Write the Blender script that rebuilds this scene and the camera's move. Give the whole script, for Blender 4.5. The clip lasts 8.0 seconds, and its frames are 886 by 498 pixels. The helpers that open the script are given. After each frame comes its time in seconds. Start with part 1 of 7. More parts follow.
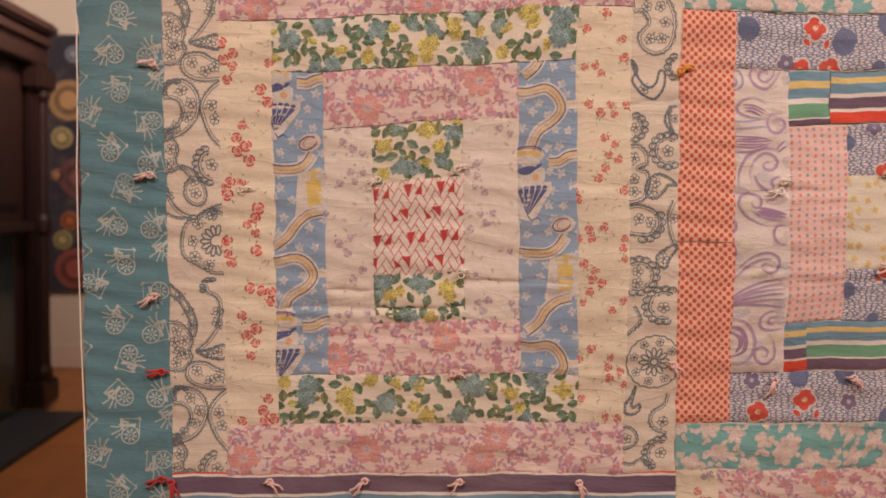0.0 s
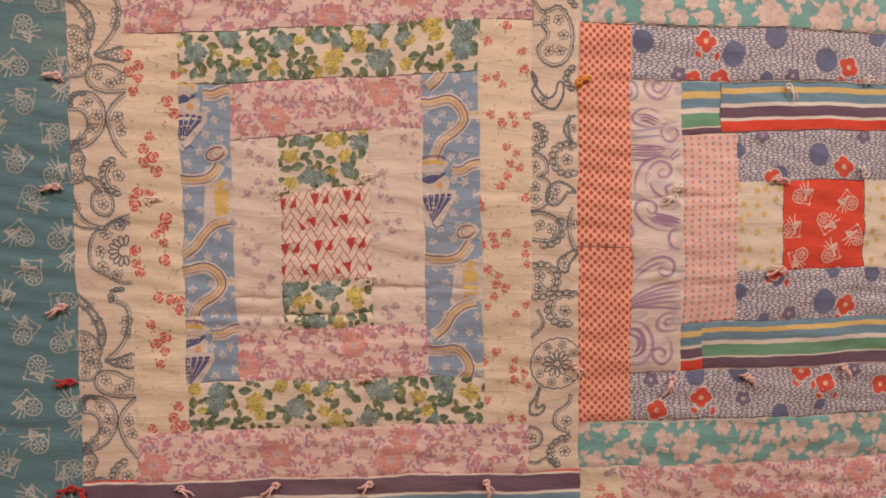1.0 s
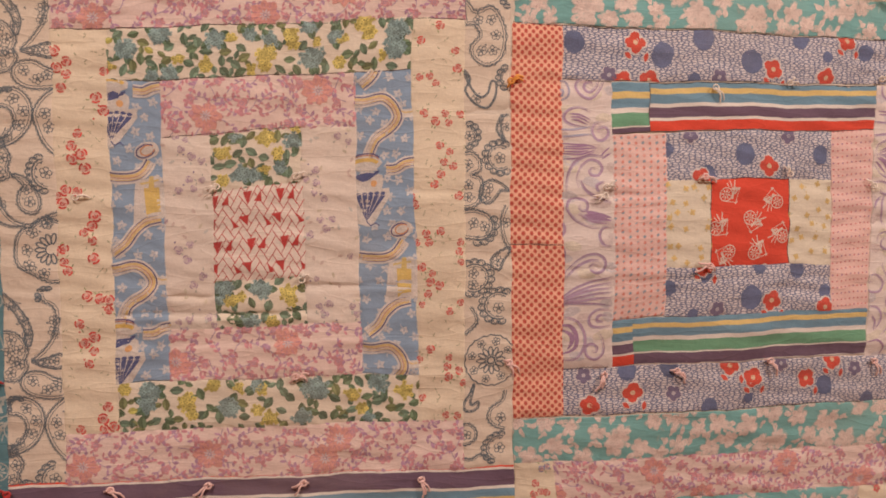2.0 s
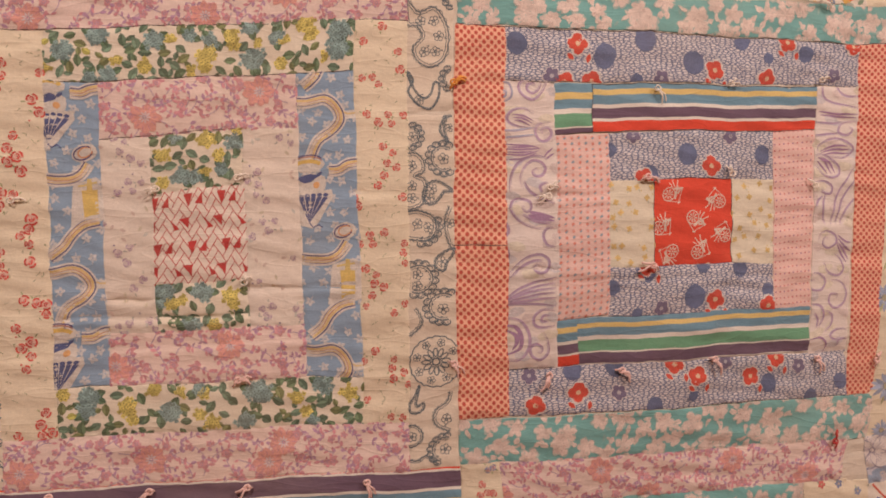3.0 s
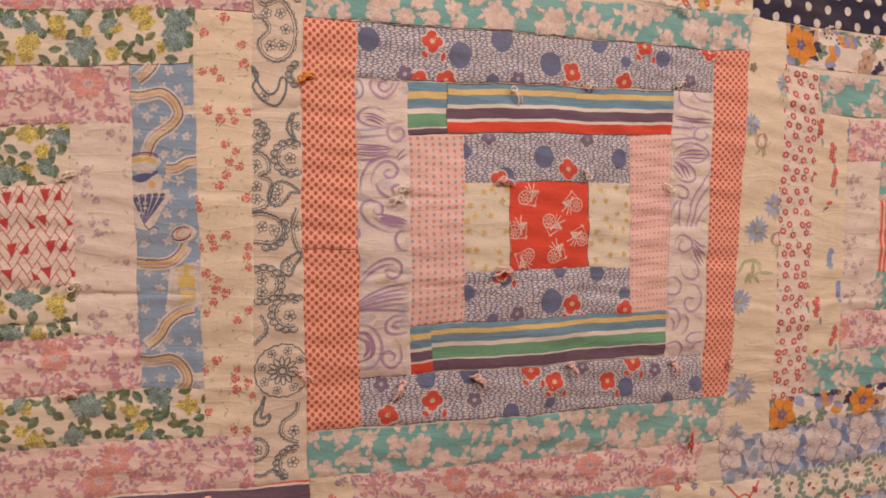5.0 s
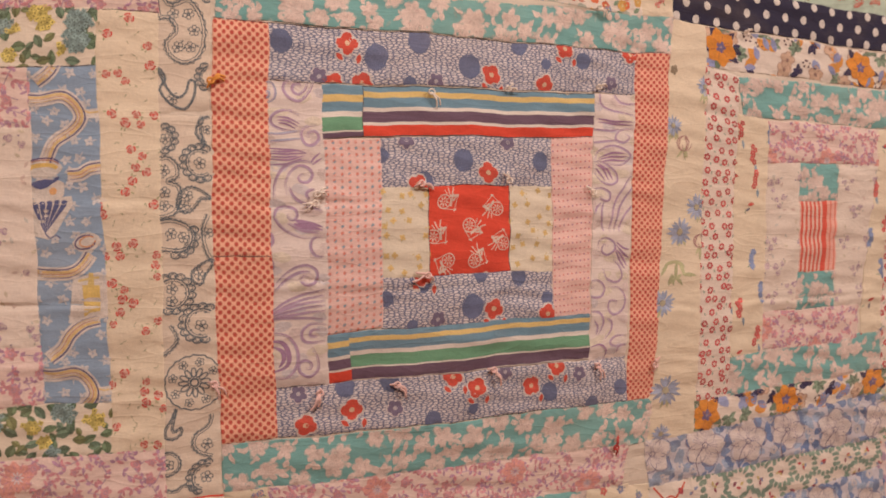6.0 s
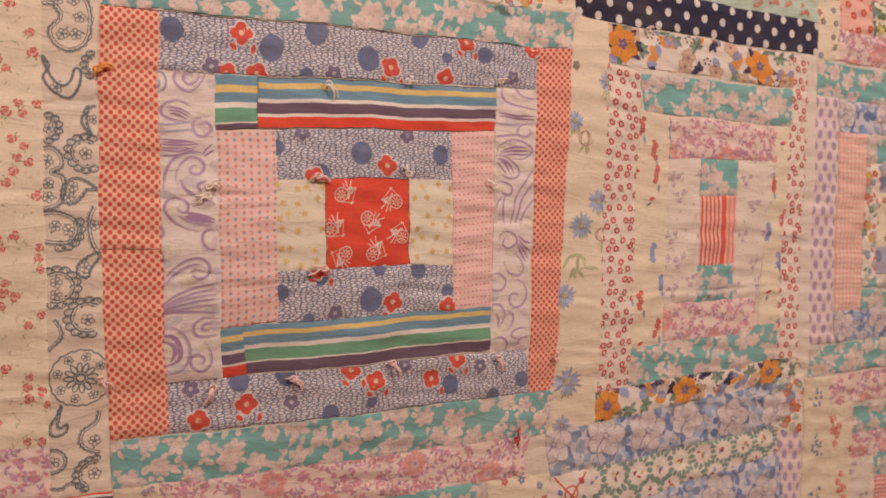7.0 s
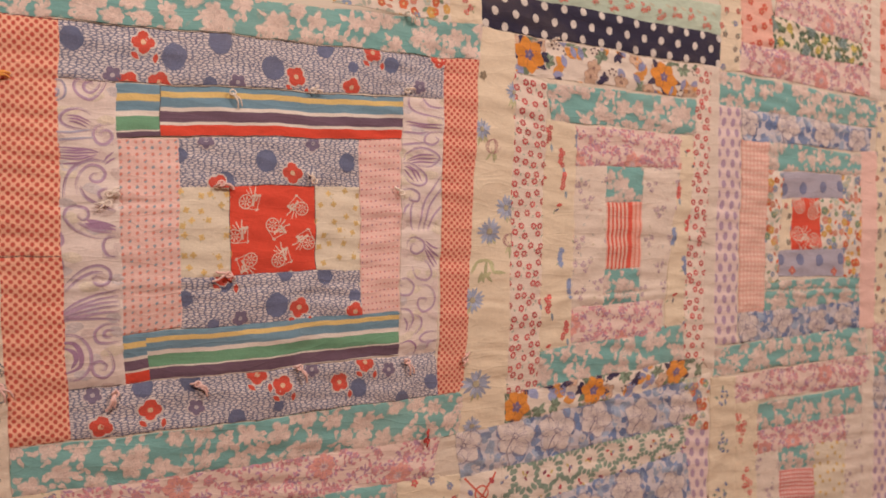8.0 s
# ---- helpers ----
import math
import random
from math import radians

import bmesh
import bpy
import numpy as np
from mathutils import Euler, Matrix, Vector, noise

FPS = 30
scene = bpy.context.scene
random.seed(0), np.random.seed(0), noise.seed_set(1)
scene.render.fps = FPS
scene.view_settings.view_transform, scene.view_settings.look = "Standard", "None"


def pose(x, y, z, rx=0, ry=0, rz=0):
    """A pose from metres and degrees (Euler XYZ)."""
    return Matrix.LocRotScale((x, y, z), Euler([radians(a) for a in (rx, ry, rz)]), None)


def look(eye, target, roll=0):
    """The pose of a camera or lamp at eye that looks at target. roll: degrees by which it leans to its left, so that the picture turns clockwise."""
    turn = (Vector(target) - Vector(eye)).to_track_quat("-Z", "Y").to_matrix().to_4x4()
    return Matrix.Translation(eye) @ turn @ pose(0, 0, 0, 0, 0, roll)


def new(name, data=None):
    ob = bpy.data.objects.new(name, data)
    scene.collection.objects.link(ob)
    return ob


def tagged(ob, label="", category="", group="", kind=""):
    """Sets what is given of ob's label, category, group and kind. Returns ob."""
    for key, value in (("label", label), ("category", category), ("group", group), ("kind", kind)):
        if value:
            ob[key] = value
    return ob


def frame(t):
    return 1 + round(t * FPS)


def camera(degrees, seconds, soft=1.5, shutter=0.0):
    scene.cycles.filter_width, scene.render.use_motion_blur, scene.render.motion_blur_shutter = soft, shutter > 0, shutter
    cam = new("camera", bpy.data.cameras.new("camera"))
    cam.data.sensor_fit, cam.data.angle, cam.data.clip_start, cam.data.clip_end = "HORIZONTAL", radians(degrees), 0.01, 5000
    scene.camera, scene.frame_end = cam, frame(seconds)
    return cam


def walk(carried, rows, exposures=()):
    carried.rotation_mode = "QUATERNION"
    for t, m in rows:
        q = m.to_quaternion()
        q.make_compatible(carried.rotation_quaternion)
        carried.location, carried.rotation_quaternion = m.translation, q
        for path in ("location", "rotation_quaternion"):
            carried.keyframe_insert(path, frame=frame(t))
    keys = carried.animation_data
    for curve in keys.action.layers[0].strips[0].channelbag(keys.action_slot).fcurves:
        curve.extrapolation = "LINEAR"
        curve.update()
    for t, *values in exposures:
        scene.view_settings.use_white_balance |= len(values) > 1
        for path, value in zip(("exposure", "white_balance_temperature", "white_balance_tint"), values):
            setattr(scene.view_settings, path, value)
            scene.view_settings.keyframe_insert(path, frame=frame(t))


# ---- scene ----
cam = camera(55.0, 8.0, soft=1.8)
cam.data.dof.use_dof, cam.data.dof.focus_distance, cam.data.dof.aperture_fstop = True, 0.80, 6.7
PATH = [
    (0, (-0.015, 0.084, 1.374), (0.105, 2.078, 1.281), 0.7),
    (0.5, (0.012, 0.074, 1.378), (0.172, 2.066, 1.293), 0.1),
    (1, (0.032, 0.062, 1.379), (0.242, 2.05, 1.293), 0.2),
    (1.5, (0.043, 0.058, 1.376), (0.31, 2.038, 1.295), 0.3),
    (3, (0.083, 0.052, 1.368), (0.443, 2.019, 1.309), -0.2),
    (3.5, (0.1, 0.054, 1.369), (0.501, 2.012, 1.287), -0.0),
    (4, (0.113, 0.054, 1.373), (0.557, 2.003, 1.307), 0.2),
    (4.5, (0.126, 0.061, 1.371), (0.632, 1.995, 1.306), 0.4),
    (6, (0.177, 0.07, 1.374), (0.84, 1.956, 1.317), -0.4),
    (6.5, (0.193, 0.069, 1.371), (0.918, 1.932, 1.301), 0.0),
    (7, (0.218, 0.055, 1.376), (0.999, 1.894, 1.297), -0.1),
    (7.5, (0.241, 0.031, 1.376), (1.073, 1.848, 1.306), -0.0),
    (8, (0.254, 0.019, 1.376), (1.131, 1.815, 1.311), -0.3),
]
walk(cam, [(t, look(eye, target, roll)) for t, eye, target, roll in PATH], exposures=[(0, 0.0), (8, 0.0)])

# ---- light: warm gallery lamps under the ceiling, dim room ----
world = bpy.data.worlds.new("room_air")
scene.world = world
world.use_nodes = True
world.node_tree.nodes["Background"].inputs[0].default_value = (1.0, 0.8, 0.62, 1)
world.node_tree.nodes["Background"].inputs[1].default_value = 0.04
WARM = (1.0, 0.815, 0.755)


def area_lamp(name, eye, target, power, size, color=WARM):
    data = bpy.data.lights.new(name, "AREA")
    data.energy, data.size, data.color = power, size, color
    ob = new(name, data)
    ob.matrix_world = look(eye, target)
    return ob


area_lamp("gallery_lamp", (-0.45, -1.2, 2.95), (0.2, 0.82, 1.35), 33, 0.5)
area_lamp("gallery_lamp", (1.7, -1.0, 2.95), (0.9, 0.82, 1.35), 33.5, 0.5)
# unseen fill, added to brighten the wall and mantelpiece at the far left
area_lamp("added_wall_fill", (-1.5, 5.3, 3.15), (-2.8, 5.4, 2.7), 48, 0.4)

# ---- materials ----


def material(name, rough=0.9, metallic=0.0):
    m = bpy.data.materials.new(name)
    m.use_nodes = True
    b = m.node_tree.nodes["Principled BSDF"]
    b.inputs["Roughness"].default_value = rough
    b.inputs["Metallic"].default_value = metallic
    return m, m.node_tree, b


def node(tree, kind, **inputs):
    n = tree.nodes.new(kind)
    for key, value in inputs.items():
        n.inputs[key.replace("_", " ")].default_value = value
    return n


def maths(tree, op, a, b=None, c=None):
    n = tree.nodes.new("ShaderNodeMath")
    n.operation = op
    for i, v in enumerate((a, b, c)):
        if v is None:
            continue
        if isinstance(v, (int, float)):
            n.inputs[i].default_value = v
        else:
            tree.links.new(v, n.inputs[i])
    return n.outputs[0]


def mix(tree, fac, a, b, blend="MIX"):
    n = tree.nodes.new("ShaderNodeMix")
    n.data_type, n.blend_type = "RGBA", blend
    for i, v in ((0, fac), (6, a), (7, b)):
        if isinstance(v, (int, float)):
            n.inputs[i].default_value = v
        elif isinstance(v, tuple):
            n.inputs[i].default_value = (*v[:3], 1)
        else:
            tree.links.new(v, n.inputs[i])
    return n.outputs[2]


def uv_axes(tree, layer):
    u = tree.nodes.new("ShaderNodeUVMap")
    u.uv_map = layer
    s = tree.nodes.new("ShaderNodeSeparateXYZ")
    tree.links.new(u.outputs[0], s.inputs[0])
    return u.outputs[0], s.outputs[0], s.outputs[1]


def finish_cloth(tree, b, color, wrinkle=1.0):
    """Old cotton: uneven fading, slubs along the threads, a little wrinkle and a soft sheen."""
    pos = tree.nodes.new("ShaderNodeTexCoord").outputs["Object"]
    fade = node(tree, "ShaderNodeTexNoise", Scale=22.0, Detail=4.0, Roughness=0.6)
    tree.links.new(pos, fade.inputs["Vector"])
    stretch = tree.nodes.new("ShaderNodeMapping")
    stretch.inputs["Scale"].default_value = (180, 180, 900)
    tree.links.new(pos, stretch.inputs["Vector"])
    slub = node(tree, "ShaderNodeTexNoise", Scale=1.0, Detail=3.0, Roughness=0.7)
    tree.links.new(stretch.outputs[0], slub.inputs["Vector"])
    up = tree.nodes.new("ShaderNodeMapping")
    up.inputs["Scale"].default_value = (1100, 1100, 260)
    tree.links.new(pos, up.inputs["Vector"])
    warp = node(tree, "ShaderNodeTexNoise", Scale=1.0, Detail=2.0, Roughness=0.6)
    tree.links.new(up.outputs[0], warp.inputs["Vector"])
    info = tree.nodes.new("ShaderNodeObjectInfo").outputs["Random"]
    a = maths(tree, "MULTIPLY_ADD", fade.outputs[0], 0.26, 0.87)
    a = maths(tree, "MULTIPLY", a, maths(tree, "MULTIPLY_ADD", slub.outputs[0], 0.24, 0.88))
    a = maths(tree, "MULTIPLY", a, maths(tree, "MULTIPLY_ADD", warp.outputs[0], 0.24, 0.88))
    a = maths(tree, "MULTIPLY", a, maths(tree, "MULTIPLY_ADD", info, 0.06, 0.97))
    grey = tree.nodes.new("ShaderNodeCombineColor")
    for i in range(3):
        tree.links.new(a, grey.inputs[i])
    out = mix(tree, 1.0, color, grey.outputs[0], "MULTIPLY")
    stain = node(tree, "ShaderNodeTexNoise", Scale=7.0, Detail=5.0, Roughness=0.65)
    tree.links.new(pos, stain.inputs["Vector"])
    age = maths(tree, "MULTIPLY", maths(tree, "SUBTRACT", stain.outputs[0], 0.5), 0.5)
    age = maths(tree, "MAXIMUM", age, 0.0)
    out = mix(tree, age, out, (0.62, 0.45, 0.24))
    out = mix(tree, 0.045, out, (0.64, 0.57, 0.50))
    tree.links.new(out, b.inputs["Base Color"])
    b.inputs["Sheen Weight"].default_value = 0.12
    b.inputs["Specular IOR Level"].default_value = 0.15
    flat = tree.nodes.new("ShaderNodeMapping")
    flat.inputs["Scale"].default_value = (55, 55, 120)
    tree.links.new(pos, flat.inputs["Vector"])
    crumple = node(tree, "ShaderNodeTexNoise", Scale=1.0, Detail=5.0, Roughness=0.6, Distortion=0.6)
    tree.links.new(flat.outputs[0], crumple.inputs["Vector"])
    bump = node(tree, "ShaderNodeBump", Strength=0.48 * wrinkle, Distance=0.0020)
    tree.links.new(crumple.outputs[0], bump.inputs["Height"])
    long = tree.nodes.new("ShaderNodeMapping")
    long.inputs["Scale"].default_value = (14, 14, 62)
    tree.links.new(pos, long.inputs["Vector"])
    fold = node(tree, "ShaderNodeTexNoise", Scale=1.0, Detail=1.5, Roughness=0.5, Distortion=0.3)
    tree.links.new(long.outputs[0], fold.inputs["Vector"])
    ridge = maths(tree, "SUBTRACT", 1.0, maths(tree, "ABSOLUTE", maths(tree, "MULTIPLY_ADD", fold.outputs[0], 2.0, -1.0)))
    ridge = maths(tree, "POWER", ridge, 26.0)
    crease = node(tree, "ShaderNodeBump", Strength=0.35 * wrinkle, Distance=0.0008)
    tree.links.new(ridge, crease.inputs["Height"])
    tree.links.new(bump.outputs[0], crease.inputs["Normal"])
    weave = node(tree, "ShaderNodeBump", Strength=0.35, Distance=0.0003)
    tree.links.new(slub.outputs[0], weave.inputs["Height"])
    tree.links.new(crease.outputs[0], weave.inputs["Normal"])
    tree.links.new(weave.outputs[0], b.inputs["Normal"])


def plain_cloth(name, color):
    m, tree, b = material(name)
    finish_cloth(tree, b, tuple(color))
    return m


def ramp_bands(tree, value, bands):
    r = tree.nodes.new("ShaderNodeValToRGB")
    r.color_ramp.interpolation = "CONSTANT"
    el = r.color_ramp.elements
    while len(el) > 1:
        el.remove(el[-1])
    el[0].position, el[0].color = bands[0][0], (*bands[0][1], 1)
    for p, c in bands[1:]:
        e = el.new(p)
        e.color = (*c, 1)
    tree.links.new(value, r.inputs[0])
    return r.outputs[0]


def striped_cloth(name, bands, axis=1, wobble=0.012):
    m, tree, b = material(name)
    uv, s, t = uv_axes(tree, "unit")
    n = node(tree, "ShaderNodeTexNoise", Scale=14.0, Detail=2.0)
    tree.links.new(uv, n.inputs["Vector"])
    v = maths(tree, "ADD", (s, t)[axis], maths(tree, "MULTIPLY_ADD", n.outputs[0], wobble, -wobble / 2))
    finish_cloth(tree, b, ramp_bands(tree, v, bands))
    return m


def dot_mask(tree, s, t, px, py, radius, tall=1.0, soft=0.0004, shift=(0.5, 0.5)):
    """1 inside the dots of a staggered lattice, 0 outside."""
    best = None
    for ox, oy in ((0, 0), shift):
        a = maths(tree, "FRACT", maths(tree, "ADD", maths(tree, "DIVIDE", s, px), ox + 20))
        c = maths(tree, "FRACT", maths(tree, "ADD", maths(tree, "DIVIDE", t, py), oy + 20))
        a = maths(tree, "MULTIPLY", maths(tree, "SUBTRACT", a, 0.5), px)
        c = maths(tree, "MULTIPLY", maths(tree, "SUBTRACT", c, 0.5), py / tall)
        d = maths(tree, "SQRT", maths(tree, "ADD", maths(tree, "MULTIPLY", a, a), maths(tree, "MULTIPLY", c, c)))
        best = d if best is None else maths(tree, "MINIMUM", best, d)
    r = node(tree, "ShaderNodeMapRange")
    r.inputs["From Min"].default_value, r.inputs["From Max"].default_value = radius + soft, radius - soft
    tree.links.new(best, r.inputs["Value"])
    return r.outputs[0]


def wavy(tree, layer="metres", amount=0.0012):
    uv, s, t = uv_axes(tree, layer)
    n = node(tree, "ShaderNodeTexNoise", Scale=60.0, Detail=2.0)
    tree.links.new(uv, n.inputs["Vector"])
    sep = tree.nodes.new("ShaderNodeSeparateColor")
    tree.links.new(n.outputs["Color"], sep.inputs[0])
    s = maths(tree, "ADD", s, maths(tree, "MULTIPLY_ADD", sep.outputs[0], amount * 2, -amount))
    t = maths(tree, "ADD", t, maths(tree, "MULTIPLY_ADD", sep.outputs[1], amount * 2, -amount))
    return s, t


def dotted_cloth(name, ground, dot, px, py, radius, tall=1.0, amount=0.0012):
    m, tree, b = material(name)
    s, t = wavy(tree, amount=amount)
    finish_cloth(tree, b, mix(tree, dot_mask(tree, s, t, px, py, radius, tall), ground, dot))
    return m


def pin_dot_cloth(name, ground, colors, px, py, radius, tall=1.2):
    """Rows of little dots whose colour changes from row to row."""
    m, tree, b = material(name)
    s, t = wavy(tree, amount=0.0006)
    mask = dot_mask(tree, s, t, px, py, radius, tall, 0.0004, (0, 0))
    k = maths(tree, "FRACT", maths(tree, "ADD", maths(tree, "DIVIDE", s, px * 2), maths(tree, "DIVIDE", t, py * 1.5)))
    col = ramp_bands(tree, k, [(0.0, colors[0]), (0.4, colors[1]), (0.7, colors[2])])
    finish_cloth(tree, b, mix(tree, mask, ground, col))
    return m


def gingham_cloth(name, ground, dark, step):
    m, tree, b = material(name)
    s, t = wavy(tree, amount=0.0005)
    out = ground
    for v in (s, t):
        f = maths(tree, "FRACT", maths(tree, "ADD", maths(tree, "DIVIDE", v, step), 20.0))
        out = mix(tree, maths(tree, "MULTIPLY", maths(tree, "GREATER_THAN", f, 0.5), 0.55), out, dark)
    finish_cloth(tree, b, out)
    return m


def pebble_cloth(name, ground, line, size):
    m, tree, b = material(name)
    uv, s, t = uv_axes(tree, "metres")
    mp = tree.nodes.new("ShaderNodeMapping")
    mp.inputs["Scale"].default_value = (1 / (size * 2.1), 1 / (size * 0.86), 1)
    wobble = node(tree, "ShaderNodeTexNoise", Scale=260.0, Detail=2.0)
    tree.links.new(uv, wobble.inputs["Vector"])
    warped = tree.nodes.new("ShaderNodeVectorMath")
    warped.operation = "MULTIPLY_ADD"
    tree.links.new(wobble.outputs["Color"], warped.inputs[0])
    warped.inputs[1].default_value = (0.0034, 0.0018, 0.0)
    tree.links.new(uv, warped.inputs[2])
    tree.links.new(warped.outputs[0], mp.inputs["Vector"])
    v = node(tree, "ShaderNodeTexVoronoi", Scale=1.0, Randomness=0.85)
    v.voronoi_dimensions, v.feature = "2D", "DISTANCE_TO_EDGE"
    tree.links.new(mp.outputs[0], v.inputs["Vector"])
    r = node(tree, "ShaderNodeMapRange")
    r.inputs["From Min"].default_value, r.inputs["From Max"].default_value = 0.05, 0.27
    tree.links.new(v.outputs["Distance"], r.inputs["Value"])
    finish_cloth(tree, b, mix(tree, r.outputs[0], line, ground))
    return m


WHITE = (0.78, 0.71, 0.62)
BLUE = (0.165, 0.305, 0.385)
YELLOW = (0.74, 0.54, 0.20)
PURPLE = (0.15, 0.09, 0.135)
RED = (0.74, 0.066, 0.030)
GREEN = (0.155, 0.36, 0.21)
BANDS = {
    "stripe_a": [(0, BLUE), (0.11, YELLOW), (0.23, BLUE), (0.42, WHITE), (0.50, PURPLE), (0.71, WHITE), (0.77, RED), (0.985, WHITE)],
    "stripe_b": [(0, BLUE), (0.18, YELLOW), (0.32, BLUE), (0.50, WHITE), (0.60, GREEN), (0.86, WHITE), (0.89, PURPLE)],
    "stripe_c": [(0, RED), (0.04, WHITE), (0.08, PURPLE), (0.34, WHITE), (0.39, BLUE), (0.52, YELLOW), (0.62, BLUE), (0.8, WHITE), (0.86, GREEN)],
    "stripe_d": [(0, BLUE), (0.16, YELLOW), (0.28, BLUE), (0.46, WHITE), (0.53, PURPLE), (0.73, WHITE), (0.77, RED)],
    "stripe_e": [(0, BLUE), (0.11, YELLOW), (0.21, BLUE), (0.38, WHITE), (0.47, GREEN), (0.71, WHITE), (0.74, PURPLE), (0.97, WHITE)],
}
CLOTH = {k: striped_cloth("woven_stripe_cotton", v) for k, v in BANDS.items()}
CLOTH.update(
    wheel_teal=plain_cloth("teal_cotton", (0.105, 0.240, 0.270)),
    wheel_red=plain_cloth("red_cotton", RED),
    paisley=plain_cloth("cream_paisley_cotton", (0.76, 0.64, 0.50)),
    rose=plain_cloth("cream_rose_cotton", (0.78, 0.66, 0.48)),
    pink=plain_cloth("pale_pink_cotton", (0.79, 0.605, 0.52)),
    green=plain_cloth("ivory_leaf_cotton", (0.78, 0.68, 0.53)),
    ribbon=plain_cloth("sky_blue_cotton", (0.265, 0.365, 0.475)),
    lavender=plain_cloth("pale_cream_cotton", (0.77, 0.66, 0.55)),
    lattice=plain_cloth("white_cotton", (0.80, 0.68, 0.57)),
    swirl=plain_cloth("lilac_white_cotton", (0.77, 0.66, 0.59)),
    yellow_sprig=plain_cloth("ivory_cotton", (0.77, 0.68, 0.52)),
    teal=plain_cloth("mint_teal_cotton", (0.19, 0.43, 0.40)),
    daisy=plain_cloth("warm_cream_cotton", (0.78, 0.66, 0.48)),
    orange=plain_cloth("bright_white_cotton", (0.79, 0.69, 0.58)),
    polka=plain_cloth("navy_cotton", (0.012, 0.012, 0.045)),
    mint=plain_cloth("mint_cotton", (0.50, 0.62, 0.49)),
    salmon=plain_cloth("salmon_cotton", (0.82, 0.46, 0.36)),
    pink_plain=plain_cloth("rose_pink_cotton", (0.82, 0.54, 0.46)),
    grey_dot=plain_cloth("grey_blue_cotton", (0.42, 0.40, 0.47)),
    blue_bloom=plain_cloth("white_bloom_cotton", (0.60, 0.57, 0.60)),
    red_dot=dotted_cloth("salmon_dot_cotton", (0.90, 0.48, 0.32), (0.55, 0.08, 0.055), 0.0071, 0.0076, 0.00172, 1.15),
    red_dot2=dotted_cloth("salmon_small_dot_cotton", (0.88, 0.45, 0.31), (0.55, 0.07, 0.05), 0.0068, 0.0070, 0.0017, 1.0),
    purple_dot=dotted_cloth("lilac_dot_cotton", (0.78, 0.62, 0.58), (0.44, 0.31, 0.42), 0.015, 0.026, 0.0036, 1.5),
    pink_dot=pin_dot_cloth("pink_pin_dot_cotton", (0.82, 0.55, 0.48), ((0.70, 0.24, 0.18), (0.26, 0.35, 0.40), (0.77, 0.38, 0.31)), 0.0066, 0.0057, 0.00135),
    pink_dot2=pin_dot_cloth("pink_fine_dot_cotton", (0.84, 0.55, 0.48), ((0.60, 0.15, 0.16), (0.45, 0.2, 0.3), (0.70, 0.22, 0.18)), 0.0050, 0.0060, 0.00095, 0.9),
    pebble=pebble_cloth("pebble_print_cotton", (0.75, 0.68, 0.65), (0.135, 0.155, 0.25), 0.0025),
    gingham_pink=gingham_cloth("pink_gingham_cotton", (0.84, 0.62, 0.52), (0.75, 0.36, 0.28), 0.0062),
    gingham_red=gingham_cloth("red_gingham_cotton", (0.80, 0.62, 0.54), (0.60, 0.05, 0.05), 0.0052),
    red_stripe=striped_cloth("red_ticking_cotton", [p for i in range(6) for p in ((i * 0.105, (0.80, 0.55, 0.44)), (i * 0.105 + 0.05, (0.72, 0.12, 0.08)))]
                             + [(0.60, (0.75, 0.10, 0.06)), (0.70, (0.84, 0.42, 0.32)), (0.78, (0.78, 0.22, 0.16)), (0.82, (0.85, 0.45, 0.35)), (0.9, (0.78, 0.22, 0.16)), (0.94, (0.85, 0.45, 0.35))], 0),
)
for twin, first in (("pink_up", "pink"), ("rose2", "rose"), ("paisley2", "paisley"), ("cross_rose", "daisy"), ("cream_small", "daisy"), ("cream_plain", "lavender"),
                    ("ring_red", "lattice"), ("spray", "daisy"), ("green_lattice", "orange"), ("cross_red", "orange"), ("bright", "orange"), ("cream_wreath", "daisy")):
    CLOTH[twin] = CLOTH[first]


def dye_material():
    m, tree, b = material("printed_dye")
    a = tree.nodes.new("ShaderNodeVertexColor")
    a.layer_name = "dye"
    finish_cloth(tree, b, a.outputs["Color"])
    pos = tree.nodes.new("ShaderNodeTexCoord").outputs["Object"]
    worn = node(tree, "ShaderNodeTexNoise", Scale=900.0, Detail=3.0, Roughness=0.7)
    tree.links.new(pos, worn.inputs["Vector"])
    patchy = node(tree, "ShaderNodeTexNoise", Scale=70.0, Detail=2.0)
    tree.links.new(pos, patchy.inputs["Vector"])
    k = maths(tree, "ADD", worn.outputs[0], maths(tree, "MULTIPLY", patchy.outputs[0], 0.6))
    r = node(tree, "ShaderNodeMapRange")
    r.inputs["From Min"].default_value, r.inputs["From Max"].default_value = 0.45, 0.95
    r.inputs["To Min"].default_value, r.inputs["To Max"].default_value = 0.58, 1.0
    tree.links.new(k, r.inputs["Value"])
    tree.links.new(r.outputs[0], b.inputs["Alpha"])
    return m


DYE = dye_material()


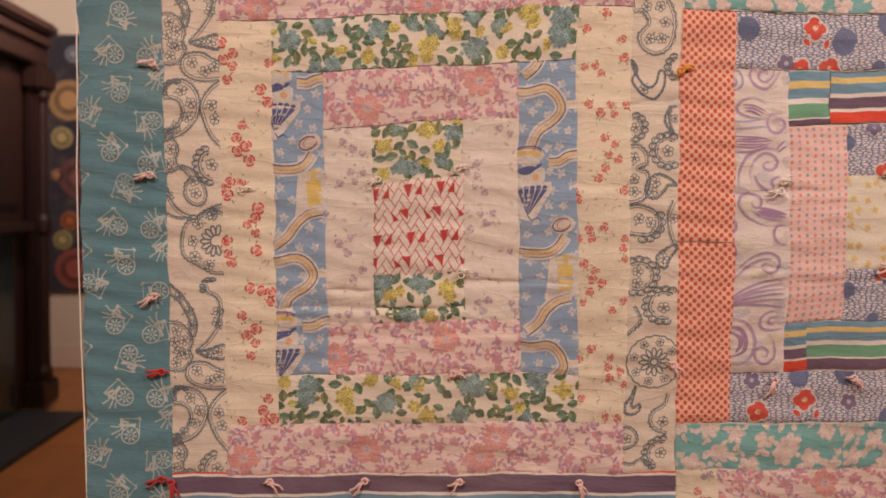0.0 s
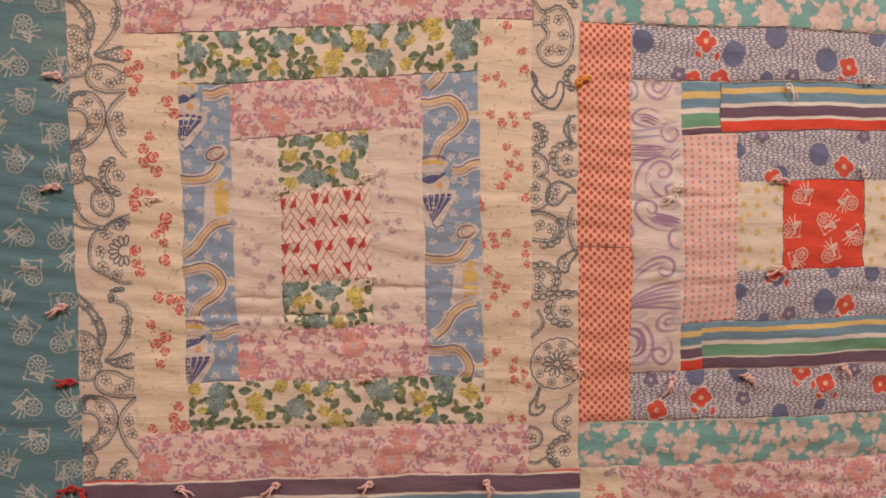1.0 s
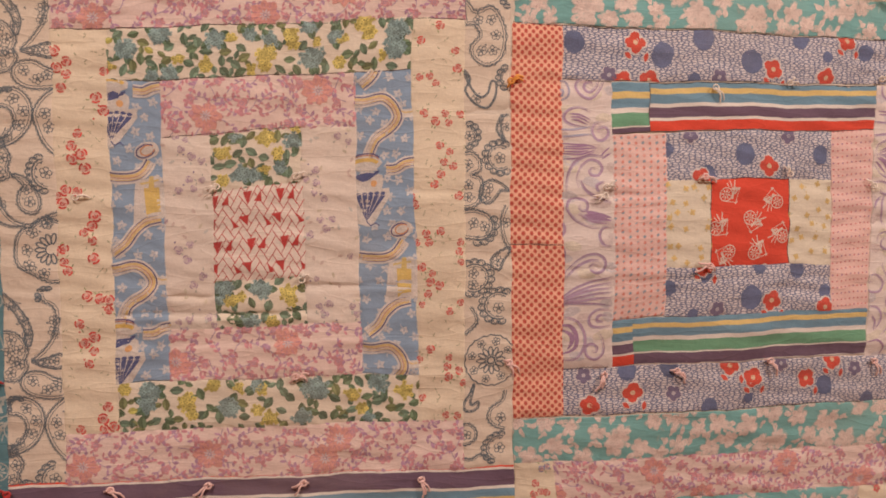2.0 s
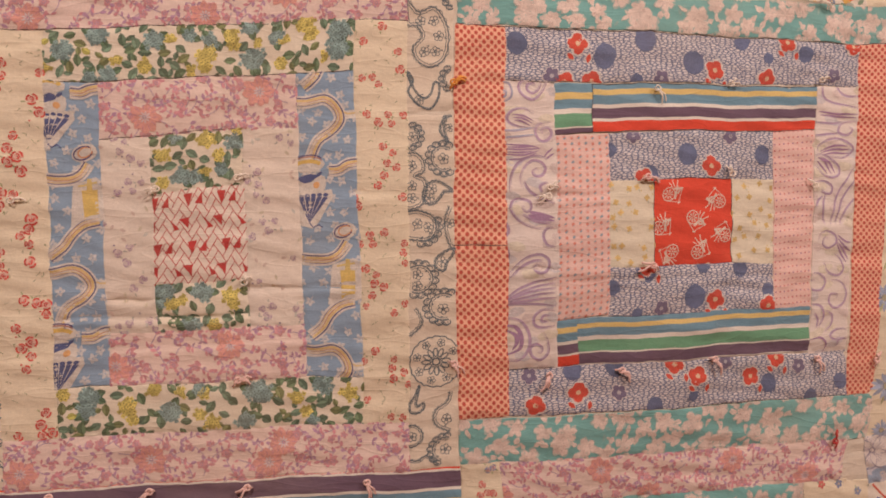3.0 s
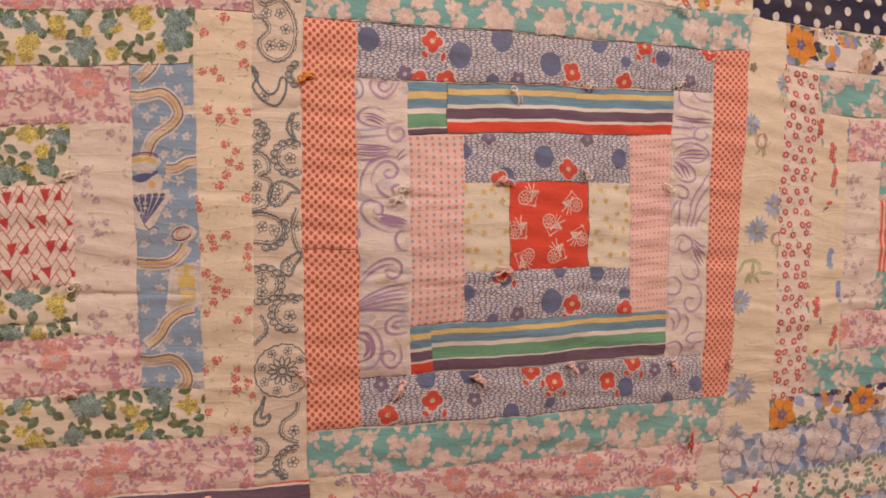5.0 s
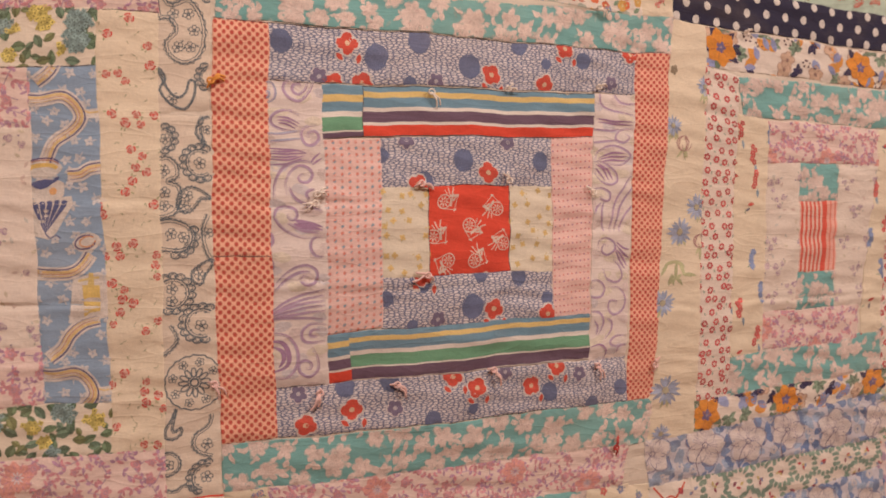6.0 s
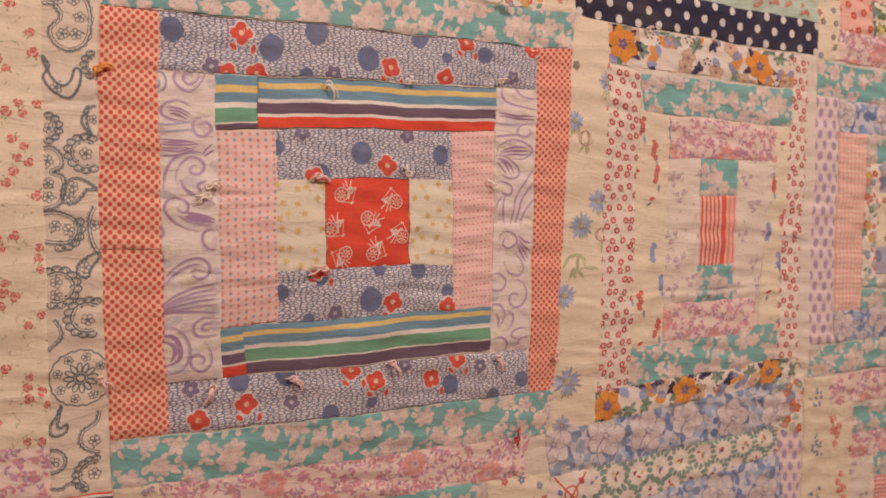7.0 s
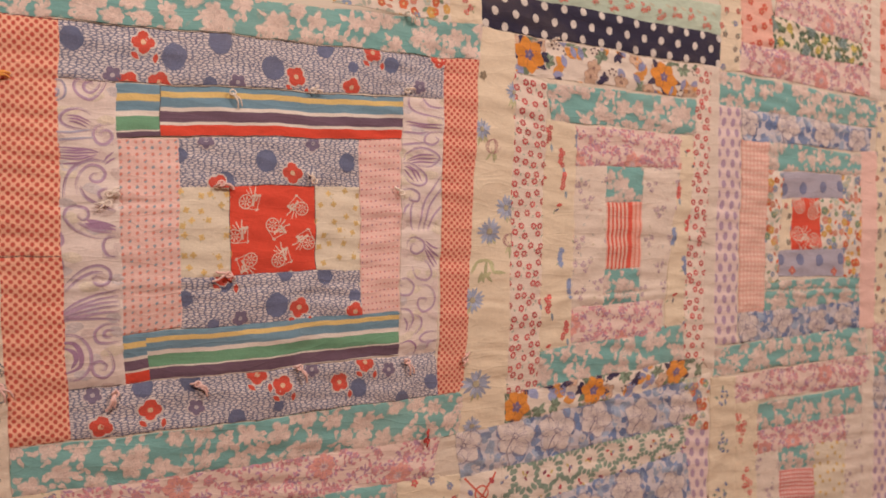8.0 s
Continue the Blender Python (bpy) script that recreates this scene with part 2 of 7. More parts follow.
def speckled(name, color, dark, scale, rough=0.8, bump=0.3, stretch=(1, 1, 1), metallic=0.0):
    m, tree, b = material(name, rough, metallic)
    pos = tree.nodes.new("ShaderNodeTexCoord").outputs["Object"]
    mp = tree.nodes.new("ShaderNodeMapping")
    mp.inputs["Scale"].default_value = stretch
    tree.links.new(pos, mp.inputs["Vector"])
    n = node(tree, "ShaderNodeTexNoise", Scale=scale, Detail=6.0, Roughness=0.65)
    tree.links.new(mp.outputs[0], n.inputs["Vector"])
    big = node(tree, "ShaderNodeTexNoise", Scale=scale * 0.12, Detail=3.0)
    tree.links.new(pos, big.inputs["Vector"])
    f = maths(tree, "MULTIPLY", maths(tree, "ADD", n.outputs[0], big.outputs[0]), 0.5)
    rnd = tree.nodes.new("ShaderNodeObjectInfo").outputs["Random"]
    f = maths(tree, "ADD", f, maths(tree, "MULTIPLY_ADD", rnd, 0.3, -0.15))
    tree.links.new(mix(tree, f, dark, color), b.inputs["Base Color"])
    bp = node(tree, "ShaderNodeBump", Strength=bump, Distance=0.003)
    tree.links.new(n.outputs[0], bp.inputs["Height"])
    tree.links.new(bp.outputs[0], b.inputs["Normal"])
    return m


PLASTER = speckled("cream_plaster", (0.80, 0.70, 0.57), (0.70, 0.61, 0.49), 30, 0.9, 0.1)
CEILING = speckled("white_ceiling", (0.80, 0.76, 0.70), (0.74, 0.70, 0.64), 20, 0.9, 0.1)
OAK = speckled("orange_oak", (0.46, 0.18, 0.045), (0.26, 0.085, 0.02), 12, 0.45, 0.2, (8, 1, 1))
MAHOGANY = speckled("dark_mahogany", (0.038, 0.012, 0.008), (0.012, 0.005, 0.004), 9, 0.42, 0.2, (6, 6, 1))
SLATE = speckled("black_slate", (0.03, 0.03, 0.032), (0.015, 0.015, 0.017), 25, 0.5, 0.2)
TILE = speckled("dark_green_tile", (0.03, 0.045, 0.04), (0.012, 0.018, 0.017), 30, 0.2, 0.2)
BATTING = plain_cloth("quilt_backing", (0.70, 0.60, 0.48))
PANEL = speckled("panel_paint", (0.74, 0.66, 0.55), (0.66, 0.58, 0.47), 25, 0.85, 0.1)


def link_mesh(name, mesh, mat, parent=None, label=""):
    ob = new(name, mesh)
    if mat and not mesh.materials:
        mesh.materials.append(mat)
    if parent:
        ob.parent = parent
    if label:
        tagged(ob, label)
    return ob


def part(name, bm, mat, parent=None, label=""):
    mesh = bpy.data.meshes.new(name)
    bm.normal_update()
    bm.to_mesh(mesh)
    bm.free()
    return link_mesh(name, mesh, mat, parent, label)


def box(x0, x1, y0, y1, z0, z1, bevel=0.0, bm=None):
    bm = bm or bmesh.new()
    r = bmesh.ops.create_cube(bm, size=1, matrix=Matrix.Translation(((x0 + x1) / 2, (y0 + y1) / 2, (z0 + z1) / 2)) @ Matrix.Diagonal((x1 - x0, y1 - y0, z1 - z0, 1)))
    if bevel:
        edges = {e for v in r["verts"] for e in v.link_edges}
        bmesh.ops.bevel(bm, geom=list(edges), offset=bevel, segments=2, affect="EDGES")
    return bm


def turned(profile, x, y, steps=20, bm=None):
    """A turned upright: (height, radius) pairs about the axis at x, y."""
    bm = bm or bmesh.new()
    rings = []
    for z, r in profile:
        rings.append([bm.verts.new((x + r * math.cos(2 * math.pi * k / steps), y + r * math.sin(2 * math.pi * k / steps), z)) for k in range(steps)])
    for a, b in zip(rings, rings[1:]):
        for k in range(steps):
            bm.faces.new((a[k], a[(k + 1) % steps], b[(k + 1) % steps], b[k]))
    bm.faces.new(rings[-1])
    bm.faces.new(rings[0][::-1])
    return bm


# ---- the room ----
FAR, LEFT, RIGHT, NEAR, HIGH = 7.4, -3.5, 4.2, -3.4, 3.5
for nm, bm, mat, lab in (
    ("floor", box(LEFT, RIGHT, NEAR, FAR, -0.12, -0.021), SLATE, "dark bed beneath the oak parquet floor"),
    ("wall_north", box(LEFT - 0.2, RIGHT + 0.2, FAR, FAR + 0.2, -0.1, HIGH), PLASTER, "cream plastered gallery wall behind a hanging"),
    ("wall_west", box(LEFT - 0.2, LEFT, NEAR, FAR, -0.1, HIGH), PLASTER, "cream plastered wall with the dark mantelpiece"),
    ("wall_east", box(RIGHT, RIGHT + 0.2, NEAR, FAR, -0.1, HIGH), PLASTER, "plain cream plastered gallery wall"),
    ("wall_south", box(LEFT - 0.2, RIGHT + 0.2, NEAR - 0.2, NEAR, -0.1, HIGH), PLASTER, "plain cream plastered gallery wall"),
    ("ceiling", box(LEFT - 0.2, RIGHT + 0.2, NEAR - 0.2, FAR + 0.2, HIGH, HIGH + 0.15), CEILING, "plain white gallery ceiling"),
):
    ob = part(nm, bm, mat)
    tagged(ob, lab, "wall" if nm.startswith("wall") else nm, kind="structure")
    if nm == "floor":
        floor = ob
base = part("baseboard", box(LEFT, RIGHT, FAR - 0.025, FAR, 0.0, 0.2, 0.006), PLASTER)
tagged(base, "cream painted baseboard along the far wall", "baseboard", kind="structure")

# free-standing panel that carries the quilt
panel = part("wall_panel", box(-0.245, 1.62, 0.858, 0.93, 0.0, 2.45, 0.004), PANEL)
tagged(panel, "pale painted display panel behind the hanging quilt", "display panel", kind="structure")

# chimney breast and mantelpiece on the west side
X0 = -2.78
breast = part("chimney_breast", box(LEFT, X0, 3.2, 6.00, 0.0, HIGH), PLASTER)
tagged(breast, "cream plastered chimney breast behind the mantelpiece", "wall", kind="structure")
mantel = tagged(new("mantelpiece"), "dark mahogany mantelpiece with pilasters and deep shelf", "mantelpiece")
part("back_panel", box(X0 + 0.003, X0 + 0.36, 3.3, 6.00, 0.03, 2.278, 0.01), MAHOGANY, mantel)
part("tile_slip", box(X0 + 0.362, X0 + 0.375, 3.9, 5.62, 0.034, 1.18, 0.004), TILE, mantel, "dark glazed fireplace tiles")
for y in (3.55, 5.90):
    part("plinth", box(X0 + 0.362, X0 + 0.49, y - 0.13, y + 0.14, 0.034, 0.20, 0.012), MAHOGANY, mantel)
    part("pilaster", box(X0 + 0.362, X0 + 0.44, y - 0.10, y + 0.115, 0.202, 2.12, 0.02), MAHOGANY, mantel)
    part("half_column", turned([(0.202, 0.05), (0.26, 0.055), (0.30, 0.04), (1.16, 0.036), (1.20, 0.05), (1.27, 0.05), (1.31, 0.034), (2.04, 0.032), (2.08, 0.05), (2.12, 0.05)],
                               X0 + 0.445, y), MAHOGANY, mantel)
    part("capital", box(X0 + 0.362, X0 + 0.49, y - 0.13, y + 0.14, 2.122, 2.278, 0.02), MAHOGANY, mantel)
part("mid_shelf", box(X0 + 0.362, X0 + 0.46, 3.68, 5.77, 1.2, 1.26, 0.012), MAHOGANY, mantel)
part("overmantel_panel", box(X0 + 0.362, X0 + 0.385, 3.80, 5.70, 1.36, 2.10, 0.008), MAHOGANY, mantel)
part("frieze", box(X0 + 0.003, X0 + 0.45, 3.3, 6.02, 2.282, 2.40, 0.012), MAHOGANY, mantel)
part("cornice", box(X0 + 0.003, X0 + 0.47, 3.25, 6.04, 2.402, 2.50, 0.025), MAHOGANY, mantel)
part("top_shelf", box(X0 + 0.003, X0 + 0.50, 3.2, 6.06, 2.502, 2.58, 0.02), MAHOGANY, mantel)
hearth = part("hearth_slab", box(X0, -2.0, 3.1, 5.72, 0.0006, 0.03, 0.006), SLATE)
tagged(hearth, "black slate hearth slab on the oak floor", "hearth")

# dark medallion quilt on the far wall
far_quilt = part("wall_hanging", box(-3.15, -1.3, FAR - 0.03, FAR - 0.004, 0.64, 2.78, 0.004), plain_cloth("midnight_cotton", (0.018, 0.017, 0.035)))
tagged(far_quilt, "midnight blue wall hanging with round patchwork medallions", "quilt")
rng = random.Random(5)
for cx, cz, r, col in ((-2.66, 2.62, 0.07, (0.34, 0.36, 0.46)), (-2.70, 2.24, 0.17, (0.62, 0.36, 0.16)), (-2.76, 1.93, 0.09, (0.66, 0.52, 0.22)), (-2.80, 1.62, 0.05, (0.6, 0.3, 0.15)), (-2.62, 1.60, 0.17, (0.24, 0.07, 0.09)),
                       (-2.70, 1.24, 0.08, (0.6, 0.16, 0.05)), (-2.76, 1.08, 0.08, (0.6, 0.5, 0.2)), (-2.66, 0.84, 0.17, (0.45, 0.10, 0.08)), (-2.3, 2.2, 0.12, (0.3, 0.1, 0.12)),
                       (-2.15, 1.3, 0.18, (0.5, 0.3, 0.15)), (-2.2, 1.75, 0.1, (0.2, 0.2, 0.4))):
    for k, (f, shade) in enumerate(((1.0, 1.0), (0.72, 0.45), (0.45, 1.3))):
        bm = bmesh.new()
        bmesh.ops.create_cone(bm, cap_ends=True, segments=24, radius1=r * f, radius2=r * f * 0.98, depth=0.006,
                              matrix=Matrix.Translation((cx, FAR - 0.033 - 0.004 * k, cz)) @ Matrix.Rotation(math.pi / 2, 4, "X"))
        part("medallion", bm, plain_cloth("medallion_cotton", tuple(min(0.8, c * shade * 0.6) for c in col)), far_quilt)

# ---- the quilt: shape of its surface ----
_r = np.random.RandomState(11)
WAVES = [(2 * np.pi / _r.uniform(0.016, 0.05), _r.normal(np.pi / 2, 0.35), _r.uniform(0, 6.28), _r.uniform(0.5, 1.0)) for _ in range(16)]
SWELL = [(2 * np.pi / _r.uniform(0.10, 0.26), _r.uniform(0, 3.14), _r.uniform(0, 6.28)) for _ in range(7)]


TUCKS = [(-0.164, 1.516, -0.119, 1.521, 0.8), (-0.109, 1.287, 0.048, 1.287, 1.6), (-0.072, 1.302, -0.03, 1.303, 1.2), (-0.138, 1.459, -0.119, 1.459, 0.6), (0.135, 1.395, 0.188, 1.395, 0.7), (-0.205, 1.31, -0.162, 1.309, 0.9), (0.046, 1.398, 0.093, 1.397, 0.6), (0.048, 1.31, 0.146, 1.313, 0.9), (-0.157, 1.254, -0.118, 1.257, 0.6), (0.19, 1.467, 0.229, 1.47, 0.8), (0.153, 1.235, 0.192, 1.233, 0.8), (-0.072, 1.26, 0.098, 1.266, 0.7)]
TUCKS += [(0.274, 1.39, 0.365, 1.393, 0.8), (0.322, 1.331, 0.371, 1.33, 0.9), (0.276, 1.327, 0.371, 1.325, 1.0), (0.324, 1.392, 0.371, 1.395, 0.8), (0.591, 1.368, 0.642, 1.37, 0.9), (0.374, 1.316, 0.548, 1.317, 0.6), (0.547, 1.379, 0.593, 1.38, 0.7), (0.683, 1.289, 0.725, 1.287, 1.0), (0.774, 1.291, 0.98, 1.291, 1.0), (0.809, 1.389, 0.854, 1.386, 0.6), (1.112, 1.284, 1.295, 1.28, 1.2), (0.683, 1.238, 0.725, 1.236, 0.8)]


def hang(x, z):
    """Depth of the hanging quilt at x, z: nearly flat, bellied out in the middle, with ripples."""
    x, z = np.asarray(x, float), np.asarray(z, float)
    y = 0.8246 - 0.0304 * np.exp(-((x - 0.38) / 0.2) ** 2 - ((z - 1.36) / 0.22) ** 2)
    swell = sum(np.sin(k * (x * np.cos(a) + z * np.sin(a)) + p) for k, a, p in SWELL) / 3.0
    ripple = 0.0
    for i, (k, a, p, w) in enumerate(WAVES):
        gate = 0.5 + 0.5 * np.sin(23.0 * x * np.cos(i) + 19.0 * z * np.sin(i * 1.7) + i)
        ripple = ripple + w * gate * np.sin(k * (x * np.cos(a) + z * np.sin(a)) + p + 1.2 * np.sin(14 * x + i))
    tuck = 0.0
    for x0, z0, x1, z1, deep in TUCKS:
        f = (x - x0) / (x1 - x0)
        off = z - z0 - (z1 - z0) * f - 0.0006 * np.sin(190 * x)
        ends = 1 / (1 + np.exp(-(x - x0) / 0.004)) / (1 + np.exp((x - x1) / 0.004))
        tuck = tuck + deep * ends * (np.exp(-(off / 0.0019) ** 2) - 0.8 * np.exp(-((off + 0.0050) / 0.0040) ** 2))
    return y + 0.0012 * swell + 0.00036 * ripple + 0.0014 * tuck


LOFT = 0.0010


class Cut:
    """One cut piece of cotton between four corners (x, z), with its own metres s along and t down."""

    def __init__(self, tl, tr, br, bl):
        a, b, c, d = np.array([tl, tr, br, bl], float)
        grow = 0.0007  # seam allowance
        e = [(p - q) / np.linalg.norm(p - q) * grow for p, q in ((b, a), (c, d), (d, a), (c, b))]
        a, b, c, d = a - e[0] - e[2], b + e[0] - e[3], c + e[1] + e[3], d - e[1] + e[2]
        self.c = np.array([a, b, c, d])
        self.w = (np.linalg.norm(b - a) + np.linalg.norm(c - d)) / 2
        self.h = (np.linalg.norm(d - a) + np.linalg.norm(c - b)) / 2

    def spot(self, s, t, lift=0.0):
        u, v = (np.asarray(s, float) / self.w)[..., None], (np.asarray(t, float) / self.h)[..., None]
        a, b, c, d = self.c
        xz = a * (1 - u) * (1 - v) + b * u * (1 - v) + c * u * v + d * (1 - u) * v
        e = np.minimum(np.minimum(s, self.w - s), np.minimum(t, self.h - t)).clip(0)
        x, z = xz[..., 0], xz[..., 1]
        pucker = np.exp(-e / 0.006) * (np.sin(560 * z + 40 * np.sin(9 * x)) + np.sin(520 * x + 30 * np.sin(11 * z)))
        y = hang(x, z) - LOFT * (1 - np.exp(-e / 0.0050)) - 0.00026 * pucker - lift
        sway_x = 0.0006 * np.sin(61 * z + 9 * x) + 0.0004 * np.sin(133 * z - 21 * x)
        sway_z = 0.0007 * np.sin(43 * x + 13 * z + 1) + 0.0004 * np.sin(97 * x - 17 * z) + 0.0002 * np.sin(260 * x + 60 * z)
        return np.stack([x + sway_x, y, z + sway_z], -1)


def steps(length, cell=0.0026):
    edge = [0, 0.0008, 0.002, 0.004, 0.0065]
    n = max(2, int(round((length - 0.013) / cell)))
    inner = np.linspace(0.0065, length - 0.0065, n + 1)
    return np.array(edge[:-1] + list(inner) + [length - e for e in edge[:-1]][::-1])


def cropped(pts, axis, limit, sign):
    """The part of a polygon on one side of a line."""
    out = []
    for i, p in enumerate(pts):
        q = pts[i - 1]
        pin, qin = sign * (p[axis] - limit) >= 0, sign * (q[axis] - limit) >= 0
        if pin != qin:
            f = (limit - q[axis]) / (p[axis] - q[axis])
            out.append((q[0] + f * (p[0] - q[0]), q[1] + f * (p[1] - q[1])))
        if pin:
            out.append(p)
    return out


class Ink:
    """Printed shapes on one piece, cut off at its edges."""

    def __init__(self, cut, seed):
        self.cut, self.w, self.h = cut, cut.w, cut.h
        self.rng = random.Random(seed)
        self.pts, self.lift, self.faces, self.cols = [], [], [], []

    def poly(self, pts, color, layer=0):
        w, h = self.w, self.h
        xs, ys = [p[0] for p in pts], [p[1] for p in pts]
        if max(xs) <= 0 or min(xs) >= w or max(ys) <= 0 or min(ys) >= h:
            return
        if min(xs) < 0 or max(xs) > w or min(ys) < 0 or max(ys) > h:
            for axis, limit, sign in ((0, 0.0, 1), (0, w, -1), (1, 0.0, 1), (1, h, -1)):
                pts = cropped(pts, axis, limit, sign)
                if len(pts) < 3:
                    return
        wide, tall = max(p[0] for p in pts) - min(p[0] for p in pts), max(p[1] for p in pts) - min(p[1] for p in pts)
        if max(wide, tall) > 0.0045:
            axis = 0 if wide > tall else 1
            half = (min(p[axis] for p in pts) + max(p[axis] for p in pts)) / 2
            for sign in (1, -1):
                side = cropped(pts, axis, half, sign)
                if len(side) > 2:
                    self.poly(side, color, layer)
            return
        n = len(self.pts)
        self.pts += pts
        self.lift += [0.00026 + 0.00005 * layer] * len(pts)
        self.faces.append(list(range(n, n + len(pts))))
        self.cols.append(color)

    def tint(self, color, amount=0.15):
        k = 1 + self.rng.uniform(-amount, amount)
        return tuple(min(0.92, c * k) for c in color)

    def blob(self, x, y, r, color, layer=0, ry=None, turn=0.0, n=9, rough=0.12):
        ry = ry or r
        ca, sa = math.cos(turn), math.sin(turn)
        ring = []
        for k in range(n):
            a = 2 * math.pi * k / n
            j = 1 + self.rng.uniform(-rough, rough)
            px, py = r * j * math.cos(a), ry * j * math.sin(a)
            ring.append((px * ca - py * sa, px * sa + py * ca))
        if max(r, ry) < 0.0035:
            self.poly([(x + p, y + q) for p, q in ring], color, layer)
            return
        inner = [(p * 0.5, q * 0.5) for p, q in ring]
        self.poly([(x + p, y + q) for p, q in inner], color, layer)
        for k in range(n):
            m = (k + 1) % n
            self.poly([(x + p, y + q) for p, q in (inner[k], ring[k], ring[m], inner[m])], color, layer)

    def leaf(self, x, y, length, width, turn, color, layer=0):
        ca, sa = math.cos(turn), math.sin(turn)
        out = [(x + p * length * ca - q * width * sa, y + p * length * sa + q * width * ca)
               for p, q in ((0, 0), (0.25, 0.4), (0.55, 0.5), (0.85, 0.25), (1, 0), (0.85, -0.25), (0.55, -0.5), (0.25, -0.4))]
        self.poly(out, color, layer)

    def line(self, pts, width, color, layer=0, taper=False):
        n = len(pts)
        side = []
        for i in range(n):
            a, b = pts[max(0, i - 1)], pts[min(n - 1, i + 1)]
            dx, dy = b[0] - a[0], b[1] - a[1]
            k = math.hypot(dx, dy) or 1
            wd = width / 2 * (math.sin(math.pi * (i + 0.6) / (n + 0.2)) if taper else 1)
            side.append((-dy / k * wd, dx / k * wd))
        for i in range(n - 1):
            (x0, y0), (x1, y1), (a, b), (c, d) = pts[i], pts[i + 1], side[i], side[i + 1]
            self.poly([(x0 + a, y0 + b), (x1 + c, y1 + d), (x1 - c, y1 - d), (x0 - a, y0 - b)], color, layer)

    def arc(self, x, y, r, a0, a1, width, color, layer=0, n=12, ry=None, turn=0.0, grow=0.0, taper=False):
        ry = ry or r
        ca, sa = math.cos(turn), math.sin(turn)
        pts = []
        for k in range(n + 1):
            f = k / n
            a, g = a0 + (a1 - a0) * f, 1 + grow * f
            px, py = r * g * math.cos(a), ry * g * math.sin(a)
            pts.append((x + px * ca - py * sa, y + px * sa + py * ca))
        self.line(pts, width, color, layer, taper)

    def flower(self, x, y, r, n, color, layer=0, heart=None, turn=0.0, fat=0.5):
        for k in range(n):
            a = turn + 2 * math.pi * k / n
            self.blob(x + 0.55 * r * math.cos(a), y + 0.55 * r * math.sin(a), r * 0.5, color, layer, r * fat * 0.9, a, 8)
        if heart:
            self.blob(x, y, r * 0.27, heart, layer + 1, n=7)

    def scatter(self, gap, jitter=0.35):
        """Loosely even spots over the piece, a little past its edges."""
        row, y = 0, -gap * 0.4
        while y < self.h + gap * 0.5:
            x = -gap * 0.4 + (row % 2) * gap * 0.5
            while x < self.w + gap * 0.5:
                yield x + self.rng.uniform(-jitter, jitter) * gap, y + self.rng.uniform(-jitter, jitter) * gap
                x += gap
            y += gap * 0.87
            row += 1

    def done(self, parent):
        if not self.faces:
            return
        p, lf = np.array(self.pts), np.array(self.lift)
        xyz = self.cut.spot(p[:, 0].clip(0, self.w), p[:, 1].clip(0, self.h), lf)
        mesh = bpy.data.meshes.new("print")
        mesh.from_pydata(xyz.tolist(), [], self.faces)
        col = mesh.color_attributes.new("dye", "FLOAT_COLOR", "CORNER")
        data = np.concatenate([np.tile((*c, 1.0), (len(f), 1)) for f, c in zip(self.faces, self.cols)])
        col.data.foreach_set("color", data.astype(np.float32).ravel())
        tagged(link_mesh("print", mesh, DYE, parent), kind="stuff")

# ---- printed motifs, one function for each cotton ----
INDIGO = (0.145, 0.180, 0.200)
ROSE = (0.70, 0.070, 0.055)
TAU = 2 * math.pi


def spinning_wheel(ink, x, y, size, degrees, color):
    """A little spinning wheel about its rim's centre: spokes, bench and post on one side, legs and driving cords."""
    ca, sa = math.cos(math.radians(degrees)), math.sin(math.radians(degrees))

    def stroke(width, *pts):
        ink.line([(x + size * (p * ca - q * sa), y + size * (p * sa + q * ca)) for p, q in pts], size * width, color, 1)
    ink.arc(x, y, size * 0.37, 0, TAU, size * 0.058, color, 1, 18)
    for k in range(8):
        a = k * TAU / 8 + 0.2
        ink.leaf(x + size * 0.07 * math.cos(a), y + size * 0.07 * math.sin(a), size * 0.25, size * 0.085, a, color, 0)
    ink.blob(x, y, size * 0.05, color, 1, n=6)
    stroke(0.13, (-0.44, -0.76), (-0.40, -0.52), (-0.36, -0.24))
    stroke(0.11, (-0.52, -0.44), (-0.20, -0.41), (0.20, -0.44))
    stroke(0.10, (-0.34, -0.60), (-0.10, -0.52))
    stroke(0.040, (-0.44, -0.72), (0.36, -0.70))
    stroke(0.036, (0.35, -0.72), (0.38, -0.05))
    stroke(0.030, (-0.36, -0.68), (0.0, -0.38))
    stroke(0.060, (-0.88, -0.44), (-0.50, -0.38))
    stroke(0.060, (-0.80, -0.10), (-0.44, -0.24))
    stroke(0.050, (-0.62, 0.08), (-0.42, -0.10))
    stroke(0.080, (0.30, -0.78), (0.42, -0.64))


WHEEL_REPEAT = [(36, 51, 200), (31, 88, -40), (36, 121.5, 0), (26, 172, 40), (63, 143, -90), (57, 90, 80), (56, 181, 80), (3.5, 136.5, 115), (75, 108, -40), (-8, 113, 45), (-8, 197, 35)]


def print_wheel_teal(ink):
    for n in range(-1, 4):
        for s, t, degrees in WHEEL_REPEAT:
            spinning_wheel(ink, (s + n * 0.7) / 1000, (t + 146 * n) / 1000, 0.0198, degrees + ink.rng.uniform(-5, 5), ink.tint((0.50, 0.52, 0.46), 0.08))


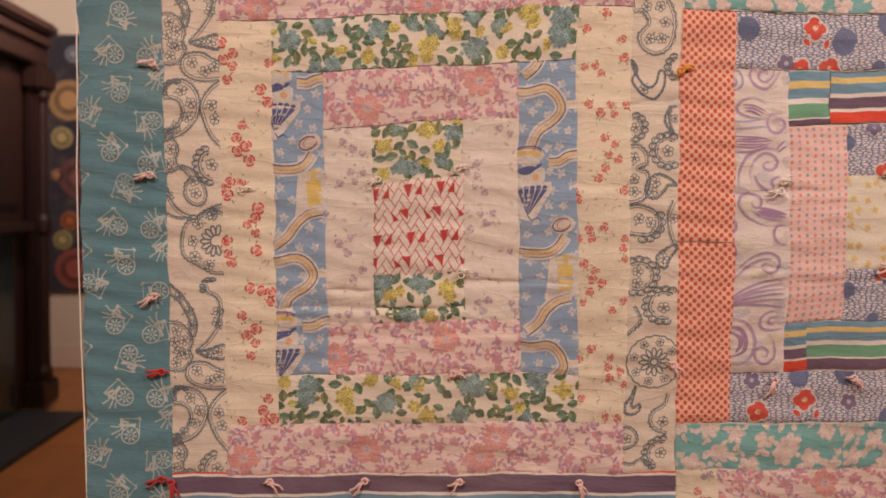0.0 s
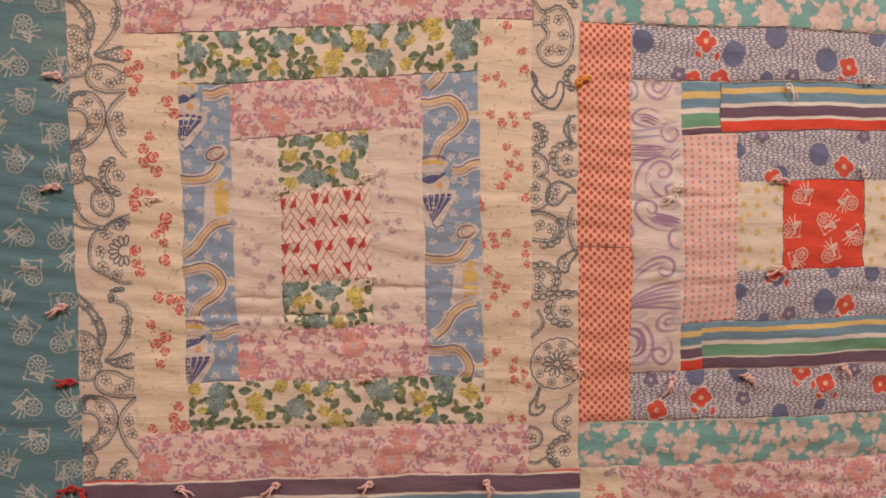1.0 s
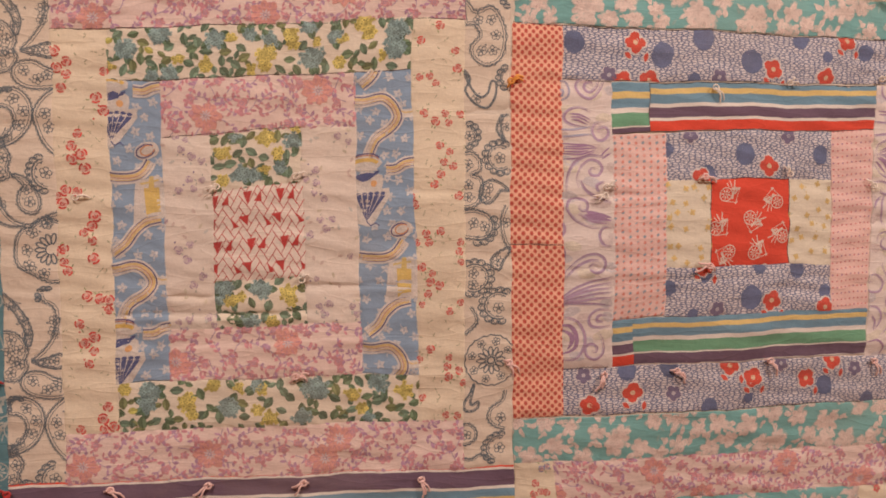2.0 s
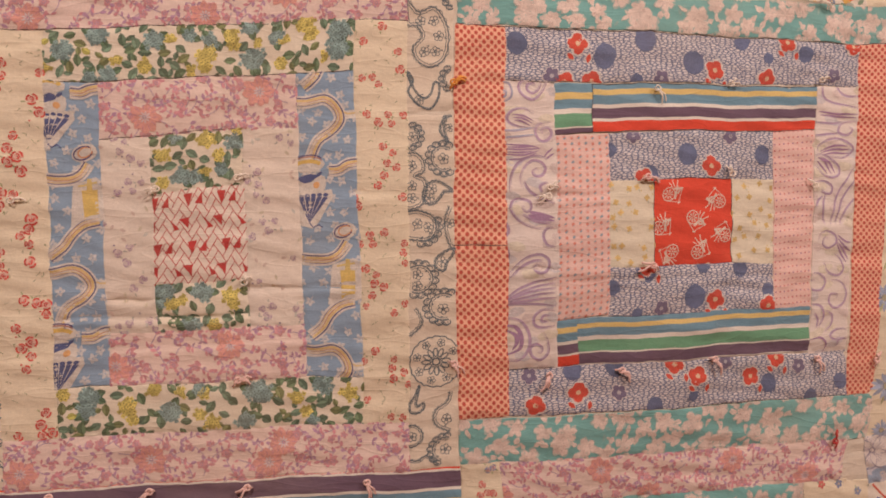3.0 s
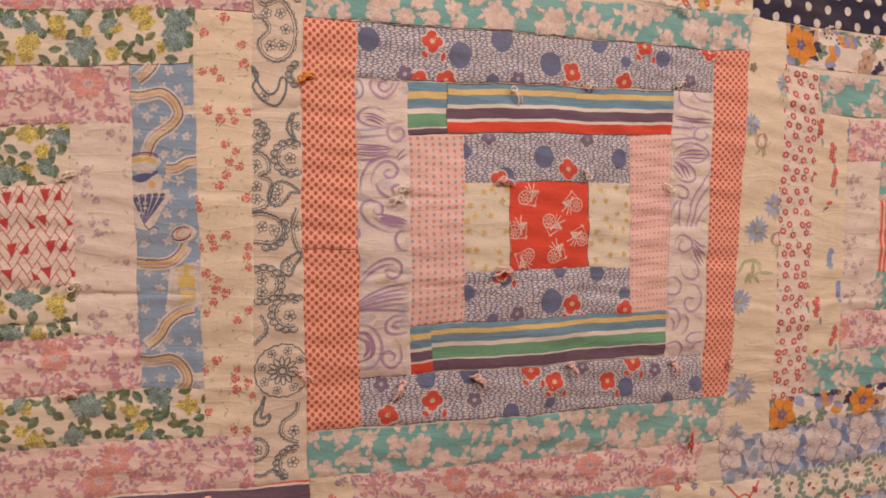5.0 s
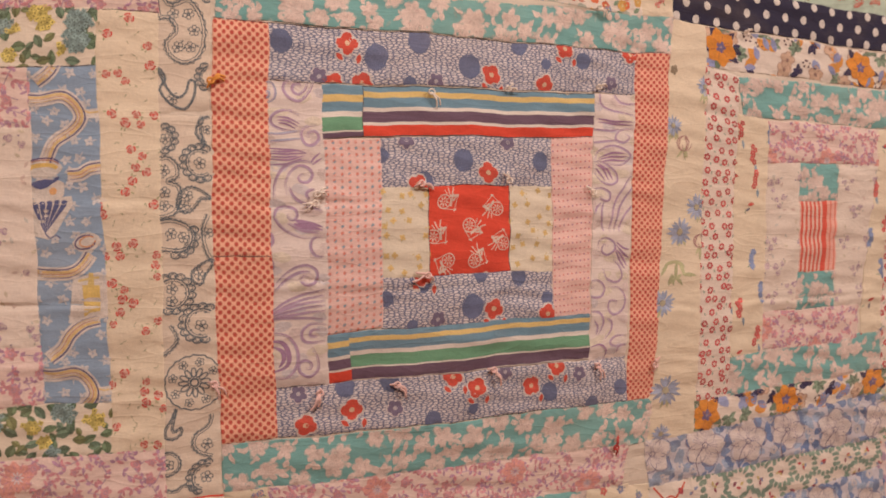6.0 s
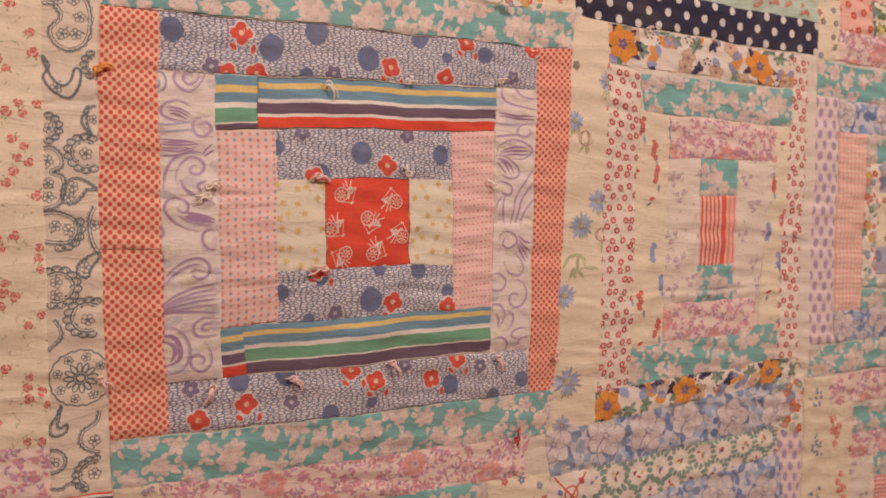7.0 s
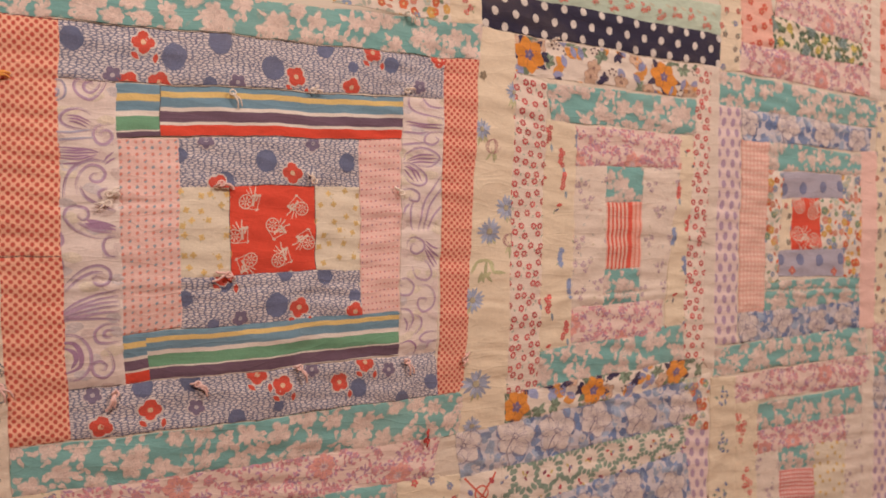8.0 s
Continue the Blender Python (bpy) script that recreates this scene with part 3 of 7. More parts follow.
def print_wheel_red(ink):
    if ink.w < 0.07:
        for n, (s, t) in enumerate(((13, 12), (38, 20), (12, 48), (40, 56))):
            spinning_wheel(ink, s / 1000, t / 1000, 0.024, 70 * n, (0.80, 0.62, 0.50))
        return
    for s, t, degrees in ((15.4, 15, 100), (69.4, 22, -50), (4.7, 45.6, 90), (40.5, 37.6, 150), (76, 55, -30), (18.8, 68.2, -110), (45.8, 69.9, 70)):
        spinning_wheel(ink, s / 1000, t / 1000, 0.0168, degrees, (0.82, 0.66, 0.54))


def eyelet(ink, x, y, r, color=INDIGO):
    turn = x * 900
    for k in range(5):
        a = TAU * k / 5 + turn
        ink.arc(x + 0.56 * r * math.cos(a), y + 0.56 * r * math.sin(a), r * 0.37, 0, TAU, min(0.0007, r * 0.17), color, 0, 7)
    ink.arc(x, y, r * 0.16, 0, TAU, r * 0.14, color, 1, 6)


def smooth(pts, closed=False, fine=6):
    """A round course through a few points."""
    n, out = len(pts), []
    for i in range(n if closed else n - 1):
        a, b, c, d = (pts[(i + k) % n] if closed else pts[min(n - 1, max(0, i + k))] for k in (-1, 0, 1, 2))
        for q in range(fine):
            f = q / fine
            out.append(tuple(0.5 * (2 * b[k] + (c[k] - a[k]) * f + (2 * a[k] - 5 * b[k] + 4 * c[k] - d[k]) * f * f + (3 * b[k] - a[k] - 3 * c[k] + d[k]) * f ** 3) for k in (0, 1)))
    return out + [out[0] if closed else pts[-1]]


def beside(course, gap, wave=0.0, pitch=0.0042):
    """The same course shifted sideways, with a wavy edge."""
    out, run = [], 0.0
    for i, p in enumerate(course):
        a, b = course[max(0, i - 1)], course[min(len(course) - 1, i + 1)]
        dx, dy = b[0] - a[0], b[1] - a[1]
        k = math.hypot(dx, dy) or 1
        run += math.hypot(p[0] - course[i - 1][0], p[1] - course[i - 1][1]) if i else 0
        o = gap + wave * math.sin(TAU * run / pitch)
        out.append((p[0] - dy / k * o, p[1] + dx / k * o))
    return out


def lace(ink, spots, flowers=(), closed=True, gap=0.0022, wave=0.00045, down=0.0, width=0.0011):
    """A paisley shape in millimetres: a wavy heavy outline, a finer line inside it, and small outlined flowers with darts between."""
    course = smooth([(x / 1000, (y + down) / 1000) for x, y in spots], closed, 7)
    if closed:
        area = sum(p[0] * q[1] - q[0] * p[1] for p, q in zip(course, course[1:]))
        gap = gap if area > 0 else -gap
    ink.line(beside(course, 0, wave), width, INDIGO, 1)
    ink.line(beside(course, gap, wave * 0.4), width * 0.6, INDIGO, 1)
    ink.line(beside(course, gap * -0.45, wave * 1.6, 0.0034), width * 0.5, INDIGO, 1)
    for x, y in flowers:
        eyelet(ink, x / 1000, (y + down) / 1000, 0.0050)
        a = ink.rng.uniform(0, TAU)
        ink.leaf(x / 1000 - 0.0054 * math.cos(a), (y + down) / 1000 - 0.0054 * math.sin(a), 0.0026, 0.0012, a - 1, INDIGO, 0)
        ink.leaf(x / 1000 + 0.0052 * math.cos(a), (y + down) / 1000 + 0.0052 * math.sin(a), 0.0026, 0.0012, a + 1, INDIGO, 0)


def lobes(ink, x, y, r, a0, a1, n, down=0.0):
    """Petal-like lobes along an arc, millimetres and radians, with a wavy rim inside."""
    x, y, r = x / 1000, (y + down) / 1000, r / 1000
    for k in range(n):
        a = a0 + (a1 - a0) * (k + 0.5) / n
        half = abs(a1 - a0) * r / n / 2
        ink.arc(x + r * math.cos(a), y + r * math.sin(a), half * 1.25, a - 2.0, a + 2.0, 0.0012, INDIGO, 1, 8, half * 0.95, 0)
        ink.arc(x + r * math.cos(a), y + r * math.sin(a), half * 0.55, a - 2.0, a + 2.0, 0.0006, INDIGO, 1, 6)
    for k in range(max(2, n // 2)):
        a = a0 + (a1 - a0) * (k + 0.5) / max(2, n // 2)
        ink.leaf(x + r * 0.62 * math.cos(a), y + r * 0.62 * math.sin(a), 0.0026, 0.0012, a + 1.2, INDIGO, 0)
    ink.arc(x, y, r * 0.72, a0, a1, 0.0006, INDIGO, 1, 16)
    ink.line(beside([(x + r * 0.86 * math.cos(a0 + (a1 - a0) * k / 24), y + r * 0.86 * math.sin(a0 + (a1 - a0) * k / 24)) for k in range(25)], 0, 0.0004), 0.0014, INDIGO, 1)


def print_paisley(ink):
    for n in range(-1, 2):
        d = 263.5 * n
        lace(ink, [(0.0, 20.5), (10.4, 30.3), (19.9, 42.0), (23.8, 53.8), (21.5, 65.1), (17.7, 63.9), (18.1, 53.8), (13.3, 43.0), (6.7, 34.2), (0.0, 29.3)], [(8.6, 32.3), (17.1, 44.0), (20.3, 55.7)], True, 0.0014, 0.0003, d)
        lace(ink, [(-1.9, 53.8), (8.6, 53.8), (16.1, 60.6), (19.9, 69.4), (17.7, 77.2), (19.9, 84.1), (14.6, 93.3), (6.7, 96.4), (-1.9, 94.8)], [(6.7, 61.0), (12.7, 69.4), (4.4, 71.4), (8.9, 79.2), (13.3, 81.1), (6.3, 89.0)], False, 0.0018, 0.0006, d)
        lace(ink, [(30.4, 20.5), (33.2, 27.4), (39.0, 30.3), (43.1, 36.2), (43.1, 47.9), (40.3, 57.7), (33.2, 68.4), (22.8, 78.2)], [(42.0, 44.0), (40.9, 53.8)], False, -0.0022, 0.0006, d)
        lobes(ink, 36.1, 23.5, 7.5, 2.6, 5.2, 5, d)
        lace(ink, [(22.8, 78.8), (33.2, 76.8), (45.6, 73.3), (50.4, 79.2), (45.6, 86.2), (33.2, 83.5)], [(33.2, 80.4), (41.2, 79.6)], True, 0.0013, 0.0004, d)
        lace(ink, [(14.6, 95.8), (19.9, 89.0), (31.4, 88.2), (40.9, 93.8), (50.4, 98.7), (50.4, 109.5), (39.0, 112.0), (25.6, 110.1), (17.1, 104.2)], [(24.1, 95.8), (35.1, 103.8), (42.8, 100.7)], True, 0.0022, 0.0005, d)
        lace(ink, [(1.3, 119.3), (4.8, 112.4), (12.3, 109.5), (21.9, 112.8), (29.4, 122.2), (31.0, 133.9), (25.6, 146.6), (16.1, 155.4), (0.0, 161.7), (0.0, 157.4), (10.4, 148.6), (16.1, 137.8), (14.6, 129.0), (8.6, 125.1), (2.9, 125.1)], [(16.1, 119.3), (24.1, 130.4), (19.9, 141.7), (10.4, 150.0)], True, 0.0021, 0.0005, d)
        lobes(ink, 8.6, 117.3, 7.0, 2.4, 5.6, 6, d)
        lace(ink, [(50.4, 110.5), (40.9, 117.3), (34.2, 126.1), (31.7, 135.9), (35.1, 148.6), (40.9, 159.3), (50.4, 169.1)], [(40.9, 132.4), (43.1, 143.7)], False, -0.0022, 0.0005, d)
        lace(ink, [(-1.9, 152.5), (5.7, 151.5), (8.6, 159.3), (12.7, 168.1), (9.5, 176.9), (10.4, 184.8), (2.9, 187.7), (-1.9, 187.7)], [(3.2, 155.8), (6.3, 168.7), (2.9, 180.5)], False, 0.0018, 0.0006, d)
        lobes(ink, 40.9, 182.8, 15.0, 1.7, 4.5, 8, d)
        eyelet(ink, 0.0390, (182.0 + d) / 1000, 0.0056)
        lace(ink, [(12.0, 183.2), (21.9, 185.7), (30.4, 196.5), (34.2, 208.2), (30.4, 215.6), (21.9, 215.1), (15.8, 208.2), (16.1, 198.4), (19.9, 192.6)], [(25.1, 205.9), (22.8, 195.5)], True, 0.0018, 0.0005, d)
        lace(ink, [(0.0, 200.4), (4.8, 212.1), (13.3, 222.3), (25.6, 225.4), (37.0, 219.0), (48.5, 215.1)], [(1.9, 208.2), (38.6, 223.9)], False, 0.0022, 0.0005, d)
        lace(ink, [(0.0, 222.9), (10.4, 226.8), (21.9, 226.8)], [], False, 0.0014, 0.0003, d)
        lace(ink, [(48.5, 223.9), (39.0, 219.0), (30.4, 221.9), (25.6, 227.8), (18.1, 230.7), (13.3, 239.5), (12.3, 251.2), (16.1, 261.0), (25.6, 266.9), (33.2, 271.8), (40.9, 274.7), (50.4, 274.7)], [(27.0, 232.1), (39.0, 224.8), (22.2, 247.3), (24.7, 260.0), (36.1, 266.9)], False, -0.0019, 0.0006, d)
        for q in range(9):
            a = 1.3 + q * 0.45
            ink.arc(0.0418 + 0.0088 * math.cos(a), (246.3 + d) / 1000 + 0.0088 * math.sin(a), 0.0046, 0, TAU, 0.0013, INDIGO, 1, 9, 0.0020, a)
    for x, y in ink.scatter(0.0125, 0.4):
        if ink.rng.random() < 0.10:
            ink.leaf(x, y, 0.0030, 0.0013, ink.rng.uniform(0, TAU), INDIGO, 0)


def print_paisley2(ink):
    w = ink.w
    if ink.h < 0.2:
        lace(ink, [(0, 30), (10, 42), (24, 38), (34, 50), (38, 66), (34, 84), (22, 92), (10, 86), (6, 74), (14, 64), (8, 54), (0, 52)], [(12, 50), (24, 50), (29, 64), (26, 78), (16, 78)], True, 0.0022, 0.0006)
        lace(ink, [(0, 16), (12, 26), (26, 22), (36, 10)], [(22, 14)], False, 0.0022, 0.0005)
        lace(ink, [(0, 96), (6, 104), (2, 114), (10, 126), (22, 130), (30, 120), (31, 108), (26, 106), (23, 116), (16, 120), (8, 112)], [(12, 122)], True, 0.0010, 0.0003)
        lobes(ink, w * 1000 + 2, 102, 11, 1.9, 4.3, 5)
        lobes(ink, w * 1000 + 2, 30, 10, 1.9, 4.3, 5)
        return
    lobes(ink, 2, 21, 10.5, -1.6, 1.6, 6)
    eyelet(ink, 0.0045, 0.021, 0.0050)
    for q in (11, 7.5):
        lace(ink, [(w * 1000 + 3, 11 - q * 1.15), (w * 1000 - 5, 11 - q), (w * 1000 - q * 1.1, 11 + 2), (w * 1000 - q * 0.9, 20), (w * 1000 - 4, 26)], [], False, 0.0012, 0.0006)
    eyelet(ink, w - 0.003, 0.013, 0.0042)
    lobes(ink, 33, 41, 13.5, 0.9, 5.4, 10)
    eyelet(ink, 0.033, 0.041, 0.0056)
    lace(ink, [(-2.9, 37.5), (6.7, 36.3), (13.9, 43.5), (13.9, 53.1), (6.7, 56.6), (15.1, 60.2), (17.4, 69.8), (13.9, 81.7), (6.7, 86.5), (-2.9, 87.7)], [(3.1, 47.8), (3.8, 66.2), (4.3, 77.4)], False, 0.0022, 0.0006)
    lace(ink, [(14.3, 74.6), (16.7, 66.2), (24.6, 61.4), (34.2, 63.8), (42.5, 70.3), (34.2, 71.0), (31.1, 75.8), (24.6, 82.2), (17.4, 81.7)], [(22.9, 68.6), (20.1, 77.0)], True, 0.0014, 0.0005)
    lace(ink, [(-2.9, 90.1), (9.1, 88.9), (21.0, 92.5), (27.0, 100.9), (24.6, 110.4), (16.3, 115.2), (4.3, 114.7), (-2.9, 112.8)], [(7.9, 100.9), (17.9, 103.7)], False, 0.0022, 0.0005)
    lobes(ink, 11, 102, 16.5, -0.5, 1.75, 6)
    lace(ink, [(39.0, 84.1), (34.2, 93.7), (33.5, 105.6), (36.6, 117.6), (41.3, 124.8)], [(38.2, 99.7)], False, -0.0022, 0.0006)
    lace(ink, [(23.9, 140.3), (23.4, 133.1), (29.4, 127.1), (40.2, 122.4), (40.2, 128.3), (34.2, 135.5), (30.6, 142.7)], [(29.4, 134.3)], True, 0.0012, 0.0004)
    lobes(ink, 8, 150, 14.5, -2.2, 2.0, 10)
    for y in (146, 156):
        eyelet(ink, 0.007, y / 1000, 0.0050)
    lobes(ink, 31, 176, 14.5, 1.2, 5.4, 10)
    eyelet(ink, 0.031, 0.178, 0.0056)
    lace(ink, [(7.1, 175.9), (11.5, 185.1), (10.4, 191.9), (4.9, 197.6), (0.0, 201.0)], [], False, 0.0018, 0.0006)
    cx, cy = 0.0235, 0.226
    for q in range(12):
        a = TAU * q / 12
        ink.arc(cx + 0.0088 * math.cos(a), cy + 0.0088 * math.sin(a), 0.0040, 0, TAU, 0.0011, INDIGO, 1, 9, 0.0019, a)
    for q in range(8):
        a = TAU * q / 8 + 0.3
        eyelet(ink, cx + 0.0175 * math.cos(a), cy + 0.0175 * math.sin(a), 0.0040)
    ink.arc(cx, cy, 0.0034, 0, TAU, 0.0016, INDIGO, 1, 10)
    ring = [(cx + 0.0232 * math.cos(TAU * q / 48), cy + 0.0232 * math.sin(TAU * q / 48)) for q in range(49)]
    ink.line(beside(ring, 0, 0.0007, 0.0050), 0.0012, INDIGO, 1)
    lace(ink, [(8.2, 246.5), (4.4, 255.6), (0.4, 263.5), (1.6, 270.4), (8.2, 271.5), (13.3, 268.1), (12.7, 262.9), (6.7, 264.2)], [], True, 0.0013, 0.0003)
    lace(ink, [(36.0, 255.6), (33.7, 264.7), (23.8, 271.5), (21.5, 280.6), (26.0, 287.4), (36.0, 292.0)], [(32.6, 280.6)], False, -0.0020, 0.0006)
    lace(ink, [(-4.0, 284.0), (4.9, 282.9), (11.1, 289.7), (10.4, 297.7), (3.8, 302.2), (-4.0, 301.1)], [(2.2, 293.1)], False, 0.0016, 0.0004)
    lobes(ink, 32, 309, 13.5, 2.0, 5.0, 8)
    eyelet(ink, 0.032, 0.309, 0.0054)
    lace(ink, [(0.0, 313.6), (7.1, 315.9), (13.8, 312.4), (20.4, 315.9), (23.8, 321.6)], [], False, 0.0016, 0.0004)


def rose(ink, x, y, r, color=ROSE):
    """One small open rose: pale ground, broken red rings and a curled heart."""
    g = ink.rng
    ink.blob(x, y, r * 0.95, ink.tint((0.80, 0.49, 0.39), 0.06), 0, r * 0.85, 0, 9, 0.15)
    a = g.uniform(0, TAU)
    for k in range(3):
        b = a + k * 2.1
        ink.arc(x + 0.10 * r * math.cos(b), y + 0.10 * r * math.sin(b), r * g.uniform(0.80, 0.95), b - 0.85, b + 0.85, r * 0.34, ink.tint(color, 0.2), 2, 7)
    ink.arc(x, y, r * 0.44, a + 1, a + 5.0, r * 0.26, ink.tint(color, 0.2), 2, 8, r * 0.36, a)
    ink.blob(x, y, r * 0.15, (0.46, 0.05, 0.05), 3, n=6)


def sprig_leaves(ink, x, y, r, n=2, color=(0.42, 0.43, 0.22)):
    for _ in range(n):
        a = ink.rng.uniform(0, TAU)
        ink.leaf(x + 1.2 * r * math.cos(a), y + 1.2 * r * math.sin(a), r * 0.9, r * 0.34, a + ink.rng.uniform(-0.6, 0.6), ink.tint(color, 0.2), 0)


def rose_cluster(ink, x, y, color, size=0.004):
    for k in range(ink.rng.choice((3, 4, 4))):
        a, d = k * 2.0 + ink.rng.uniform(0, 0.8), (0.6 + 0.4 * k) * size
        rose(ink, x + d * math.cos(a), y + d * 1.25 * math.sin(a), size * ink.rng.uniform(0.6, 0.8), color)
    sprig_leaves(ink, x, y, size, 4)


ROSES_UP = [(3.4, 19.4), (12.5, 28.4), (4.3, 33.3), (11.7, 38.7), (7.6, 50), (41.4, 36.5), (35.1, 58.5), (40.7, 70), (20.1, 88.9), (15.3, 99.3), (23.3, 106.5), (15.6, 110.5), (24.7, 118.9), (7.6, 136.5), (17.1, 138.5), (0.1, 140.3), (5.8, 147.1), (31.4, 159.8), (28.2, 168.5), (22.2, 173.6), (29.3, 181), (-1, 187.4), (5.6, 186.5)]
ROSES_DOWN = [(6.1, 197.6), (9, 205.8), (30.6, 196), (22.8, 227.9), (33.3, 230.8), (41.1, 232.1), (40.7, 240.3), (16.1, 251.5), (26.7, 263.1), (19, 268.4), (27.2, 274.9), (24.2, 285.9), (37.6, 323.8), (33.4, 334.2), (33.9, 343.1), (42.4, 341.6), (13.8, 342.8)]


def ground_sprigs(ink, gap, chance):
    for x, y in ink.scatter(gap, 0.4):
        if ink.rng.random() < chance:
            ink.leaf(x, y, 0.0036, 0.0009, ink.rng.uniform(0, TAU), ink.tint((0.52, 0.48, 0.30), 0.15))
            if ink.rng.random() < 0.4:
                ink.leaf(x, y, 0.0026, 0.0009, ink.rng.uniform(0, TAU), ink.tint((0.52, 0.48, 0.30), 0.15))


def print_rose(ink):
    ground_sprigs(ink, 0.0105, 0.42)
    for s, t in ROSES_UP + ROSES_DOWN:
        r = ink.rng.uniform(0.0034, 0.0047)
        rose(ink, s / 1000, t / 1000, r)
        sprig_leaves(ink, s / 1000, t / 1000, r, 1)
        if ink.rng.random() < 0.35:
            ink.blob(s / 1000 + ink.rng.uniform(-0.008, 0.008), t / 1000 + 0.007, 0.0009, ROSE, 0, n=6)


ROSES_RIGHT_UP = [(7.4, 55.1), (16, 53.9), (21.3, 59.9), (39.6, 45.8), (10.1, 87.4), (19.2, 94.2), (28.3, 87.2), (30.7, 95.3), (41.4, 87.3), (23.2, 115.8), (31.8, 121.7), (26.8, 130.7), (35, 135.1), (23.8, 141.9), (18.9, 151), (41, 162), (1.3, 168.8), (-1.3, 161.6), (9.8, 194.6), (0.9, 202.5), (12.3, 202.6), (22.8, 193), (41.1, 204), (40.1, 212.4)]
ROSES_RIGHT_DOWN = [(41.1, 222), (6.1, 224.2), (14.8, 230.3), (13.1, 238.3), (21.8, 241.8), (11.5, 248.6), (6.5, 257.7), (42.5, 258.4), (32.4, 266), (12.5, 299.1), (2.5, 308.1), (31, 308.1), (28.8, 316.3), (40, 319.9), (29.6, 325.3), (44.1, 331), (4.8, 343.4), (28.7, 359.9), (40.1, 361.2)]


def print_rose2(ink):
    ground_sprigs(ink, 0.0100, 0.5)
    for s, t in ROSES_RIGHT_UP + ROSES_RIGHT_DOWN + [(9, 22), (38, 30), (24, 8)]:
        r = ink.rng.uniform(0.0027, 0.0037)
        rose(ink, s / 1000, t / 1000, r, (0.70, 0.085, 0.065))
        sprig_leaves(ink, s / 1000, t / 1000, r, 2)


def print_pink(ink, blooms=None):
    r = ink.rng
    for x, y in ink.scatter(0.0155, 0.36):
        a, bend = r.choice((-0.7, 0.6, 2.3, -2.4)) + r.uniform(-0.5, 0.5), r.uniform(-45, 45)
        pts = [(x + q * math.cos(a + q * bend), y + q * math.sin(a + q * bend)) for q in (-0.009, -0.004, 0.001, 0.006, 0.011)]
        ink.line(pts, 0.0008, ink.tint((0.54, 0.37, 0.47), 0.1), 0)
        for p in pts:
            for s in (-1, 1):
                if r.random() < 0.72:
                    ink.leaf(p[0], p[1], r.uniform(0.0034, 0.0066), r.uniform(0.0018, 0.0034), a + s * r.uniform(0.5, 1.2),
                             ink.tint((0.71, 0.31, 0.34) if r.random() < 0.62 else (0.54, 0.31, 0.43), 0.14), 1)
    for x, y in ink.scatter(0.021, 0.4):
        size = r.uniform(0.0034, 0.0056)
        for q in range(5):
            a = TAU * q / 5 + r.uniform(-0.3, 0.3)
            ink.leaf(x, y, size, size * 0.75, a, ink.tint((0.72, 0.35, 0.36), 0.14), 2)
        ink.arc(x, y, size * 0.3, 0, TAU, 0.0006, (0.50, 0.33, 0.42), 3, 7)
    if blooms is None:
        blooms = [(x * 1000, y * 1000) for x, y in ink.scatter(0.075, 0.3)]
    for s, t in blooms:
        x, y = s / 1000, t / 1000
        for q in range(8):
            a = TAU * q / 8 + r.uniform(-0.2, 0.2)
            ink.leaf(x + 0.001 * math.cos(a), y + 0.001 * math.sin(a), r.uniform(0.011, 0.0145), r.uniform(0.008, 0.011), a, ink.tint((0.80, 0.38, 0.32), 0.07), 4)
        for q in range(11):
            a = TAU * q / 11
            ink.leaf(x + 0.0062 * math.cos(a), y + 0.0062 * math.sin(a), r.uniform(0.004, 0.007), 0.0011, a, (0.64, 0.30, 0.34), 6)
        for q in range(9):
            a = TAU * q / 9
            ink.leaf(x + 0.0012 * math.cos(a), y + 0.0012 * math.sin(a), 0.0042, 0.0014, a, (0.72, 0.62, 0.62), 6)
        ink.arc(x, y, 0.0014, 0, TAU, 0.0007, (0.44, 0.34, 0.46), 7, 7)


def hydrangea(ink, x, y, r, color, heart):
    """A round head of many four-petalled florets with dark hearts over a darker ground."""
    g = ink.rng
    ink.blob(x, y, r * 0.78, tuple(c * 0.62 for c in color), 2, r * 0.72, 0, 11, 0.25)
    gap = 0.0042
    n = int(r / gap) + 1
    for i in range(-n, n + 1):
        for j in range(-n, n + 1):
            px, py = (i + 0.5 * (j % 2)) * gap + g.uniform(-0.0006, 0.0006), j * gap * 0.87 + g.uniform(-0.0006, 0.0006)
            if math.hypot(px, py / 0.92) > r * g.uniform(0.82, 1.05):
                continue
            turn, shade = g.uniform(0, 2), ink.tint(color, 0.30)
            for q in range(4):
                a = turn + TAU * q / 4
                ink.leaf(x + px, y + py, 0.0025, 0.0022, a, shade, 3)
            ink.blob(x + px, y + py, 0.00065, heart, 5, n=5)


def shaded_leaf(ink, x, y, length, width, turn, color, layer=0):
    """A leaf with one paler half and a midrib."""
    x, y = x - 0.5 * length * math.cos(turn), y - 0.5 * length * math.sin(turn)
    ink.leaf(x, y, length, width, turn, color, layer)
    o = width * 0.2
    ink.leaf(x - o * math.sin(turn) + 0.1 * length * math.cos(turn), y + o * math.cos(turn) + 0.1 * length * math.sin(turn), length * 0.8, width * 0.42, turn,
             tuple(min(0.9, c * 1.5 + 0.02) for c in color), layer + 1)
    ink.line([(x, y), (x + length * 0.95 * math.cos(turn), y + length * 0.95 * math.sin(turn))], 0.0004, tuple(c * 0.6 for c in color), layer + 2)


LEAF_BLUE, LEAF_YELLOW = (0.28, 0.40, 0.37), (0.70, 0.58, 0.16)


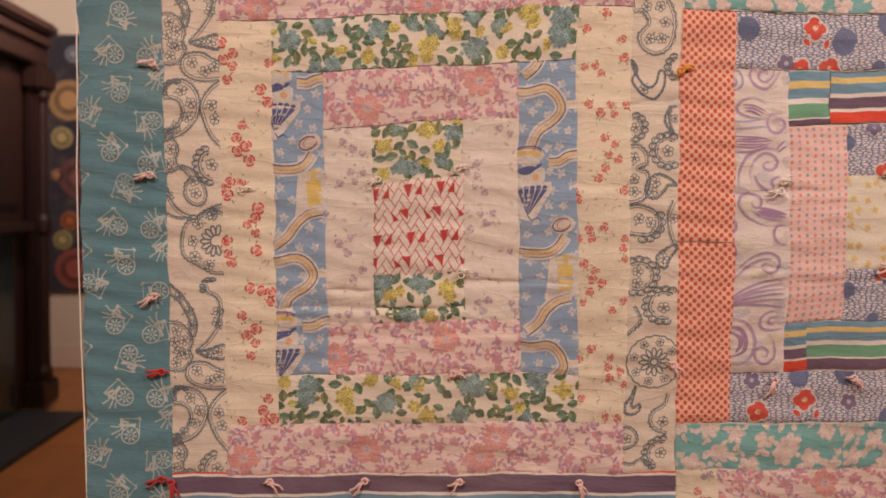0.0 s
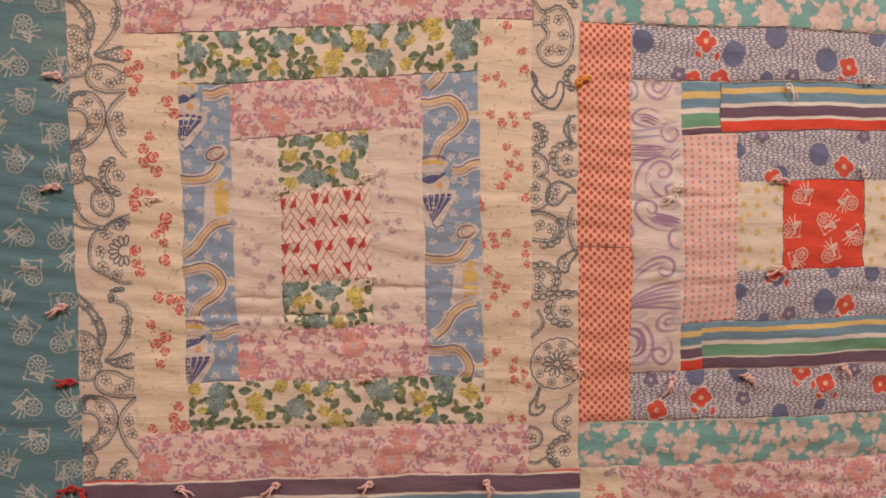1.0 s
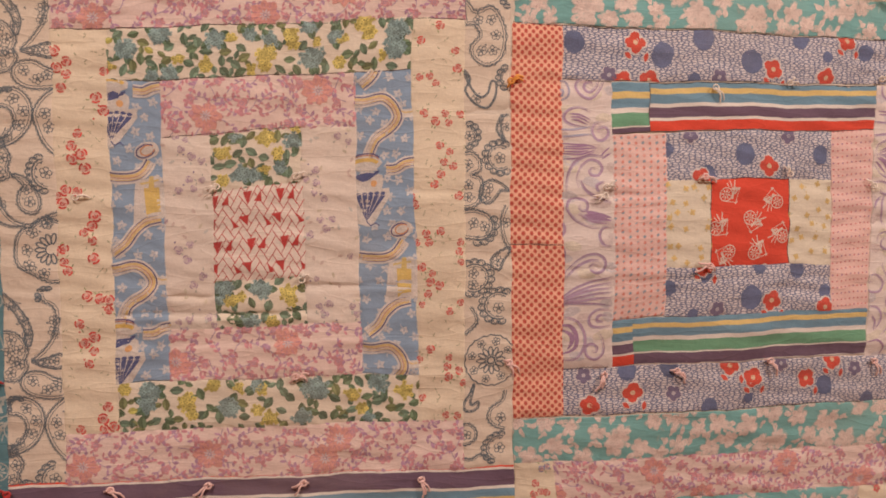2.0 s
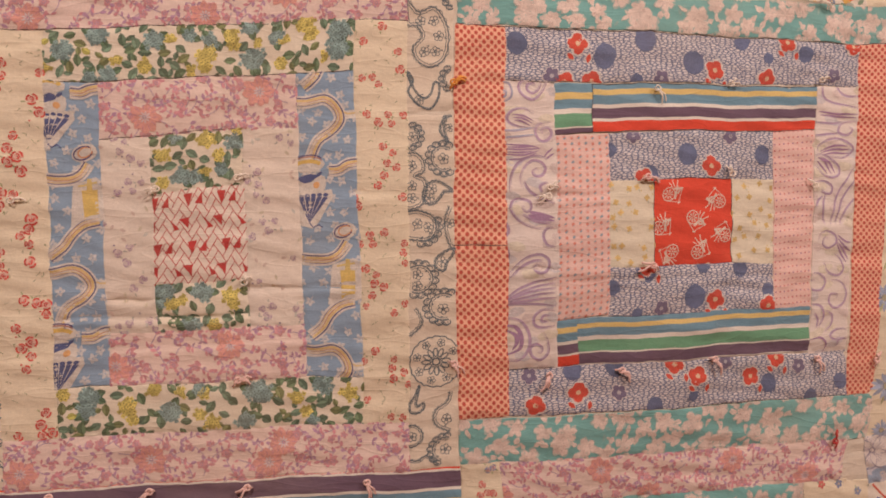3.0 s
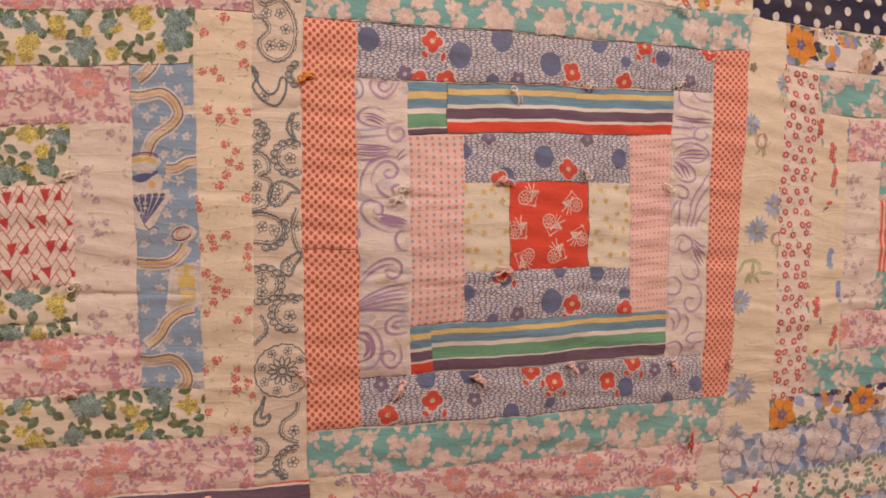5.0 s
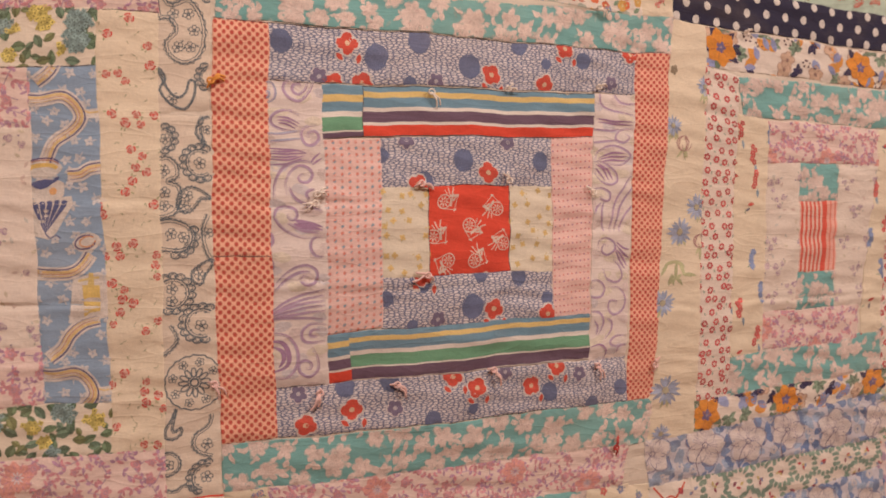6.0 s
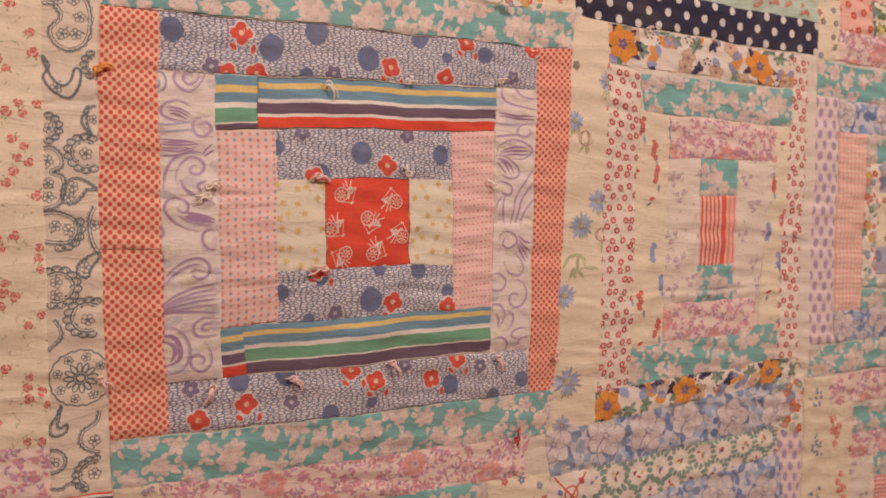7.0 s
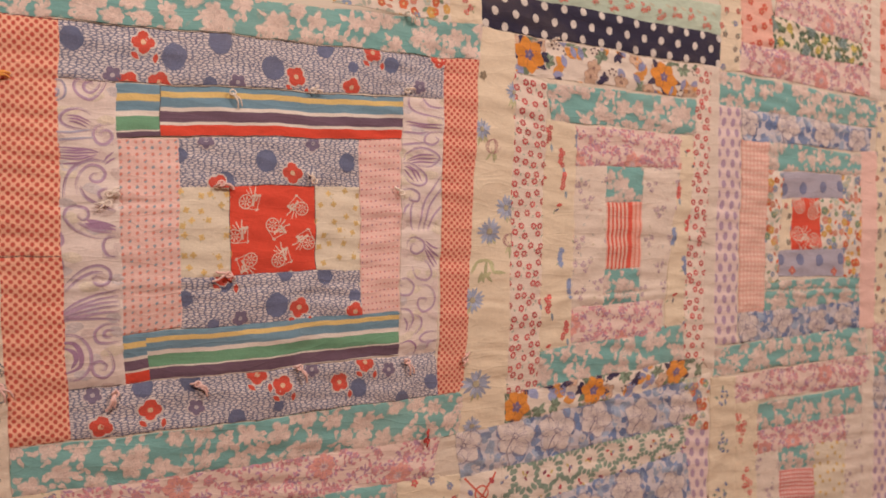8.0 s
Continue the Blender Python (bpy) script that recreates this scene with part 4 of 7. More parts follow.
def print_green(ink, blues=None, yellows=None, leaves=None):
    g = ink.rng
    if blues is None:
        spots = [(x * 1000, y * 1000) for x, y in ink.scatter(0.0225, 0.25)]
        blues = [(x, y, g.uniform(8, 11)) for x, y in spots[0::3]]
        yellows = [(x, y, g.uniform(5, 8)) for x, y in spots[1::3]]
        leaves = [(x * 1000, y * 1000) for x, y in ink.scatter(0.0135, 0.35)]
    heads = [(s, t, r) for s, t, r in blues + yellows]
    for x, y in ink.scatter(0.0115, 0.35):
        if all(math.hypot(x * 1000 - s, y * 1000 - t) > r + 2.5 for s, t, r in heads) and all(math.hypot(x * 1000 - s, y * 1000 - t) > 7.5 for s, t in leaves):
            leaves = leaves + [(x * 1000, y * 1000)]
    for s, t in leaves:
        a = g.uniform(0, TAU)
        shade = g.choice(((0.125, 0.185, 0.095), (0.105, 0.165, 0.10), (0.15, 0.23, 0.15), (0.18, 0.20, 0.08)))
        shaded_leaf(ink, s / 1000, t / 1000, g.uniform(0.0100, 0.0130), g.uniform(0.0064, 0.0084), a, ink.tint(shade, 0.2))
        if g.random() < 0.7:
            shaded_leaf(ink, s / 1000 + 0.007 * math.cos(a + 1.5), t / 1000 + 0.007 * math.sin(a + 1.5), g.uniform(0.007, 0.009), 0.005, a + 1.2, ink.tint(shade, 0.2))
    for s, t, r in blues:
        for q in range(3):
            a = g.uniform(0, TAU)
            shaded_leaf(ink, s / 1000 + r * 0.0009 * math.cos(a), t / 1000 + r * 0.0009 * math.sin(a), 0.010, 0.0070, a, ink.tint((0.10, 0.165, 0.09), 0.2))
        hydrangea(ink, s / 1000, t / 1000, r / 1050, LEAF_BLUE, (0.07, 0.10, 0.10))
    for s, t, r in yellows:
        if r < 5:
            shaded_leaf(ink, s / 1000, t / 1000, 0.009, 0.0062, g.uniform(0, TAU), (0.46, 0.42, 0.10), 2)
        else:
            hydrangea(ink, s / 1000, t / 1000, r / 1050, LEAF_YELLOW, (0.16, 0.13, 0.04))


def ribbon_band(ink, pts):
    """A winding ribbon, white edged, with ochre, rust and dark blue lines."""
    n = []
    for i in range(len(pts) - 1):
        for q in range(4):
            f = q / 4
            a, b, c, d = pts[max(0, i - 1)], pts[i], pts[i + 1], pts[min(len(pts) - 1, i + 2)]
            n.append(tuple(0.5 * (2 * b[k] + (c[k] - a[k]) * f + (2 * a[k] - 5 * b[k] + 4 * c[k] - d[k]) * f * f + (3 * b[k] - a[k] - 3 * c[k] + d[k]) * f ** 3) for k in (0, 1)))
    n.append(pts[-1])

    def shifted(o):
        out = []
        for i, p in enumerate(n):
            a, b = n[max(0, i - 1)], n[min(len(n) - 1, i + 1)]
            dx, dy = b[0] - a[0], b[1] - a[1]
            k = math.hypot(dx, dy) or 1
            out.append((p[0] - dy / k * o, p[1] + dx / k * o))
        return out
    for o in (-0.0040, -0.0013, 0.0013, 0.0040):
        ink.line(shifted(o), 0.0032, (0.77, 0.69, 0.61), 2)
    ink.line(shifted(-0.0034), 0.0012, (0.13, 0.11, 0.22), 4)
    ink.line(shifted(-0.0014), 0.0020, (0.80, 0.57, 0.24), 3)
    ink.line(shifted(0.0004), 0.0012, (0.66, 0.36, 0.20), 4, True)
    ink.line(shifted(0.0022), 0.0010, (0.76, 0.52, 0.22), 4, True)
    ink.line(shifted(0.0033), 0.0008, (0.22, 0.18, 0.28), 4, True)


def print_ribbon(ink):
    w, g = ink.w, ink.rng
    cream, navy = (0.76, 0.68, 0.59), (0.095, 0.115, 0.26)
    for x, y in ink.scatter(0.0150, 0.25):
        a = g.uniform(0, TAU)
        for q in range(4):
            ink.leaf(x, y, g.uniform(0.0038, 0.0052), 0.0030, a + q * 1.35, ink.tint((0.66, 0.63, 0.60), 0.06), 0)
        ink.leaf(x, y, 0.0062, 0.0014, a - 1.2, (0.60, 0.60, 0.60), 0)
        ink.blob(x, y, 0.0008, (0.34, 0.42, 0.55), 1, n=5)
    wide = w > 0.047
    dx, start, period = (0.0, -0.2236, 0.2236) if wide else (-0.005, -0.2848, 0.2110)
    for n in range(3):
        def at(*pts):
            return [(p / 1000 + dx, (q * period / 0.2236) / 1000 + start + n * period) for p, q in pts]
        # winding ribbons
        ribbon_band(ink, at((46, 205), (34, 208), (24, 217), (17, 228), (6, 237)))
        ribbon_band(ink, at((-6, 25), (8, 27), (24, 24), (34, 31), (38, 42), (32, 51), (17, 61), (11, 76)))
        ink.line(at((36, 35), (43, 40), (60, 39)), 0.0075, cream, 1)
        ink.line(at((38, 36), (45, 39), (60, 38)), 0.0016, (0.78, 0.58, 0.28), 3)
        ribbon_band(ink, at((27, 88), (36, 88), (44, 84), (58, 82)))
        ribbon_band(ink, at((-6, 164), (8, 167), (23, 167), (33, 162), (40, 152)))
        # balloon-like hat, and a figure of plain shapes below
        (x, y), = at((9, 82))
        ink.blob(x, y, 0.0150, cream, 2, 0.0072, 0, 12, 0.06)
        ink.arc(x, y + 0.001, 0.0105, 3.3, 6.1, 0.0034, (0.78, 0.52, 0.14), 4, 10, 0.0045)
        ink.arc(x, y - 0.002, 0.0118, 3.3, 6.1, 0.0010, (0.50, 0.22, 0.16), 5, 10, 0.0055)
        ink.arc(x, y - 0.0035, 0.0122, 3.4, 6.0, 0.0011, (0.12, 0.08, 0.20), 5, 10, 0.0055)
        (x, y), = at((9, 95))
        ink.blob(x + 0.002, y + 0.004, 0.0135, cream, 2, 0.0105, 0, 12, 0.08)
        ink.blob(x - 0.001, y - 0.001, 0.0085, navy, 4, 0.0036, -0.15, 10, 0.25)
        ink.leaf(x + 0.006, y - 0.002, 0.0075, 0.0030, -0.6, navy, 4)
        ink.blob(x + 0.0065, y + 0.0048, 0.0030, (0.82, 0.44, 0.18), 5, n=9)
        # parasol: pale ground, dark canopy with light ribs and a scalloped rim, crooked stick
        tip, left, right = at((8, 134), (-1, 112), (26, 112))
        ink.poly([(left[0] - 0.003, left[1] - 0.006), (right[0] + 0.003, right[1] - 0.007), (right[0] + 0.004, right[1]), (tip[0] + 0.008, tip[1]), (tip[0] + 0.002, tip[1] + 0.005), (tip[0] - 0.008, tip[1] + 0.002)], cream, 3)
        for k in range(5):
            p = [(left[0] + (right[0] - left[0]) * f, left[1] + (right[1] - left[1]) * f - 0.0016 * math.sin(math.pi * f)) for f in (k / 5 + 0.018, (k + 1) / 5 - 0.018)]
            ink.poly([tip, p[0], p[1]], navy, 4)
            ink.blob((p[0][0] + p[1][0]) / 2, p[0][1] - 0.0016, 0.0024, navy, 4, 0.0017, 0, 8, 0.05)
        ink.line([tip, (tip[0] + 0.003, tip[1] + 0.004), (tip[0] + 0.008, tip[1] + 0.0015), (tip[0] + 0.011, tip[1] + 0.004)], 0.0012, navy, 4)
        # looped heart
        (x, y), = at((37.7, 142.5))
        ink.blob(x, y, 0.0110, cream, 2, 0.0075, -0.4, 12, 0.05)
        ink.arc(x - 0.001, y, 0.0082, 0.4, 5.9, 0.0013, (0.12, 0.10, 0.22), 4, 14, 0.0052, -0.4)
        ink.arc(x + 0.0008, y - 0.0006, 0.0062, 0.3, 6.0, 0.0013, (0.72, 0.36, 0.18), 4, 14, 0.0040, -0.4)
        # yellow castle on its pale ground
        (x, y), = at((39.6, 186))
        ink.poly([(x - 0.013, y - 0.014), (x + 0.006, y - 0.020), (x + 0.014, y - 0.014), (x + 0.014, y + 0.016), (x - 0.004, y + 0.022), (x - 0.017, y + 0.022)], cream, 1)
        ink.poly([(x - 0.006, y - 0.009), (x + 0.007, y - 0.009), (x + 0.0065, y + 0.012), (x - 0.0015, y + 0.013), (x - 0.0055, y + 0.017)], (0.78, 0.56, 0.17), 2)
        ink.poly([(x - 0.001, y - 0.019), (x + 0.0025, y - 0.019), (x + 0.0030, y - 0.009), (x - 0.002, y - 0.009)], (0.78, 0.58, 0.20), 2)
        ink.line([(x - 0.009, y - 0.0125), (x + 0.007, y - 0.0155)], 0.0018, (0.78, 0.60, 0.24), 2)


def print_lavender(ink, spots=None):
    g = ink.rng
    spots = spots or [(x * 1000 + i, y * 1000 + j) for x, y in ink.scatter(0.036, 0.25) for i, j in ((0, 0), (9, -2), (4, 7))]
    for s, t in spots:
        x, y, r = s / 1000, t / 1000, g.uniform(0.0026, 0.0040)
        ink.blob(x, y, r * 0.9, ink.tint((0.72, 0.58, 0.54), 0.04), 0, r * 0.8, 0, 9, 0.2)
        a = g.uniform(0, TAU)
        for k in range(3):
            b = a + 2.1 * k
            ink.arc(x, y, r * g.uniform(0.78, 0.95), b - 0.75, b + 0.75, r * 0.24, ink.tint((0.46, 0.30, 0.42), 0.15), 2, 6, taper=True)
        ink.arc(x, y, r * 0.40, a, a + 3.6, r * 0.22, ink.tint((0.42, 0.25, 0.38), 0.15), 2, 6)
        if g.random() < 0.5:
            ink.blob(x + g.uniform(-0.008, 0.008), y + g.uniform(-0.008, 0.008), 0.0009, (0.30, 0.22, 0.32), 0, n=5)
        sprig_leaves(ink, x, y, r, 1, (0.52, 0.50, 0.42))
    for x, y in ink.scatter(0.014, 0.4):
        if g.random() < 0.4:
            ink.leaf(x, y, 0.0055, 0.0026, g.uniform(0, 6), g.choice(((0.72, 0.62, 0.46), (0.66, 0.62, 0.54), (0.74, 0.57, 0.48))))


def print_lattice(ink):
    """Red herringbone of slanted bars, with pairs of solid little sails."""
    w, h, c = ink.w, ink.h, (0.58, 0.050, 0.045)
    a, e1, e2 = 0.0066, (0.54, 0.84), (-0.54, 0.84)

    def at(p, q):
        return w * 0.5 + a * (p * e1[0] + q * e2[0]), a * (p * e1[1] + q * e2[1])
    for n in range(-4, 18):
        for m in range(-6, 7):
            p, q = n + 2 * m, n - 2 * m
            for bar in (((0, 0), (2, 0), (2, 1), (0, 1)), ((0, 1), (1, 1), (1, 3), (0, 3))):
                ring = [at(p + i, q + j) for i, j in bar]
                ink.line([ring[0], ring[1]], 0.00062, c, 0)
                ink.line([ring[0], ring[3]], 0.00062, c, 0)
    px, py = 0.0287, h / 4.05
    for k in range(4):
        for i in range(-1, 4):
            x, y = i * px + (0.0058 if k % 2 == 0 else 0.0225) + 0.0022 * (k // 2), (k + 0.47) * py
            if k % 2 == 0:
                sails = ((-7.4, -4.4), (0, -4.8), (-4.6, 6.0)), ((7.4, -5.2), (6.8, 4.2), (0.8, 3.6))
            else:
                sails = ((-7.4, -3.4), (-4.4, 4.8), (-0.4, 3.8)), ((-1.0, -4.4), (6.8, -4.8), (6.4, 4.0))
            for sail in sails:
                ink.poly([(x + p / 920, y + q / 920) for p, q in sail], c, 2)


def pebble_marks(ink, dots, reds, plums):
    for u, v, r in dots:
        ink.blob(u * ink.w, v * ink.h, r, ink.tint((0.15, 0.18, 0.30), 0.08), 0, r * 1.05, 0, 18, 0.05)
    for u, v, turn in reds:
        x, y = u * ink.w, v * ink.h
        ink.flower(x, y, 0.0108, 4, (0.76, 0.68, 0.62), 1, None, turn, 0.66)
        ink.flower(x, y, 0.0094, 4, (0.70, 0.085, 0.050), 3, (0.80, 0.55, 0.36), turn, 0.62)
        for s in (1, -1):
            if ink.rng.random() < 0.85:
                lx, ly, a = x + s * 0.011, y + 0.008, s * 0.5 + 1.2
                ink.leaf(lx, ly, 0.0105, 0.0064, a, (0.76, 0.68, 0.62), 1)
                ink.leaf(lx + 0.0010 * math.cos(a), ly + 0.0010 * math.sin(a), 0.0085, 0.0046, a, (0.70, 0.085, 0.050), 3)
    for u, v in plums:
        ink.flower(u * ink.w, v * ink.h, 0.0085, 5, (0.70, 0.62, 0.60), 1, None, 0.4, 0.55)
        ink.flower(u * ink.w, v * ink.h, 0.0076, 5, (0.21, 0.17, 0.26), 3, (0.55, 0.5, 0.52), 0.4, 0.5)


def stroke(ink, spots, width=1.6, color=(0.49, 0.33, 0.45), twin=True):
    """A brushed line through a few spots, millimetres, full in the middle and fine at both ends, with a fainter line beside it."""
    course = smooth([(x / 1000, y / 1000) for x, y in spots], False, 6)
    ink.line(course, width / 1000, ink.tint(color, 0.12), 2, True)
    if twin:
        ink.line(beside(course, width * 0.0007), width * 0.0006, (0.56, 0.44, 0.56), 1, True)


DEEP, SKY = (0.42, 0.25, 0.39), (0.43, 0.44, 0.56)


def print_swirl(ink):
    for x, y in ink.scatter(0.022, 0.4):
        ink.blob(x, y, ink.rng.uniform(0.005, 0.011), ink.rng.choice(((0.79, 0.69, 0.55), (0.71, 0.64, 0.63), (0.77, 0.63, 0.58))), 0, 0.0045, ink.rng.uniform(-0.4, 0.4), 12, 0.15)
    if ink.cut.c[0][0] > 0.5:
        print_tulips(ink)
        return
    for spots in ([(40.9, -1.7), (36.6, 8.7), (27.6, 17.4), (18.3, 15.1), (14.2, 7.7), (16.7, 1.3), (22.8, -1.4)], [(35.6, -1.4), (33.6, 6.7), (26.9, 11.8), (22.0, 8.3), (23.1, 3.0), (28.3, 1.7), (29.8, 5.1)],
                  [(27.5, 30.5), (18.2, 26.6), (8.7, 28.2), (3.4, 33.6), (5.4, 38.8), (13.6, 42.0), (24.2, 43.3)], [(43.0, 38.4), (32.6, 39.8), (28.7, 46.3), (30.9, 53.8), (37.2, 54.6), (42.5, 49.0), (39.8, 43.8), (34.6, 45.0), (35.4, 49.3)],
                  [(14.2, 99.4), (12.5, 87.9), (15.9, 78.4), (23.3, 72.9), (31.8, 74.8), (36.0, 81.0), (32.5, 87.5), (26.2, 87.6), (23.3, 83.4), (26.6, 80.2), (29.7, 82.2)], [(2.8, 101.7), (4.1, 86.0), (10.8, 74.3), (23.3, 68.8), (39.4, 70.3)],
                  [(-4.0, 79.9), (-2.0, 86.1), (-4.4, 92.5)]):
        stroke(ink, spots, 1.9)
    for spots in ([(-3.9, 1.8), (5.4, 2.9), (8.4, 10.3), (5.8, 17.8), (-4.6, 21.8)], [(-4.5, 9.9), (2.7, 10.6), (1.6, 15.9), (-4.6, 16.8)], [(-4.5, 46.3), (11.3, 45.6), (27.4, 42.7)], [(-4.5, 53.3), (11.1, 51.3), (29.1, 49.5)]):
        stroke(ink, spots, 1.4, SKY)
    for spots in ([(7.5, 31.8), (16.8, 32.7), (27.3, 36.9)], [(8.5, 34.5), (16.8, 35.2), (26.3, 39.4)], [(9.5, 36.7), (15.8, 37.8), (24.2, 41.6)], [(30.8, 62.2), (17.3, 59.4), (-4.8, 59.2)], [(30.8, 62.6), (15.0, 63.1), (-4.8, 63.3)],
                  [(29.7, 64.3), (14.9, 68.0), (-4.6, 67.8)], [(27.6, 66.5), (12.9, 71.5), (-4.6, 73.2)], [(23.4, 60.8), (13.1, 61.0), (0.5, 61.5)], [(23.3, 65.0), (12.9, 65.7), (0.5, 66.0)], [(34.0, 70.5), (37.3, 66.1), (42.6, 61.8)], [(35.1, 72.6), (39.5, 69.2), (43.8, 67.0)]):
        stroke(ink, spots, 1.7, DEEP, False)
    for spots in ([(41.1, 136.7), (24.6, 134.5), (11.3, 127.9), (3.1, 117.8), (4.7, 109.9), (12.6, 107.6), (20.5, 109.7), (22.1, 116.5), (17.8, 119.9), (13.3, 116.6), (15.4, 112.7)], [(16.3, 90.6), (22.6, 101.8), (43.0, 112.8)], [(37.4, 93.6), (30.6, 97.1), (33.0, 102.7)],
                  [(-8.0, 128.0), (-0.0, 129.1), (2.2, 136.9), (-2.6, 142.5), (-8.3, 143.6)], [(-6.3, 148.1), (-0.3, 152.6), (-0.6, 161.6), (-7.3, 167.2)], [(44.0, 135.1), (36.0, 136.8), (33.4, 143.6), (36.6, 150.4), (43.5, 152.0)],
                  [(-5.4, 184.2), (4.0, 169.5), (15.3, 160.6), (28.8, 158.3), (36.7, 164.0), (35.7, 173.2), (27.7, 176.1), (22.4, 171.5), (25.4, 167.4), (29.9, 169.2)], [(-0.5, 179.7), (10.7, 168.5), (22.1, 164.0), (31.1, 164.0)],
                  [(44.7, 210.4), (31.7, 210.0), (24.5, 215.6), (26.5, 223.2), (34.7, 225.4), (45.2, 223.8)], [(40.1, 214.9), (33.1, 215.4), (32.2, 219.4), (38.1, 220.3)]):
        stroke(ink, spots, 1.9)
    for spots in ([(-5.4, 213.7), (11.1, 217.6), (20.8, 229.6), (21.0, 243.6), (11.6, 254.7), (-2.3, 254.6)], [(32.4, 227.6), (38.3, 237.2), (38.7, 249.0), (30.5, 255.7), (22.1, 251.7), (21.4, 243.6), (27.9, 240.3), (33.1, 244.1), (31.5, 248.7), (26.8, 248.0)], [(40.9, 132.2), (26.8, 128.9), (13.3, 122.2)]):
        stroke(ink, spots, 2.0)
    for spots in ([(-5.3, 199.9), (13.1, 186.7), (44.1, 179.5)], [(-5.2, 200.6), (15.2, 190.1), (44.1, 184.4)], [(-5.2, 201.1), (15.2, 192.8), (44.0, 189.1)], [(-5.2, 201.5), (15.2, 196.4), (43.9, 192.8)], [(-5.2, 202.0), (17.6, 199.7), (44.0, 197.9)], [(-5.2, 202.5), (15.4, 202.4), (44.5, 205.7)]):
        stroke(ink, spots, 1.7)
    for spots in ([(20.1, 119.4), (27.9, 122.1), (43.8, 126.5)], [(18.9, 122.2), (27.9, 125.5), (43.8, 129.2)], [(-5.9, 221.8), (6.7, 223.3), (13.3, 232.8), (11.7, 244.4), (-2.4, 249.5)], [(-0.0, 226.6), (8.0, 231.5), (9.2, 238.5), (4.7, 245.3)]):
        stroke(ink, spots, 4.2, DEEP, False)


def print_tulips(ink):
    for spots in ([(7.1, -1.4), (10.7, 12.9), (46.5, 20.8)], [(22.7, -1.4), (29.7, 7.8), (46.2, 9.1)], [(-1.1, 34.9), (16.3, 36.4), (29.3, 34.3)], [(46.3, 34.8), (29.2, 36.6), (25.0, 44.4), (33.7, 48.0), (39.7, 43.7), (35.0, 40.2)], [(-3.1, 48.3), (11.4, 47.4), (26.2, 45.6)],
                  [(1.9, 66.1), (6.8, 56.2), (23.7, 51.1), (39.4, 58.1), (41.9, 64.8), (30.7, 71.2), (9.4, 68.5)], [(-0.7, 68.2), (9.4, 67.4), (25.9, 77.8), (28.9, 86.8), (20.6, 91.0), (8.0, 86.2), (1.1, 77.0)], [(-0.4, 95.2), (11.1, 93.3), (20.1, 98.8), (18.1, 106.5), (8.9, 105.0), (9.8, 100.6)],
                  [(19.8, 137.7), (25.1, 108.9), (48.2, 78.5)], [(25.3, 137.9), (30.8, 113.6), (50.0, 89.6)], [(30.8, 138.2), (36.0, 122.7), (51.8, 107.6)], [(13.1, 137.4), (8.5, 119.5), (12.9, 106.3)], [(0.5, 119.2), (4.0, 112.6), (9.4, 108.4)]):
        stroke(ink, spots, 1.7)
    for spots in ([(2.6, 24.9), (20.5, 27.0), (44.9, 27.5)], [(4.0, 28.3), (21.1, 29.6), (43.1, 31.0)], [(5.9, 64.4), (21.6, 58.8), (35.7, 59.2)], [(5.7, 65.7), (22.6, 62.5), (39.0, 63.0)], [(9.4, 67.4), (23.0, 66.1), (38.6, 66.9)], [(3.2, 70.5), (11.6, 75.1), (19.7, 87.6)], [(5.6, 69.5), (17.0, 76.4), (23.7, 86.6)],
                  [(2.6, 73.8), (8.5, 79.5), (14.6, 86.3)], [(28.4, 147.9), (36.5, 155.0), (44.4, 157.6)], [(28.5, 151.3), (37.2, 160.7), (47.1, 167.0)], [(27.0, 154.6), (37.4, 165.3), (44.5, 174.7)], [(27.1, 156.9), (35.2, 168.7), (41.3, 176.8)], [(0.3, 250.2), (11.4, 248.6), (19.9, 256.2), (18.3, 265.6)]):
        stroke(ink, spots, 2.1, DEEP, False)
    for spots in ([(6.5, 153.7), (7.6, 145.9), (15.6, 143.3), (25.6, 147.8), (27.0, 155.7), (18.5, 161.0), (10.8, 156.2), (13.2, 149.5), (18.8, 152.0)], [(13.6, 172.1), (18.9, 183.6), (30.6, 188.7), (37.1, 183.4), (33.3, 173.1), (24.9, 165.9)], [(-4.7, 185.7), (7.6, 184.1), (16.8, 192.6), (11.5, 201.2), (0.3, 200.6), (-2.0, 192.7), (4.5, 190.8)],
                  [(17.4, 193.0), (33.8, 194.6), (41.4, 205.1), (38.9, 217.6), (27.2, 221.4), (20.0, 214.2), (21.5, 206.3), (30.2, 207.9), (29.7, 212.5)], [(-2.8, 214.0), (9.9, 217.0), (15.5, 228.7), (9.1, 239.6)], [(15.7, 221.8), (25.1, 227.0), (26.0, 236.2), (17.3, 244.6)], [(44.4, 244.0), (31.5, 243.2), (24.3, 248.4), (30.3, 252.2), (36.0, 250.3)],
                  [(45.2, 253.2), (35.0, 253.6), (33.9, 259.5)], [(3.2, 223.3), (8.7, 230.6), (7.7, 238.4)]):
        stroke(ink, spots, 1.7)


